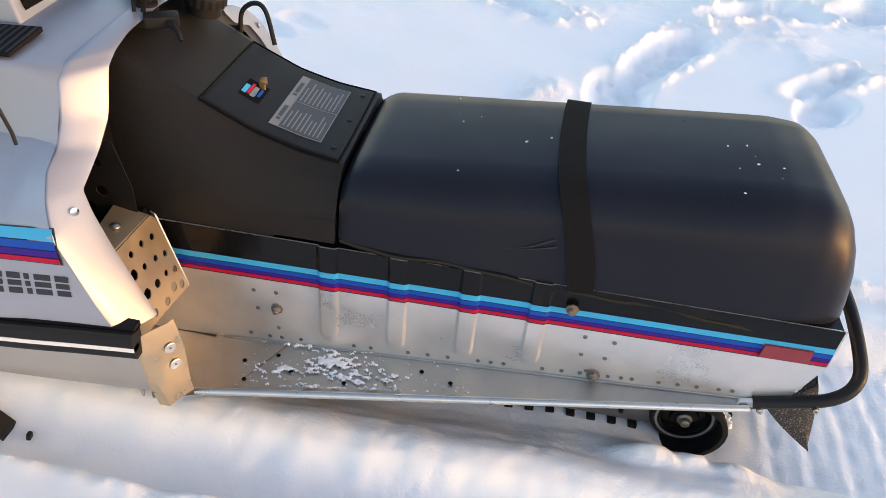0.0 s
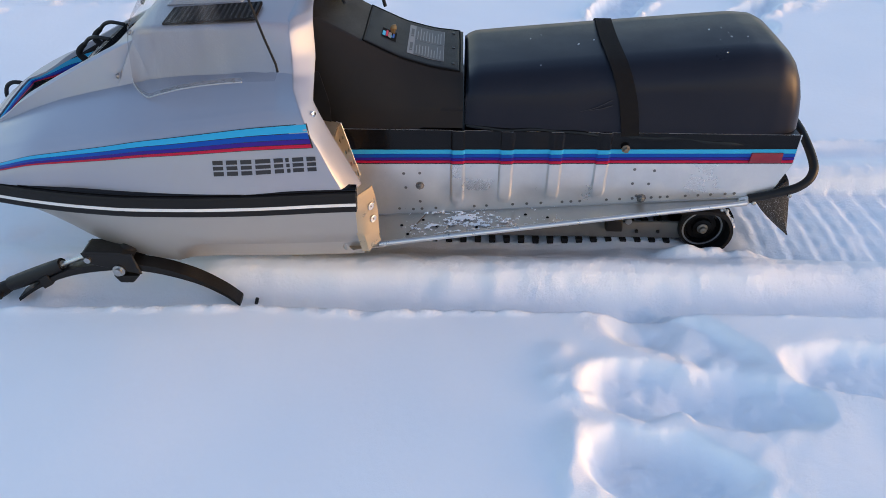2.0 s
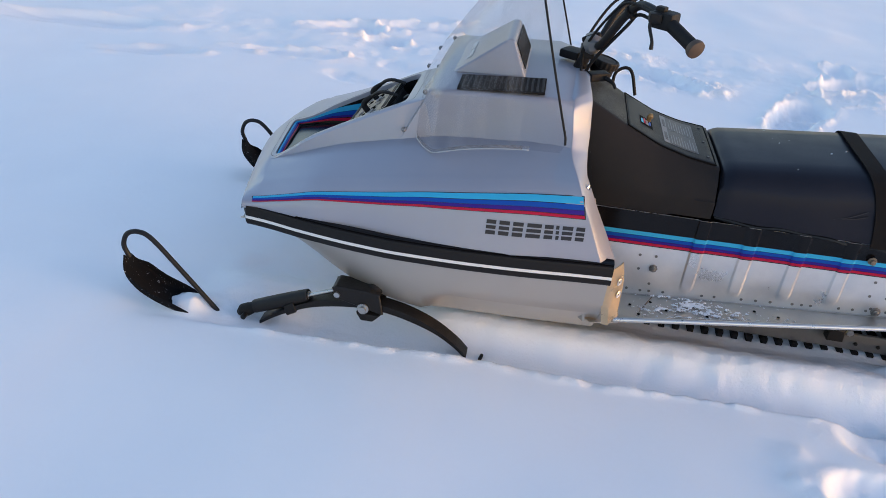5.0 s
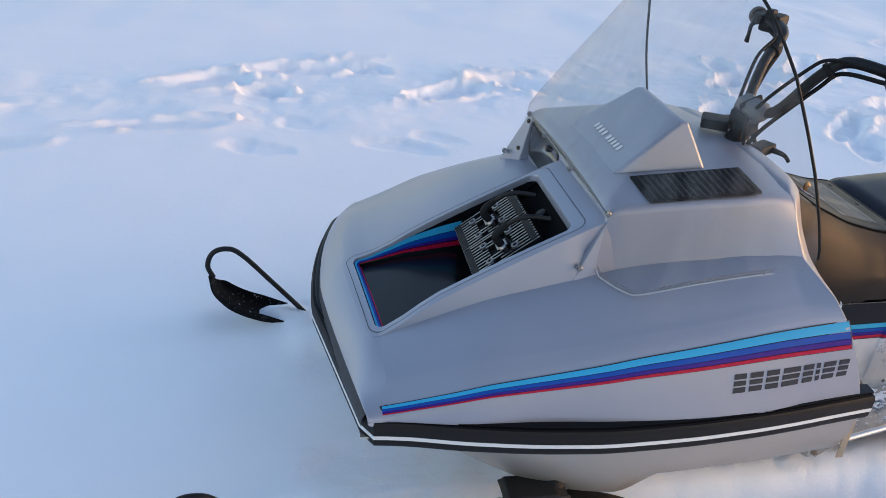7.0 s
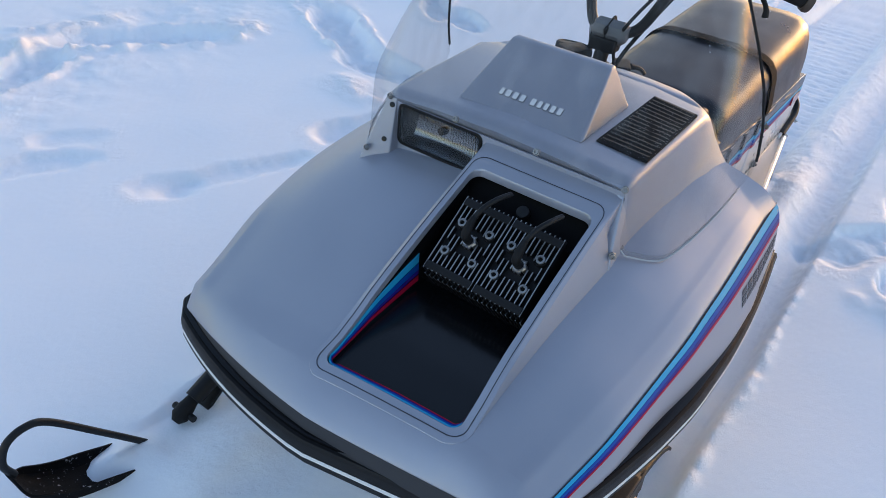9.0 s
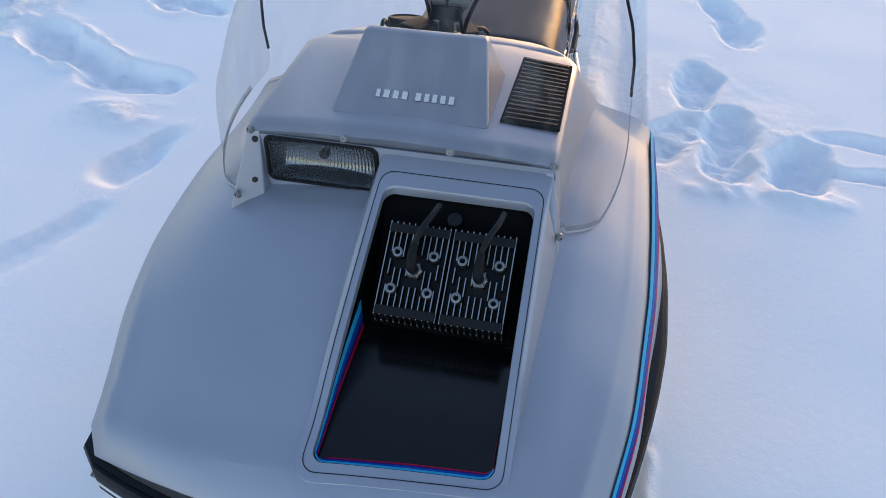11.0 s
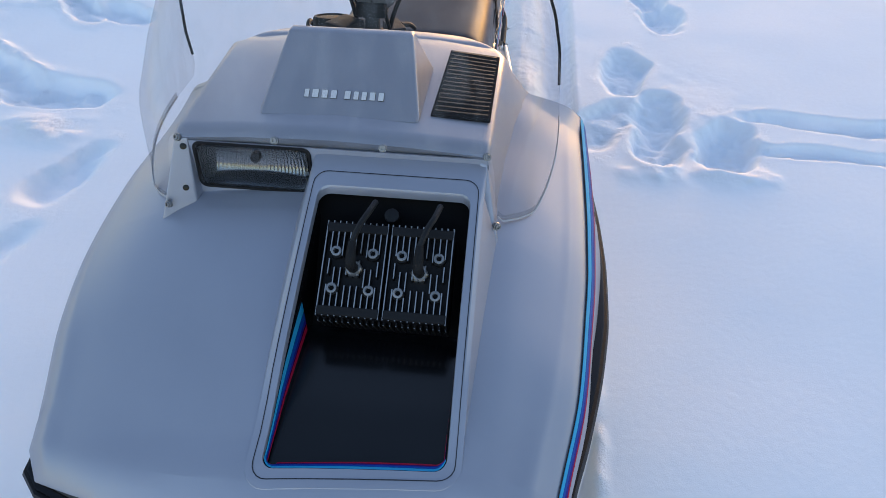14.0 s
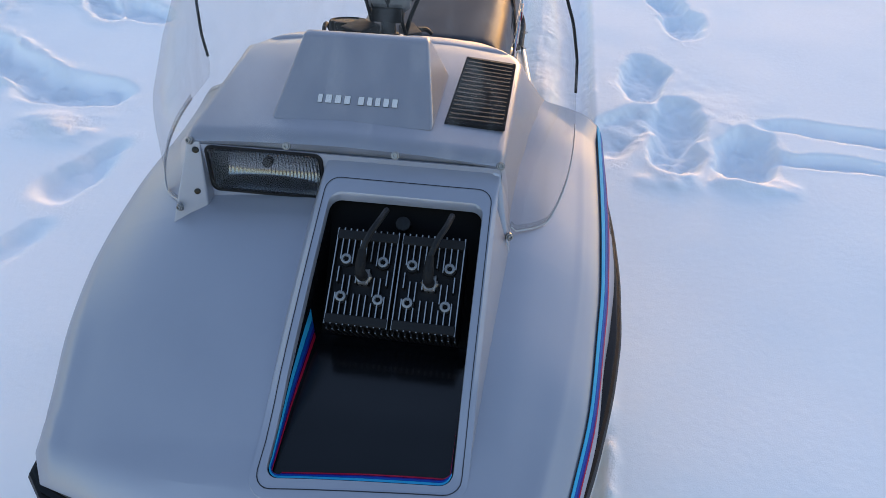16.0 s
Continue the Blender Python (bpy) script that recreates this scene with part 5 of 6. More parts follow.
for sgn in (-1, 1):
    grid = []
    for x in sorted(set(list(np.linspace(-0.40, 0.90, 70)) + [c + o for c in RIBS for o in (-0.022, -0.020, -0.0175, -0.015, -0.013, -0.009, -0.004, 0.004, 0.009, 0.013, 0.015, 0.0175, 0.020, 0.022)] + list(np.linspace(0.92, 1.022, 6)))):
        col = []
        for k in range(34):
            z = tun_lo(x) + (0.405 - tun_lo(x)) * k / 33
            col.append(V(min(x, rear_x(z)), sgn * (TY + rib_depth(x, z)), z))
        grid.append(col)
    tunnel = part("tunnel_side", sheet(grid, 0.002), ALU, sled, "brushed aluminium tunnel side with pressed ribs", angle=30)

    def film(z0, z1, off, x0=-0.30, x1=1.018, s=sgn):
        """A thin film on the tunnel side that follows the ribs."""
        row = []
        for x in sorted(set(list(np.linspace(x0, x1, 60)) + [c + o for c in RIBS for o in (-0.022, -0.019, -0.016, -0.013, 0.013, 0.016, 0.019, 0.022) if x0 < c + o < x1])):
            a, b = z0(x), z1(x)
            row.append([V(min(x, rear_x(z) - 0.002), s * (TY + rib_depth(x, z) + off), z) for z in (a, (a + b) / 2, b)])
        return sheet(row, 0.0007)

    part("upper_band", film(lambda x: st(x) + 0.001, lambda x: 0.4045, 0.0016), BLACKGLOSS, tunnel, "glossy black upper band")
    part("stripe_outline", film(lambda x: st(x) - 0.0455, lambda x: st(x) + 0.0005, 0.0014), INK, tunnel)
    for k0, k1, mat in ((0.0, 0.29, CYAN), (0.32, 0.55, BLUE), (0.57, 0.75, PURPLE), (0.78, 0.95, RED)):
        part("stripe", film(lambda x: st(x) - 0.044 * k1, lambda x: st(x) - 0.044 * k0, 0.0028), mat, tunnel)
    part("reflector", solid([(0.897, sgn * 0.2165, 0.3215), (0.984, sgn * 0.2165, 0.3225), (0.984, sgn * 0.223, 0.3225), (0.897, sgn * 0.223, 0.3215),
                             (0.900, sgn * 0.2165, 0.352), (0.984, sgn * 0.2165, 0.353), (0.984, sgn * 0.223, 0.353), (0.900, sgn * 0.223, 0.352)], 0.002, 2), REFLECTOR, tunnel, "red side reflector")
    rivet = None
    spots = [(x, tun_lo(x) + 0.018) for x in (-0.02, 0.005, 0.045, 0.155, 0.19, 0.265, 0.305, 0.345, 0.405, 0.43, 0.455, 0.53, 0.567, 0.602, 0.655, 0.68, 0.70, 0.75, 0.785, 0.82, 0.86, 0.885)]
    spots += [(0.594, 0.292), (0.649, 0.289), (0.595, 0.246), (0.640, 0.246), (-0.045, 0.268), (0.0, 0.270), (-0.04, 0.222), (0.612, 0.206), (0.0, 0.176), (-0.06, 0.150)]
    for x, z in spots:
        m = aim(V(x, sgn * (TY + 0.0005 + rib_depth(x, z)), z), (0, sgn, 0))
        if rivet is None:
            rivet = part("rivet", turned([(0.0, 0), (0.0044, 0), (0.0041, 0.0010), (0.0026, 0.0014), (0.0023, 0.0008), (0.0, 0.0008)], Matrix(), 10), DULLRIVET, tunnel)
            rivet.matrix_basis = m
        else:
            clone(rivet, "rivet", m, tunnel)
    for x, z, r in ((0.0, 0.23, 0.010), (0.627, 0.199, 0.011)):
        part("bolt", turned([(0.0, 0), (r * 1.25, 0), (r * 1.25, 0.002), (r * 0.85, 0.0025), (r * 0.85, 0.009), (r * 0.5, 0.0105), (r * 0.45, 0.015), (0.0, 0.0155)], aim(V(x, sgn * (TY + 0.001), z), (0, sgn, 0)), 8), DULLRIVET, tunnel, "weathered hex bolt")
    # shade line of the board joint, drawn as a strip of duller metal
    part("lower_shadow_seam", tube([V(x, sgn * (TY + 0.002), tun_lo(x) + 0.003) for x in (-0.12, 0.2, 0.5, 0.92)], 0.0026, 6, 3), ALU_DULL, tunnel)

    # running board
    outy = soft([-0.12, -0.10, 0.904, 0.95], [0.386, 0.383, 0.238, 0.230], 0.005)
    outz = soft([-0.12, 0.904, 0.95], [0.147, 0.199, 0.203], 0.005)
    row = []
    for x in np.linspace(-0.135, 0.925, 40):
        row.append([V(x, sgn * (TY - 0.002 + (outy(x) - TY + 0.002) * k), tun_lo(x) + 0.002 + (outz(x) - tun_lo(x) - 0.004) * k - 0.004 * math.sin(k * math.pi)) for k in np.linspace(0, 1, 6)])
    board = part("running_board", sheet(row, 0.003), ALU_DULL, sled, "scuffed aluminium running board", angle=30)
    part("edge_rail", tube([V(x, sgn * outy(x), outz(x)) for x in np.linspace(-0.105, 0.918, 24)], 0.0072, 10, 1), RAIL, board, "bright rolled edge")
    part("joint", tube([V(-0.012 + 0.03, sgn * 0.222, tun_lo(0) + 0.006), V(-0.02, sgn * 0.30, 0.138), V(-0.045, sgn * 0.368, 0.146)], 0.0012, 6, 3), RUST, board)
    hole = None
    for x, k in ((0.01, 0.25), (0.05, 0.55), (0.13, 0.30), (0.16, 0.72), (-0.03, 0.75), (0.22, 0.35), (0.30, 0.30), (0.36, 0.55), (-0.05, 0.4)):
        m = aim(V(x, sgn * (TY + (outy(x) - TY) * k), tun_lo(x) + (outz(x) - tun_lo(x)) * k - 0.0015), (0, 0, 1))
        if hole is None:
            hole = part("rivet", turned([(0.0, 0), (0.0046, 0), (0.0044, 0.0010), (0.0034, 0.0012), (0.0032, 0.0004), (0.0, 0.0004)], Matrix(), 10), SHADOWBLACK, board)
            hole.matrix_basis = m
        else:
            clone(hole, "rivet", m, board)

# foot guard: perforated plate between hood and tunnel with a bent top tab, and the toe plate under it
for sgn in (-1, 1):
    gx_ = lambda z: -0.204 + (0.432 - z) * 0.258
    o = V(gx_(0.277), sgn * 0.243, 0.277)
    un = V(gx_(0.447) - gx_(0.277), 0, 0.170).normalized()
    an = V(0, sgn, 0)
    holes = [circle(a, b, r, 10) for a, b, r in ((0.017, 0.018, 0.0085), (0.040, 0.030, 0.0095), (0.072, 0.022, 0.0085), (0.016, 0.053, 0.0065), (0.042, 0.064, 0.0062), (0.074, 0.066, 0.0085), (0.108, 0.070, 0.0105),
                                                    (0.112, 0.030, 0.008), (0.022, 0.094, 0.0062), (0.050, 0.104, 0.0062), (0.084, 0.112, 0.0062), (0.116, 0.118, 0.0105), (0.034, 0.140, 0.0065), (0.066, 0.148, 0.0062), (0.100, 0.150, 0.0062))]
    guard = part("foot_guard", plate([(0.0, 0.0), (0.06, 0.008), (0.172, 0.020), (0.165, 0.100), (0.138, 0.178), (0.014, 0.172), (0.004, 0.16)], holes, 0.002, o, an, un), GUARD, sled, "perforated, yellowed aluminium foot guard")
    t0, t1 = o + an * 0.014 + un * 0.172, o + an * 0.138 + un * 0.178
    part("top_tab", solid([t0, t1, t1 + V(-0.050, -sgn * 0.01, 0.004), t0 + V(-0.062, 0, 0.012), t0 + V(0, 0, 0.0025), t1 + V(0, 0, 0.0025), t1 + V(-0.050, -sgn * 0.01, 0.0065), t0 + V(-0.062, 0, 0.0145)], 0.001, 1), GUARD, guard, "bent top tab")
    part("side_fold", solid([o, o + V(-0.012, -sgn * 0.006, 0), o + un * 0.165 + V(-0.012, -sgn * 0.006, 0), o + un * 0.165, o + V(0.002, -sgn * 0.002, 0), o + V(-0.012, -sgn * 0.009, 0), o + un * 0.165 + V(-0.012, -sgn * 0.009, 0), o + un * 0.165 + V(0.002, -sgn * 0.002, 0)]), ALU, guard)
    for k, q in ((0.45, 0.030), (0.86, 0.020)):
        part("screw", turned([(0.0, 0), (0.0085, 0), (0.008, 0.003), (0.004, 0.005), (0.0, 0.005)], aim(t0.lerp(t1, k) + V(-q, 0, 0.0075), V(0.1, 0, 1)), 12), STEEL, guard)
    # dark plate with large holes above it
    part("baffle", plate([(0, 0), (0.105, 0.0), (0.105, 0.10), (0.085, 0.185), (0.0, 0.20)], [circle(0.047, 0.083, 0.0105, 14), circle(0.017, 0.046, 0.0105, 14), circle(0.050, 0.140, 0.008, 14), circle(0.085, 0.03, 0.009, 14)], 0.002, V(-0.330, sgn * 0.262, 0.402), V(1, 0, 0), V(0, 0, 1)), IRON, guard, "dark perforated baffle")
    # added black blocks: painted shade behind the holes of baffle and guard
    part("baffle_shade", solid([(-0.36, sgn * 0.19, 0.39), (-0.27, sgn * 0.19, 0.39), (-0.27, sgn * 0.225, 0.39), (-0.36, sgn * 0.225, 0.39), (-0.36, sgn * 0.18, 0.60), (-0.30, sgn * 0.18, 0.60), (-0.30, sgn * 0.205, 0.60), (-0.36, sgn * 0.205, 0.60)]), SHADOWBLACK, guard)
    part("guard_shade", solid([(-0.26, sgn * 0.22, 0.28), (-0.20, sgn * 0.22, 0.28), (-0.20, sgn * 0.43, 0.30), (-0.26, sgn * 0.43, 0.30), (-0.29, sgn * 0.22, 0.43), (-0.235, sgn * 0.22, 0.43), (-0.235, sgn * 0.40, 0.43), (-0.29, sgn * 0.40, 0.43)]), SHADOWBLACK, guard)
    toe = part("toe_plate", solid([(-0.30, sgn * 0.205, 0.112), (-0.105, sgn * 0.225, 0.122), (-0.085, sgn * 0.384, 0.140), (-0.17, sgn * 0.42, 0.150),
                             (-0.30, sgn * 0.205, 0.115), (-0.105, sgn * 0.225, 0.125), (-0.085, sgn * 0.384, 0.143), (-0.17, sgn * 0.42, 0.153)]), ALU_DULL, sled, "bare aluminium toe plate")
    # no real hole: a black disc on the plate carries its shade
    part("toe_hole", turned([(0.0, 0.0), (0.014, 0.0), (0.014, 0.0012), (0.0, 0.0012)], aim(V(-0.193, sgn * 0.250, 0.1225), (0, -sgn * 0.1, 1)), 16), SHADOWBLACK, toe, "black disc painted as a drain hole's shade")
    part("toe_riser", solid([(-0.30, sgn * 0.215, 0.115), (-0.19, sgn * 0.42, 0.152), (-0.185, sgn * 0.42, 0.152), (-0.295, sgn * 0.215, 0.115),
                             (-0.235, sgn * 0.225, 0.30), (-0.205, sgn * 0.41, 0.31), (-0.200, sgn * 0.41, 0.31), (-0.230, sgn * 0.225, 0.30)]), ALU_DULL, sled, "toe riser plate")
part("tunnel_top", solid([(-0.40, -0.212, 0.392), (1.018, -0.212, 0.392), (1.018, 0.212, 0.392), (-0.40, 0.212, 0.392), (-0.40, -0.212, 0.403), (1.018, -0.212, 0.403), (1.018, 0.212, 0.403), (-0.40, 0.212, 0.403)]), BLACKGLOSS, sled, "black tunnel top")
part("tunnel_end", solid([(1.006, -0.213, 0.30), (1.016, -0.213, 0.30), (1.016, 0.213, 0.30), (1.006, 0.213, 0.30), (1.006, -0.213, 0.395), (1.018, -0.213, 0.395), (1.018, 0.213, 0.395), (1.006, 0.213, 0.395)]), ALU, sled, "rear wall of the tunnel")

# ---------------------------------------------------------------- seat
seat_top = soft([0.10, 0.122, 0.15, 0.54, 0.80, 0.88, 0.94, 0.975, 1.00, 1.018, 1.032, 1.04], [0.510, 0.532, 0.548, 0.586, 0.610, 0.617, 0.614, 0.597, 0.563, 0.515, 0.45, 0.40], 0.012)
seat_lo = lambda x: 0.414 - 0.052 * (x - 0.12)
seat_hw = soft([0.10, 0.124, 0.15, 0.30, 0.85, 0.94, 0.985, 1.01, 1.025, 1.04], [0.185, 0.203, 0.208, 0.211, 0.211, 0.208, 0.199, 0.183, 0.158, 0.11], 0.010)
rings = []
for x in list(np.linspace(0.122, 0.20, 8)) + list(np.linspace(0.24, 0.84, 16)) + list(np.linspace(0.87, 1.034, 22)):
    t, l, w = seat_top(x), seat_lo(min(x, 1.02)), seat_hw(x)
    h = t - l
    f = 0.004 * math.sin((x - 0.12) * 9.0)
    half = [(w - 0.012, l), (w + 0.003, l + 0.03 * h), (w + 0.002, l + 0.22 * h), (w - 0.004 + f, l + 0.44 * h), (w - 0.006, l + 0.60 * h), (w - 0.014, l + 0.75 * h), (w - 0.032, l + 0.885 * h), (w - 0.060, l + 0.965 * h), (w * 0.5, l + 0.995 * h), (0.0, t)]
    lean = lambda z: x + 0.012 * ease(x, 0.9, 1.06) * (0.45 - z) / 0.1 * 0.5
    rings.append([V(lean(z), -y, z) for y, z in half] + [V(lean(z), y, z) for y, z in half[-2::-1]])
seat = part("seat", loft(rings), VINYL, sled, "long padded black vinyl seat", angle=60)
trim = [V(x, -(seat_hw(x) + 0.001 + 0.0015 * math.sin(x * 33)), seat_lo(x) + 0.002 + 0.0035 * math.sin(x * 19 + 1.0) + 0.002 * math.sin(x * 47)) for x in np.linspace(0.126, 0.96, 30)]
trim += [V(0.995, -0.196, 0.368), V(1.032, -0.14, 0.364), V(1.040, 0.0, 0.364), V(1.032, 0.14, 0.364), V(0.995, 0.196, 0.368)]
trim += [V(x, seat_hw(x) + 0.001, seat_lo(x) + 0.002) for x in np.linspace(0.96, 0.126, 20)]
part("seat_base_trim", tube(trim, 0.0062, 8, 2), BLACKGLOSS, seat, "wavy black seat edge moulding")
strap_row = []
for k in range(41):
    s = -1 + 2 * k / 40
    xs_ = 0.512 + 0.046 * abs(s) ** 1.4 + (0.012 * s if s < 0 else 0) * -1 + 0.004 * math.sin(s * 7)
    t, l, w = seat_top(0.53), seat_lo(0.53), seat_hw(0.53)
    h = t - l
    half = [(w + 0.004, l - 0.012), (w + 0.008, l + 0.10 * h), (w + 0.006, l + 0.26 * h), (w + 0.001, l + 0.44 * h), (w - 0.001, l + 0.60 * h), (w - 0.009, l + 0.76 * h), (w - 0.027, l + 0.90 * h), (w - 0.058, l + 0.985 * h), (w * 0.5, t + 0.003), (0.0, t + 0.005)]
    full = [(-y, z) for y, z in half] + [(y, z) for y, z in half[-2::-1]]
    q = (s + 1) / 2 * (len(full) - 1)
    i = min(int(q), len(full) - 2)
    y, z = (full[i][j] + (full[i + 1][j] - full[i][j]) * (q - i) for j in (0, 1))
    strap_row.append([V(xs_ + o, y, z + 0.0006) for o in (-0.024, 0.0, 0.024)])
part("strap", sheet(strap_row, 0.003), WEB, seat, "worn black webbing seat strap", angle=50)
part("strap_bolt", turned([(0.0, 0), (0.012, 0), (0.012, 0.003), (0.008, 0.004), (0.007, 0.012), (0.0, 0.014)], aim(V(0.557, -0.224, 0.362), (0, -1, -0.1)), 8), RUST, seat, "rusty strap bolt")
WORN = material("worn_vinyl", (0.045, 0.045, 0.05), 0.7, spec=0.15, vary=0.3, scale=60.0)
for pts in ([(0.418, 0.460), (0.464, 0.474), (0.504, 0.496)], [(0.447, 0.465), (0.480, 0.472), (0.508, 0.481)]):
    part("crease", tube([V(x, -0.2095, z) for x, z in pts], [0.0004, 0.0011, 0.0013], 6), WORN, seat, "pale split in the vinyl")

# ---------------------------------------------------------------- console
con_top = soft([-0.32, -0.27, -0.20, -0.146, -0.05, 0.03, 0.108, 0.13], [0.694, 0.682, 0.648, 0.618, 0.573, 0.551, 0.540, 0.537], 0.012)
con_hw = soft([-0.32, -0.2, -0.146, 0.0, 0.115], [0.135, 0.135, 0.136, 0.142, 0.150], 0.02)
rings = []
for x in np.linspace(-0.33, 0.116, 26):
    t, w, lo_ = con_top(x), con_hw(x), 0.402 + 0.008 * (x > 0)
    fwd = max(0.0, (-0.14 - x) / 0.19)
    half = [(0.211, lo_), (0.211 - 0.008 * fwd, lo_ + 0.05), (0.201 - 0.012 * fwd, lo_ + 0.42 * (t - lo_)), (0.180 - 0.012 * fwd, lo_ + 0.74 * (t - lo_)), (w + 0.014, t - 0.020), (w + 0.004, t - 0.004), (w - 0.008, t), (w * 0.5, t + 0.001), (0, t + 0.001)]
    rings.append([V(x, -y, z) for y, z in half] + [V(x, y, z) for y, z in half[-2::-1]])
console = part("console", loft(rings), CONSOLE, sled, "black moulded plastic console", angle=50)


def on_con(x, s, lift):
    return V(x, s * con_hw(x), con_top(x) + lift)


pan_rows = [[on_con(x, s, 0.0035 - (0.002 if abs(s) > 0.9 or x in (-0.143, 0.104) else 0)) for s in (-0.93, -0.89, -0.5, 0.0, 0.5, 0.89, 0.93)] for x in [-0.143, -0.139] + list(np.linspace(-0.12, 0.09, 14)) + [0.101, 0.104]]
part("dash_panel", sheet(pan_rows, 0.004), PANEL, console, "black instrument panel cover", angle=40)
gr = [on_con(x, -0.965, 0.0006) for x in np.linspace(-0.146, 0.106, 14)] + [on_con(0.107, s, 0.0006) for s in (-0.5, 0, 0.5)] + [on_con(x, 0.965, 0.0006) for x in np.linspace(0.106, -0.146, 14)] + [on_con(-0.147, s, 0.0006) for s in (0.5, 0, -0.5, -0.965)]
part("panel_gap", tube(gr, 0.0022, 6, 1), SHADOWBLACK, console, "dark gap round the panel")
lab_rows = lambda x0, x1, s0, s1, lift: [[on_con(x, s, lift) for s in np.linspace(s0, s1, 7)] for x in np.linspace(x0, x1, 8)]
part("label_edge", sheet(lab_rows(-0.036, 0.0625, -0.70, 0.74, 0.0044), 0.0004), LABELINK, console, "pale label border")
part("label_field", sheet(lab_rows(-0.0185, 0.061, -0.685, 0.725, 0.0052), 0.0004), LABELGREY, console, "dark warning label")
part("label_rule", sheet(lab_rows(-0.0185, 0.061, 0.018, 0.032, 0.0058), 0.0003), LABELINK, console)
rl = random.Random(3)
for half_ in (-1, 1):
    for i in range(9):
        x = -0.013 + i * 0.0080
        a = -0.64 if half_ < 0 else 0.07
        b = a + (0.34 + 0.22 * rl.random())
        part("text_bar", sheet(lab_rows(x, x + 0.0024, a, b, 0.0058), 0.0003), LABELINK, console)
    s0 = -0.46 if half_ < 0 else 0.24
    part("text_bar", sheet(lab_rows(-0.0305, -0.0230, s0, s0 + 0.30, 0.0052), 0.0003), LABELGREY, console)
    part("warning_mark", sheet(lab_rows(-0.0305, -0.0230, s0 - 0.09, s0 - 0.03, 0.0052), 0.0003), LABELGREY, console)
# key well with a sticker and the ignition key
part("key_well", sheet(lab_rows(-0.106, -0.068, -0.42, 0.02, 0.0046), 0.0004), SHADOWBLACK, console, "recessed black key well")
for x0, x1, s0, s1, mat in ((-0.104, -0.096, -0.36, -0.14, CYAN), (-0.095, -0.090, -0.34, -0.06, RED), (-0.089, -0.081, -0.36, -0.10, LABELINK), (-0.084, -0.080, -0.33, -0.22, CYAN), (-0.078, -0.073, -0.30, -0.10, BLUE)):
    part("sticker", sheet(lab_rows(x0, x1, s0, s1, 0.0056), 0.0003), mat, console)
part("ignition_key", tube([on_con(-0.078, -0.06, 0.004), on_con(-0.078, -0.06, 0.020), on_con(-0.070, -0.03, 0.024)], [0.006, 0.007, 0.008], 8, 4, 0.5), BRASS, console, "worn brass ignition key")
for s in (-0.72, 0.0, 0.72):
    part("screw", turned([(0.0, 0), (0.0050, 0), (0.0045, 0.002), (0.0, 0.0026)], aim(on_con(0.088, s, 0.003), (0.1, 0, 1)), 10), BLACKGLOSS, console)
cap_pose = aim(V(-0.231, 0.099, 0.682), (0.22, 0, 1))
cap = part("fuel_neck", turned([(0.0, 0), (0.034, 0), (0.033, 0.022), (0.0, 0.022)], cap_pose, 28), BLACKMATT, sled, "black filler neck")
rings = []
for r, h, rib in ((0.036, 0.020, 0), (0.0425, 0.022, 1), (0.0430, 0.038, 1), (0.040, 0.042, 0), (0.035, 0.043, 0), (0.034, 0.040, 0), (0.020, 0.0405, 0), (0.001, 0.042, 0)):
    rings.append([cap_pose @ V((r - 0.0022 * rib * (k % 4 // 2)) * math.cos(2 * math.pi * k / 72), (r - 0.0022 * rib * (k % 4 // 2)) * math.sin(2 * math.pi * k / 72), h) for k in range(72)])
part("fuel_cap", loft(rings), BLACKMATT, cap, "black ribbed fuel cap")
part("grab_loop", tube([V(-0.185, 0.158, 0.610), V(-0.182, 0.170, 0.662), V(-0.155, 0.174, 0.682), V(-0.132, 0.172, 0.668), V(-0.112, 0.158, 0.606)], 0.005, 8), BLACKMATT, sled, "black wire loop beside the console")

# ---------------------------------------------------------------- rear: bumper tube, flap, reflectors
bump = part("rear_bumper", tube([V(0.925, -0.222, 0.205), V(1.00, -0.222, 0.226), V(1.055, -0.220, 0.246), V(1.088, -0.206, 0.272), V(1.098, -0.170, 0.300), V(1.092, -0.06, 0.338), V(1.090, 0.06, 0.338), V(1.098, 0.170, 0.300), V(1.088, 0.206, 0.272), V(1.055, 0.220, 0.246), V(1.00, 0.222, 0.226), V(0.925, 0.222, 0.205)], 0.0125, 12), IRON, sled, "black tubular rear bumper")
for sgn in (-1, 1):
    part("tail_bracket", solid([(0.895, sgn * 0.217, 0.190), (0.945, sgn * 0.217, 0.196), (0.945, sgn * 0.228, 0.196), (0.895, sgn * 0.228, 0.190), (0.900, sgn * 0.217, 0.206), (0.950, sgn * 0.217, 0.222), (0.950, sgn * 0.226, 0.222), (0.900, sgn * 0.226, 0.206)], 0.002, 1), ALU, sled, "folded rear corner of the running board")
    for x, z in ((0.938, 0.200), (1.030, 0.226)):
        part("bolt", turned([(0.0, 0), (0.0065, 0), (0.006, 0.005), (0.003, 0.006), (0.0025, 0.010), (0.0, 0.0105)], aim(V(x, sgn * 0.234, z), (0, sgn, 0.1)), 8), STEEL, bump)
fl_rows = []
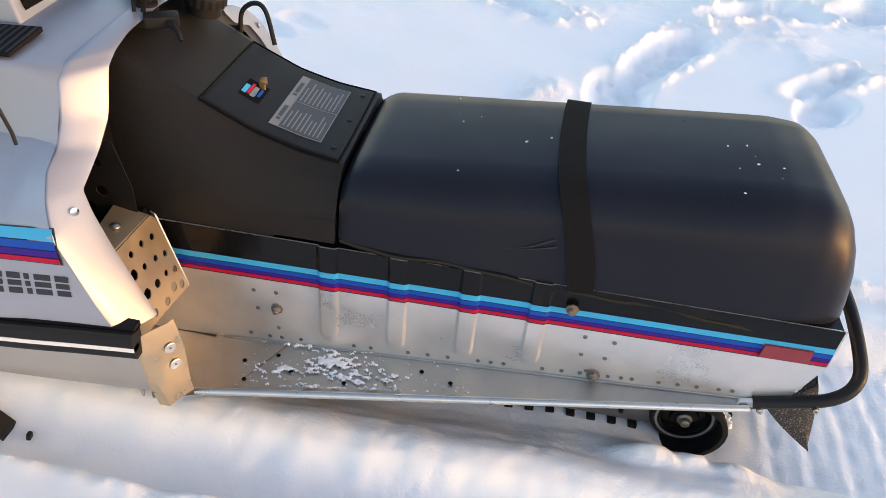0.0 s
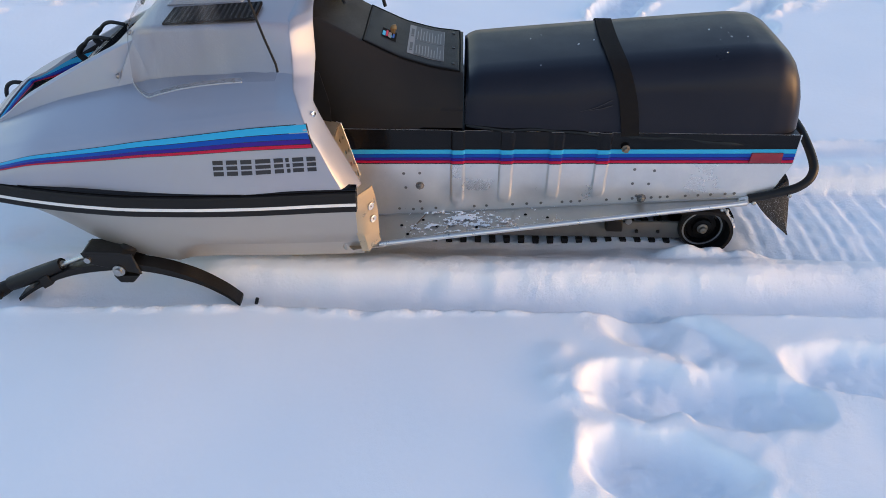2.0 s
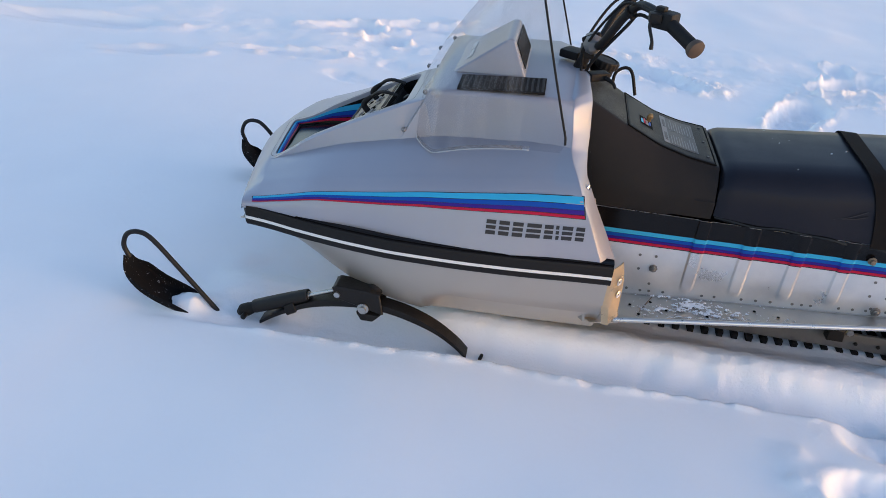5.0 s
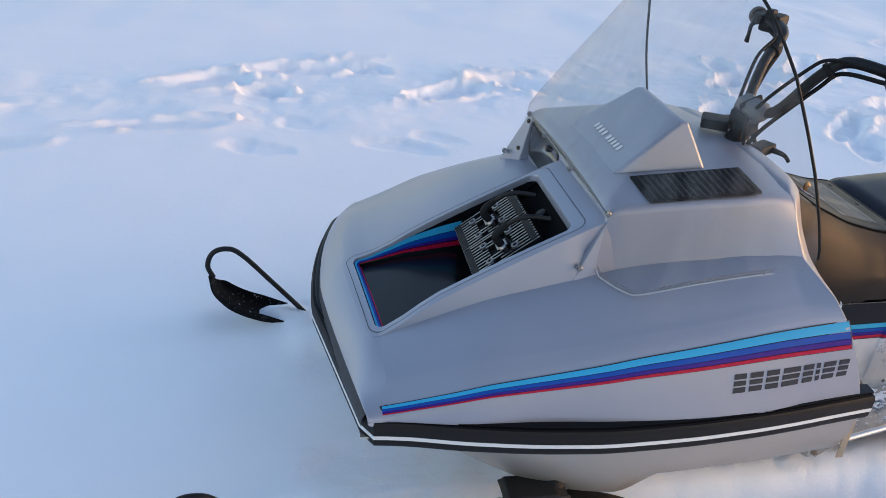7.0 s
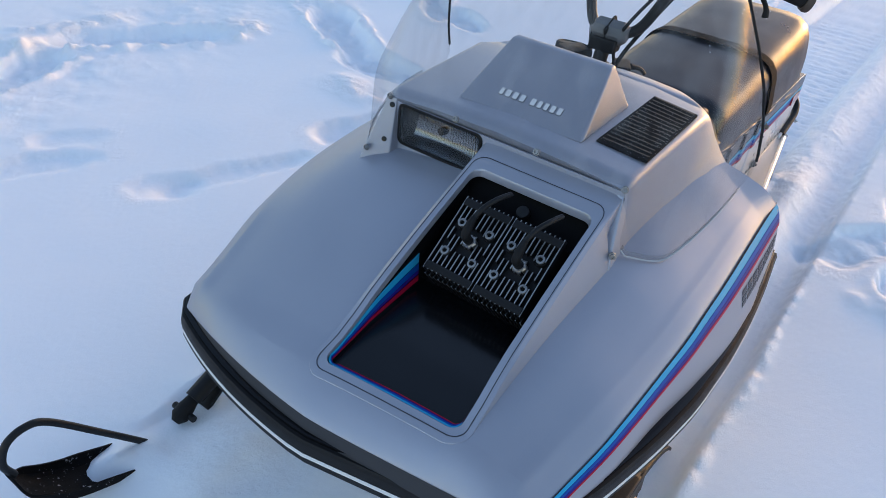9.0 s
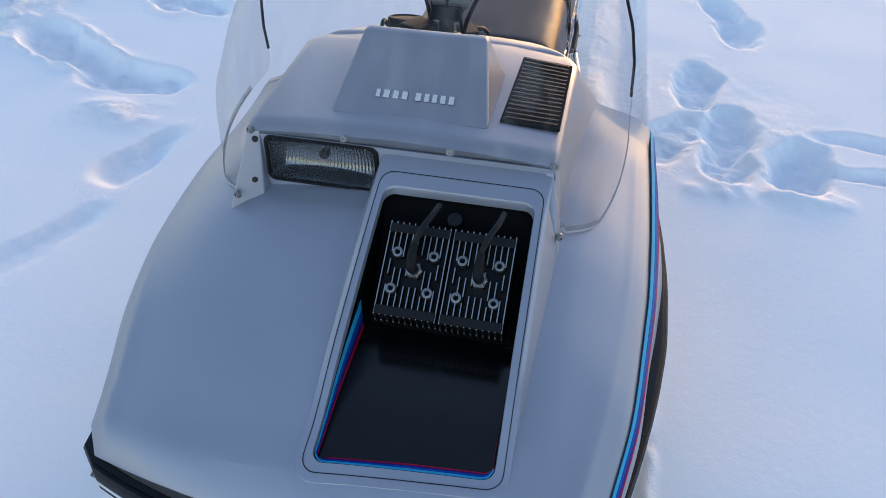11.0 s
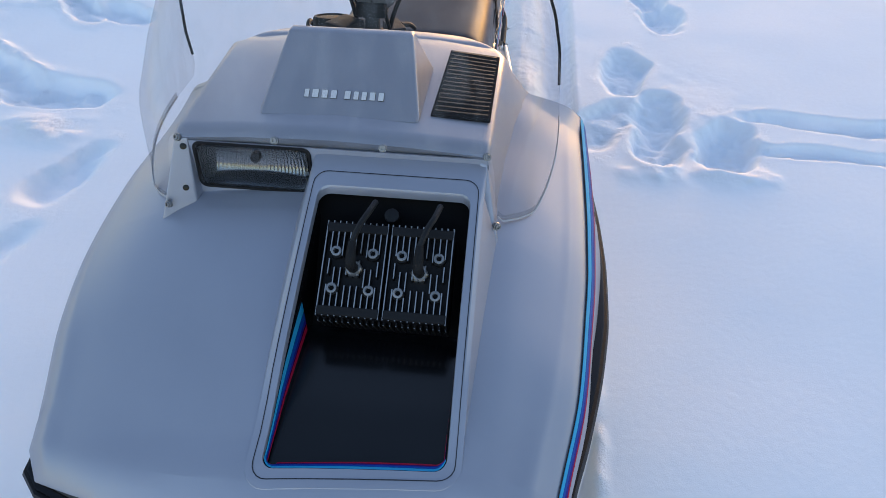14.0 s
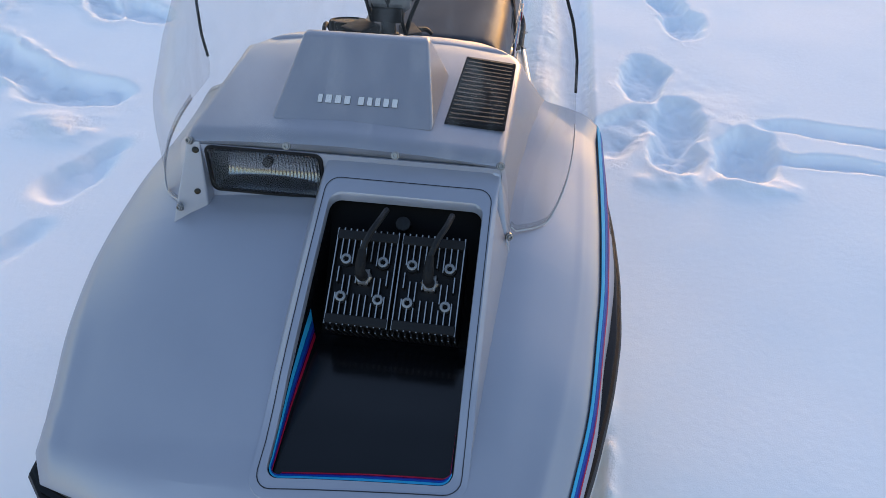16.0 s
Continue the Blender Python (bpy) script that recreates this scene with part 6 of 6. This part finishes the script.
for k in range(15):
    q = k / 14
    row = []
    for s_ in np.linspace(-1, 1, 25):
        wrap = ease(abs(s_), 0.72, 1.0)
        y = math.copysign(min(abs(s_) / 0.80, 1.0) * 0.205, s_)
        x_top = 1.040 - 0.095 * wrap
        x = x_top + (1.090 + 0.004 * math.sin(y * 20) - x_top) * q ** (0.85 + 0.45 * wrap)
        z = (0.250 - 0.042 * wrap) * (1 - q) + q * (0.052 + 0.004 * math.sin(y * 31))
        row.append(V(x, y * (1 - 0.11 * q), z))
    fl_rows.append(row)
part("snow_flap", sheet(fl_rows, 0.004), FLAP, sled, "black rubber snow flap dusted with snow")

# ---------------------------------------------------------------- track and rear suspension
IX, IZ, IR = 0.846, 0.054, 0.082
belt = [(IX + IR * math.cos(a), IZ + IR * math.sin(a)) for a in np.linspace(-math.pi / 2, math.pi / 2, 14)]
belt += [(x, 0.135 + 0.03 * (0.85 - x)) for x in np.linspace(0.78, -0.22, 20)]
belt += [(-0.27 + 0.09 * math.cos(a), 0.10 + 0.09 * math.sin(a)) for a in np.linspace(math.pi / 2, math.pi * 1.35, 8)]
belt += [(x, IZ - IR) for x in np.linspace(-0.12, 0.80, 26)]
bm = bmesh.new()
vs = []
for i, (x, z) in enumerate(belt):
    nxp, nxn = belt[(i + 1) % len(belt)], belt[i - 1]
    d = V(nxp[0] - nxn[0], 0, nxp[1] - nxn[1]).normalized()
    nrm = V(d.z, 0, -d.x)
    vs.append([bm.verts.new(V(x, y, z) + nrm * o) for y, o in ((-0.190, 0.0), (-0.190, -0.010), (0.190, -0.010), (0.190, 0.0))])
for i in range(len(vs)):
    a, b = vs[i], vs[(i + 1) % len(vs)]
    for j in range(4):
        bm.faces.new((a[j], a[(j + 1) % 4], b[(j + 1) % 4], b[j]))
track = part("track", bm, RUBBER, sled, "black rubber drive track", angle=30)
lugm = None
for i in range(19):
    x = -0.05 + i * 0.0445
    o = box(0, 0, 0, 0.019, 0.306, 0.022, 0.003, 2)
    if lugm is None:
        lugm = part("drive_lug", o, RUBBER, track)
        lugm.matrix_basis = Matrix.Translation((x, 0, IZ - IR + 0.021))
    else:
        o.free()
        clone(lugm, "drive_lug", Matrix.Translation((x, 0, IZ - IR + 0.021)), track)
for i in range(9):
    a = -math.pi / 2 + i * math.pi / 8
    clone(lugm, "drive_lug", Matrix.Translation((IX + (IR + 0.002) * math.cos(a), 0, IZ + (IR + 0.002) * math.sin(a))) @ Matrix.Rotation(-a + math.pi / 2, 4, 'Y'), track)
for sgn in (-1, 1):
    ax = aim(V(IX, sgn * 0.146, IZ), (0, sgn, 0))
    wheel = part("idler_wheel", turned([(0.0, -0.012), (0.052, -0.012), (0.055, 0.006), (0.048, 0.008), (0.044, 0.000), (0.030, 0.000), (0.028, 0.008), (0.018, 0.010), (0.0, 0.010)], ax, 36), BLACKGLOSS, sled, "black plastic idler wheel")
    part("tyre", turned([(0.054, -0.013), (0.068, -0.012), (0.070, -0.004), (0.070, 0.006), (0.066, 0.010), (0.054, 0.009), (0.054, -0.013)], ax, 36), RUBBER, wheel, "worn rubber tyre")
    part("wear_ring", turned([(0.0550, 0.0095), (0.0585, 0.0103), (0.0600, 0.0103), (0.0600, 0.006), (0.055, 0.006)], ax, 36), LABELINK, wheel, "pale worn ring")
    part("hub", turned([(0.0, 0.008), (0.016, 0.008), (0.016, 0.013), (0.011, 0.015), (0.010, 0.024), (0.006, 0.026), (0.0, 0.026)], ax, 12), DULLRIVET, wheel, "dull steel axle hub")
    sl_rail = part("slide_rail", solid([(-0.10, sgn * 0.128, 0.004), (0.80, sgn * 0.128, 0.004), (0.80, sgn * 0.140, 0.004), (-0.10, sgn * 0.140, 0.004), (-0.10, sgn * 0.128, 0.056), (0.84, sgn * 0.128, 0.062), (0.84, sgn * 0.140, 0.062), (-0.10, sgn * 0.140, 0.056)], 0.002, 1), DIRTY, sled, "frosted aluminium slide rail")
    part("bracket", solid([(0.555, sgn * 0.138, 0.045), (0.605, sgn * 0.138, 0.045), (0.605, sgn * 0.170, 0.045), (0.555, sgn * 0.170, 0.045), (0.555, sgn * 0.138, 0.088), (0.600, sgn * 0.138, 0.088), (0.600, sgn * 0.170, 0.088), (0.555, sgn * 0.170, 0.088)], 0.003, 1), IRON, sl_rail, "black suspension bracket")
    part("bolt", turned([(0.0, 0), (0.011, 0), (0.010, 0.008), (0.0, 0.009)], aim(V(0.625, sgn * 0.141, 0.068), (0, sgn, 0)), 8), STEEL, sl_rail)
    for x in (0.655, 0.72):
        part("bolt", turned([(0.0, 0), (0.006, 0), (0.005, 0.005), (0.0, 0.006)], aim(V(x, sgn * 0.141, 0.030), (0, sgn, 0)), 8), IRON, sl_rail)
part("axle", tube([V(IX, -0.16, IZ), V(IX, 0.16, IZ)], 0.009, 10, 1), STEEL, sled, "rear axle")
part("suspension_arm", tube([V(0.60, 0.0, 0.05), V(0.35, 0.0, 0.16), V(0.2, 0.0, 0.26)], 0.018, 10), IRON, sled, "black suspension arm")

# ---------------------------------------------------------------- skis
def build_ski(sgn):
    cy = sgn * 0.435
    path = smooth_path([(-1.512, 0, 0.128), (-1.500, 0, 0.085), (-1.455, 0, 0.032), (-1.38, 0, -0.008), (-1.28, 0, -0.030), (-1.0, 0, -0.060), (-0.60, 0, -0.064), (-0.425, 0, -0.060)], 6)
    grid = []
    for i, p in enumerate(path):
        k = i / (len(path) - 1)
        hw = 0.051 * (0.22 + 0.78 * math.sin(min(1.0, k / 0.30) * math.pi / 2)) * (1.0 if k < 0.9 else 1 - 1.2 * (k - 0.9))
        lipz = 0.006 + 0.026 * float(ease(p.x, -1.508, -1.465)) * (1 - float(ease(p.x, -1.38, -1.25)))
        grid.append([V(p.x, cy + y, p.z + dz + 0.009) for y, dz in ((-hw, lipz), (-hw * 0.97, lipz * 0.3), (-hw * 0.80, 0.0), (-hw * 0.3, 0.0), (0, 0.0), (hw * 0.3, 0.0), (hw * 0.80, 0.0), (hw * 0.97, lipz * 0.3), (hw, lipz))])
    ski = part("ski", sheet(grid, 0.004), SKI, sled, "black steel ski with upturned tip, half sunk in snow", angle=40)
    part("tip_loop", tube([V(-1.500, cy, 0.132), V(-1.512, cy, 0.170), V(-1.496, cy, 0.210), V(-1.460, cy, 0.223), V(-1.420, cy, 0.204), V(-1.34, cy, 0.108), V(-1.238, cy, -0.020), V(-1.205, cy, -0.062)], 0.0072, 10), IRON, ski, "bent rod tip loop")
    # leaf spring
    rows_ = []
    for p in smooth_path([(-1.105, 0, -0.011), (-1.03, 0, 0.041), (-0.93, 0, 0.089), (-0.80, 0, 0.111), (-0.70, 0, 0.102), (-0.60, 0, 0.067), (-0.53, 0, 0.021), (-0.492, 0, -0.017)], 5):
        th_ = 0.0105 - 0.005 * float(ease(abs(p.x + 0.79), 0.10, 0.30))
        rows_.append([V(p.x, cy + y, p.z + z) for y, z in ((-0.022, -th_), (0.022, -th_), (0.022, th_), (-0.022, th_))])
    part("leaf_spring", loft(rows_), IRON, ski, "black leaf spring")
    part("spring_end", solid([(-0.462, cy - 0.006, -0.046), (-0.452, cy - 0.006, -0.048), (-0.452, cy + 0.006, -0.048), (-0.462, cy + 0.006, -0.046), (-0.452, cy - 0.006, -0.010), (-0.443, cy - 0.006, -0.012), (-0.443, cy + 0.006, -0.012), (-0.452, cy + 0.006, -0.010)], 0.002, 1), IRON, ski)
    part("shock_body", tube([V(-1.124, cy, 0.028), V(-0.960, cy, 0.099)], [0.020, 0.021, 0.021, 0.019], 14, 4), IRON, ski, "black shock absorber")
    part("shock_eye", tube([V(-1.176, cy, -0.004), V(-1.162, cy, 0.004), V(-1.142, cy, 0.016), V(-1.118, cy, 0.030)], [0.010, 0.021, 0.019, 0.013], 12, 3), RUBBER, ski, "black rubber shock boot")
    part("shock_pin", tube([V(-1.150, cy - 0.034, 0.006), V(-1.150, cy + 0.034, 0.006)], 0.008, 10, 2), IRON, ski, "black shock pin")
    part("shock_rod", tube([V(-0.962, cy, 0.098), V(-0.880, cy, 0.134)], 0.0065, 10, 2), STEEL, ski, "bare steel shock rod")
    part("shock_collar", turned([(0.0, 0), (0.012, 0), (0.012, 0.010), (0.0, 0.010)], aim(V(-0.966, cy, 0.096), (0.93, 0, 0.37)), 12), STEEL, ski)
    for off in (-0.030, 0.024):
        part("saddle_plate", solid([(-0.872, cy + off, 0.125), (-0.735, cy + off, 0.091), (-0.735, cy + off + 0.007, 0.091), (-0.872, cy + off + 0.007, 0.125),
                                    (-0.885, cy + off, 0.161), (-0.748, cy + off, 0.159), (-0.748, cy + off + 0.007, 0.159), (-0.885, cy + off + 0.007, 0.161)], 0.003, 1), IRON, ski)
    part("saddle_top", solid([(-0.885, cy - 0.030, 0.155), (-0.745, cy - 0.030, 0.147), (-0.745, cy + 0.031, 0.147), (-0.885, cy + 0.031, 0.155), (-0.872, cy - 0.028, 0.169), (-0.775, cy - 0.028, 0.165), (-0.775, cy + 0.029, 0.165), (-0.872, cy + 0.029, 0.169)], 0.003, 1), IRON, ski)
    part("saddle_lug", solid([(-0.800, cy - 0.031, 0.063), (-0.765, cy - 0.031, 0.063), (-0.765, cy + 0.031, 0.063), (-0.800, cy + 0.031, 0.063), (-0.815, cy - 0.031, 0.089), (-0.742, cy - 0.031, 0.089), (-0.742, cy + 0.031, 0.089), (-0.815, cy + 0.031, 0.089)], 0.006, 2), IRON, ski)
    for s2 in (-1, 1):
        part("pivot_bolt", turned([(0.0, 0), (0.017, 0), (0.017, 0.003), (0.011, 0.004), (0.011, 0.012), (0.006, 0.013), (0.0, 0.013)], aim(V(-0.793, cy + s2 * 0.031, 0.107), (0, s2, 0)), 10), STEEL, ski, "steel pivot bolt")
        part("shock_bolt", turned([(0.0, 0), (0.009, 0), (0.009, 0.006), (0.0, 0.007)], aim(V(-0.868, cy + s2 * 0.030, 0.141), (0, s2, 0)), 8), STEEL, ski)
    part("steering_leg", tube([V(-0.775, cy * 0.98, 0.149), V(-0.760, cy * 0.93, 0.219), V(-0.745, cy * 0.86, 0.319)], 0.015, 14), IRON, ski, "black steering leg")
    part("spindle_boss", turned([(0.0, 0), (0.024, 0), (0.025, 0.010), (0.018, 0.018), (0.0, 0.018)], aim(V(-0.772, cy * 0.975, 0.147), (0.1, -sgn * 0.25, 1)), 16), IRON, ski)
    part("spring_clip", solid([(-1.02, cy - 0.025, 0.031), (-0.99, cy - 0.025, 0.049), (-0.99, cy + 0.025, 0.049), (-1.02, cy + 0.025, 0.031), (-1.03, cy - 0.025, 0.061), (-1.00, cy - 0.025, 0.079), (-1.00, cy + 0.025, 0.079), (-1.03, cy + 0.025, 0.061)], 0.002, 1), IRON, ski)
    return ski


for sgn in (-1, 1):
    build_ski(sgn)

# ---------------------------------------------------------------- handlebar
left_bar = [V(-0.060, -0.328, 0.894), V(-0.118, -0.240, 0.924), V(-0.156, -0.172, 0.936), V(-0.184, -0.120, 0.930), V(-0.214, -0.094, 0.890), V(-0.254, -0.056, 0.806)]
right_bar = [V(-0.098, 0.335, 0.915), V(-0.118, 0.245, 0.922), V(-0.134, 0.180, 0.926), V(-0.158, 0.130, 0.914), V(-0.212, 0.092, 0.868), V(-0.250, 0.052, 0.796)]
bars = part("handlebar", tube(left_bar + [V(-0.268, 0.0, 0.790)] + right_bar[::-1], 0.0115, 12), IRON, sled, "black tubular handlebar")
part("steering_post", tube([V(-0.315, 0.0, 0.66), V(-0.290, 0.0, 0.75), V(-0.272, 0.0, 0.795)], 0.016, 12, 3), IRON, bars)
part("clamp", box(-0.274, -0.002, 0.792, 0.050, 0.084, 0.046, 0.013, 1, Matrix.Rotation(radians(-25), 4, 'Y')), CLAMPGREY, bars, "grey padded clamp block")
part("clamp_strap", box(-0.274, -0.002, 0.792, 0.053, 0.009, 0.049, 0.004, 1, Matrix.Rotation(radians(-25), 4, 'Y')), BLACKMATT, bars, "black strap over the clamp")
part("clamp_base", box(-0.285, 0.0, 0.768, 0.040, 0.060, 0.030, 0.006, 2), BLACKMATT, bars)
for sgn, path_ in ((-1, left_bar), (1, right_bar)):
    e, a = path_[0], path_[1].lerp(path_[0], 0.10)
    d = (e - a).normalized()
    grip = part("grip", tube([a, a.lerp(e, 0.5), e], [0.0165, 0.0160, 0.0165], 14), RUBBER, bars, "black rubber grip")
    part("grip_flange", turned([(0.0, -0.010), (0.0200, -0.010), (0.0225, -0.002), (0.0215, 0.005), (0.012, 0.008), (0.0, 0.007)], aim(e, d), 18), TAN, grip, "worn brown grip end")
    b_ = path_[1].lerp(path_[2], 0.25)
    side = part("switch_block", box(b_.x, b_.y, b_.z, 0.058, 0.050, 0.042, 0.010, 2, Matrix.Rotation(radians(sgn * 33), 4, 'Z')), BLACKMATT, bars, "black lever and switch block")
    part("switch_knob", box(b_.x - 0.012, b_.y, b_.z + 0.024, 0.024, 0.020, 0.014, 0.004, 2, Matrix.Rotation(radians(sgn * 33), 4, 'Z')), BLACKMATT, side)
    part("lever_pivot", box(b_.x - 0.026, b_.y + sgn * 0.012, b_.z + 0.006, 0.030, 0.034, 0.024, 0.006, 2), BLACKMATT, side)
    part("lever", tube([b_ + V(-0.030, sgn * 0.012, 0.004), b_ + V(-0.036, sgn * 0.030, -0.012), b_ + V(-0.026, sgn * 0.048, -0.040), b_ + V(-0.024, sgn * 0.052, -0.060)], [0.0075, 0.006, 0.0055, 0.0075], 8, 6, 0.7), IRON, side, "short bent lever")
    part("cable", tube([b_ + V(-0.02, -sgn * 0.012, -0.010), path_[3] + V(0.004, 0, -0.022), path_[4] + V(0.012, 0, -0.020), V(-0.262, sgn * 0.045, 0.765), V(-0.285, sgn * 0.03, 0.712)], 0.0046, 8), RUBBER, bars, "black control cable")
    part("cable", tube([b_ + V(-0.03, -sgn * 0.012, 0.010), path_[3] + V(-0.020, -sgn * 0.004, 0.004), path_[4] + V(-0.026, -sgn * 0.006, 0.012), V(-0.292, sgn * 0.03, 0.79), V(-0.295, sgn * 0.04, 0.712)], 0.0038, 8), RUBBER, bars, "black control cable")
    part("cable_tie", tube([path_[3].lerp(path_[4], 0.45), path_[3].lerp(path_[4], 0.60)], 0.0185, 12, 2), RUBBER, bars, "black cable wrap")
part("choke_block", box(-0.246, -0.036, 0.712, 0.060, 0.034, 0.022, 0.004, 2, Matrix.Rotation(radians(28), 4, 'Z')), BLACKMATT, sled, "black switch block on the console")
part("choke_lever", tube([V(-0.225, -0.046, 0.712), V(-0.205, -0.062, 0.706), V(-0.196, -0.072, 0.694)], [0.007, 0.005, 0.004], 8), BLACKMATT, sled, "small black choke lever")
part("throttle_block", box(-0.322, 0.050, 0.742, 0.060, 0.056, 0.024, 0.006, 2, Matrix.Rotation(radians(-30), 4, 'Z')), BLACKMATT, sled, "black cable junction block")
part("cable_boot", turned([(0.0, 0), (0.032, 0), (0.026, 0.012), (0.022, 0.040), (0.0, 0.042)], aim(V(-0.300, 0.0, 0.690), (0.2, 0, 1)), 16), RUBBER, sled, "rubber steering boot")

# ---------------------------------------------------------------- loose snow
ICO = bmesh.new()
bmesh.ops.create_icosphere(ICO, subdivisions=1, radius=1.0)
ICO.verts.ensure_lookup_table()
ICO_V = np.array([v.co[:] for v in ICO.verts])
ICO_F = np.array([[v.index for v in f.verts] for f in ICO.faces])
ICO.free()


def grains(name, spots, size, label):
    """Loose knobby grains of snow as one object."""
    n = len(spots)
    knob = 1 + 0.5 * (rng.random((n, len(ICO_V), 1)) - 0.5)
    squash = rng.uniform(0.6, 1.3, (n, 1, 3))
    vs_ = ICO_V[None] * knob * squash * np.asarray(size)[:, None, None] + np.asarray(spots)[:, None, :]
    fs_ = ICO_F[None] + (np.arange(n) * len(ICO_V))[:, None, None]
    me = bpy.data.meshes.new(name)
    me.from_pydata(vs_.reshape(-1, 3).tolist(), [], fs_.reshape(-1, 3).tolist())
    me.polygons.foreach_set("use_smooth", [True] * len(me.polygons))
    me.materials.append(SNOW)
    return tagged(new(name, me), label, "snow", kind="stuff")


# grains on the seat: a scatter on its front half and a few near the rear corner
spots = [(0.28 + 0.09 * rng.normal(), -0.02 + 0.07 * rng.normal()) for _ in range(9)] + [(0.83 + 0.04 * rng.normal(), -0.06 + 0.05 * rng.normal()) for _ in range(9)]
spots = [(min(max(x, 0.15), 0.90), min(max(y, -0.145), 0.145)) for x, y in spots]
grains("seat_snow", [(x, y, seat_top(x) - 0.003 * (abs(y) / 0.105) ** 2) for x, y in spots], rng.uniform(0.0010, 0.0024, len(spots)), "a few white snow grains on the black seat")
# snow packed on the rear wheels' tyres
ring = []
for sgn in (-1, 1):
    for _ in range(150):
        a = rng.uniform(-1.5, 1.15)
        r_ = IR - 0.004 + 0.010 * rng.random()
        ring.append((IX + r_ * math.cos(a), sgn * (0.150 + 0.020 * rng.random()), IZ + r_ * math.sin(a)))
grains("wheel_snow", ring, 0.0025 + 0.006 * rng.random(len(ring)) ** 2, "white snow packed round the idler wheel and track")

def powder(x, y):
    """Thickness of the dry snow smeared over the running board."""
    v = -y
    k = (v - TY) / (0.370 - 0.145 * (x + 0.1) - TY)
    patch = 0.0
    for cx, ck, sx, sk, a in ((0.125, 0.30, 0.050, 0.20, 1.0), (0.17, 0.62, 0.11, 0.22, 0.62), (0.03, 0.55, 0.035, 0.14, 0.75), (0.20, 0.95, 0.15, 0.07, 0.80), (0.24, 0.55, 0.03, 0.2, 0.55), (0.06, 0.06, 0.12, 0.05, 0.5)):
        patch = np.maximum(patch, a * np.exp(-((x - cx) / sx) ** 2 - ((k - ck) / sk) ** 2))
    return patch, k


px_, py_ = np.meshgrid(np.arange(-0.05, 0.40, 0.0015), -np.arange(TY + 0.002, 0.385, 0.0015), indexing="ij")
pp, pk = powder(px_, py_)
grain = 0.30 * fbm(px_, py_, 0.05, 201, 3) + 1.25 * fbm(px_ * 0.6, py_, 0.0055, 203, 3)
cover = pp * 0.85 + grain - 0.50
cover[(pk < 0.0) | (pk > 1.0)] = -1
outk = np.clip(pk, 0, 1)
base_z = np.array([[tun_lo(float(v)) for v in px_[:, 0]]]).T + 0.0055
edge_ = np.array([[outz(float(v)) for v in px_[:, 0]]]).T
pz = base_z + (edge_ - base_z - 0.002) * outk - 0.004 * np.sin(outk * math.pi) + np.clip(cover, 0, 0.3) * 0.011 + 0.0022 * np.clip(fbm(px_, py_, 0.006, 207, 2), 0, 1)
pz += np.where(pk > 0.93, 0.006 * ease(pk, 0.93, 1.0), 0)
bm = bmesh.new()
made = {}
ok = (cover > 0).astype(int)


def corner_vert(i, j):
    if (i, j) not in made:
        made[(i, j)] = bm.verts.new((px_[i, j], py_[i, j], pz[i, j] if ok[i, j] else pz[i, j] - 0.002))
    return made[(i, j)]


for i in range(px_.shape[0] - 1):
    for j in range(px_.shape[1] - 1):
        if ok[i, j] + ok[i + 1, j] + ok[i + 1, j + 1] + ok[i, j + 1] >= 3:
            bm.faces.new((corner_vert(i, j), corner_vert(i + 1, j), corner_vert(i + 1, j + 1), corner_vert(i, j + 1)))
dust = part("board_snow", bm, SNOW, None, angle=80)
tagged(dust, "crumbs of white snow on the running board", "snow", kind="stuff")
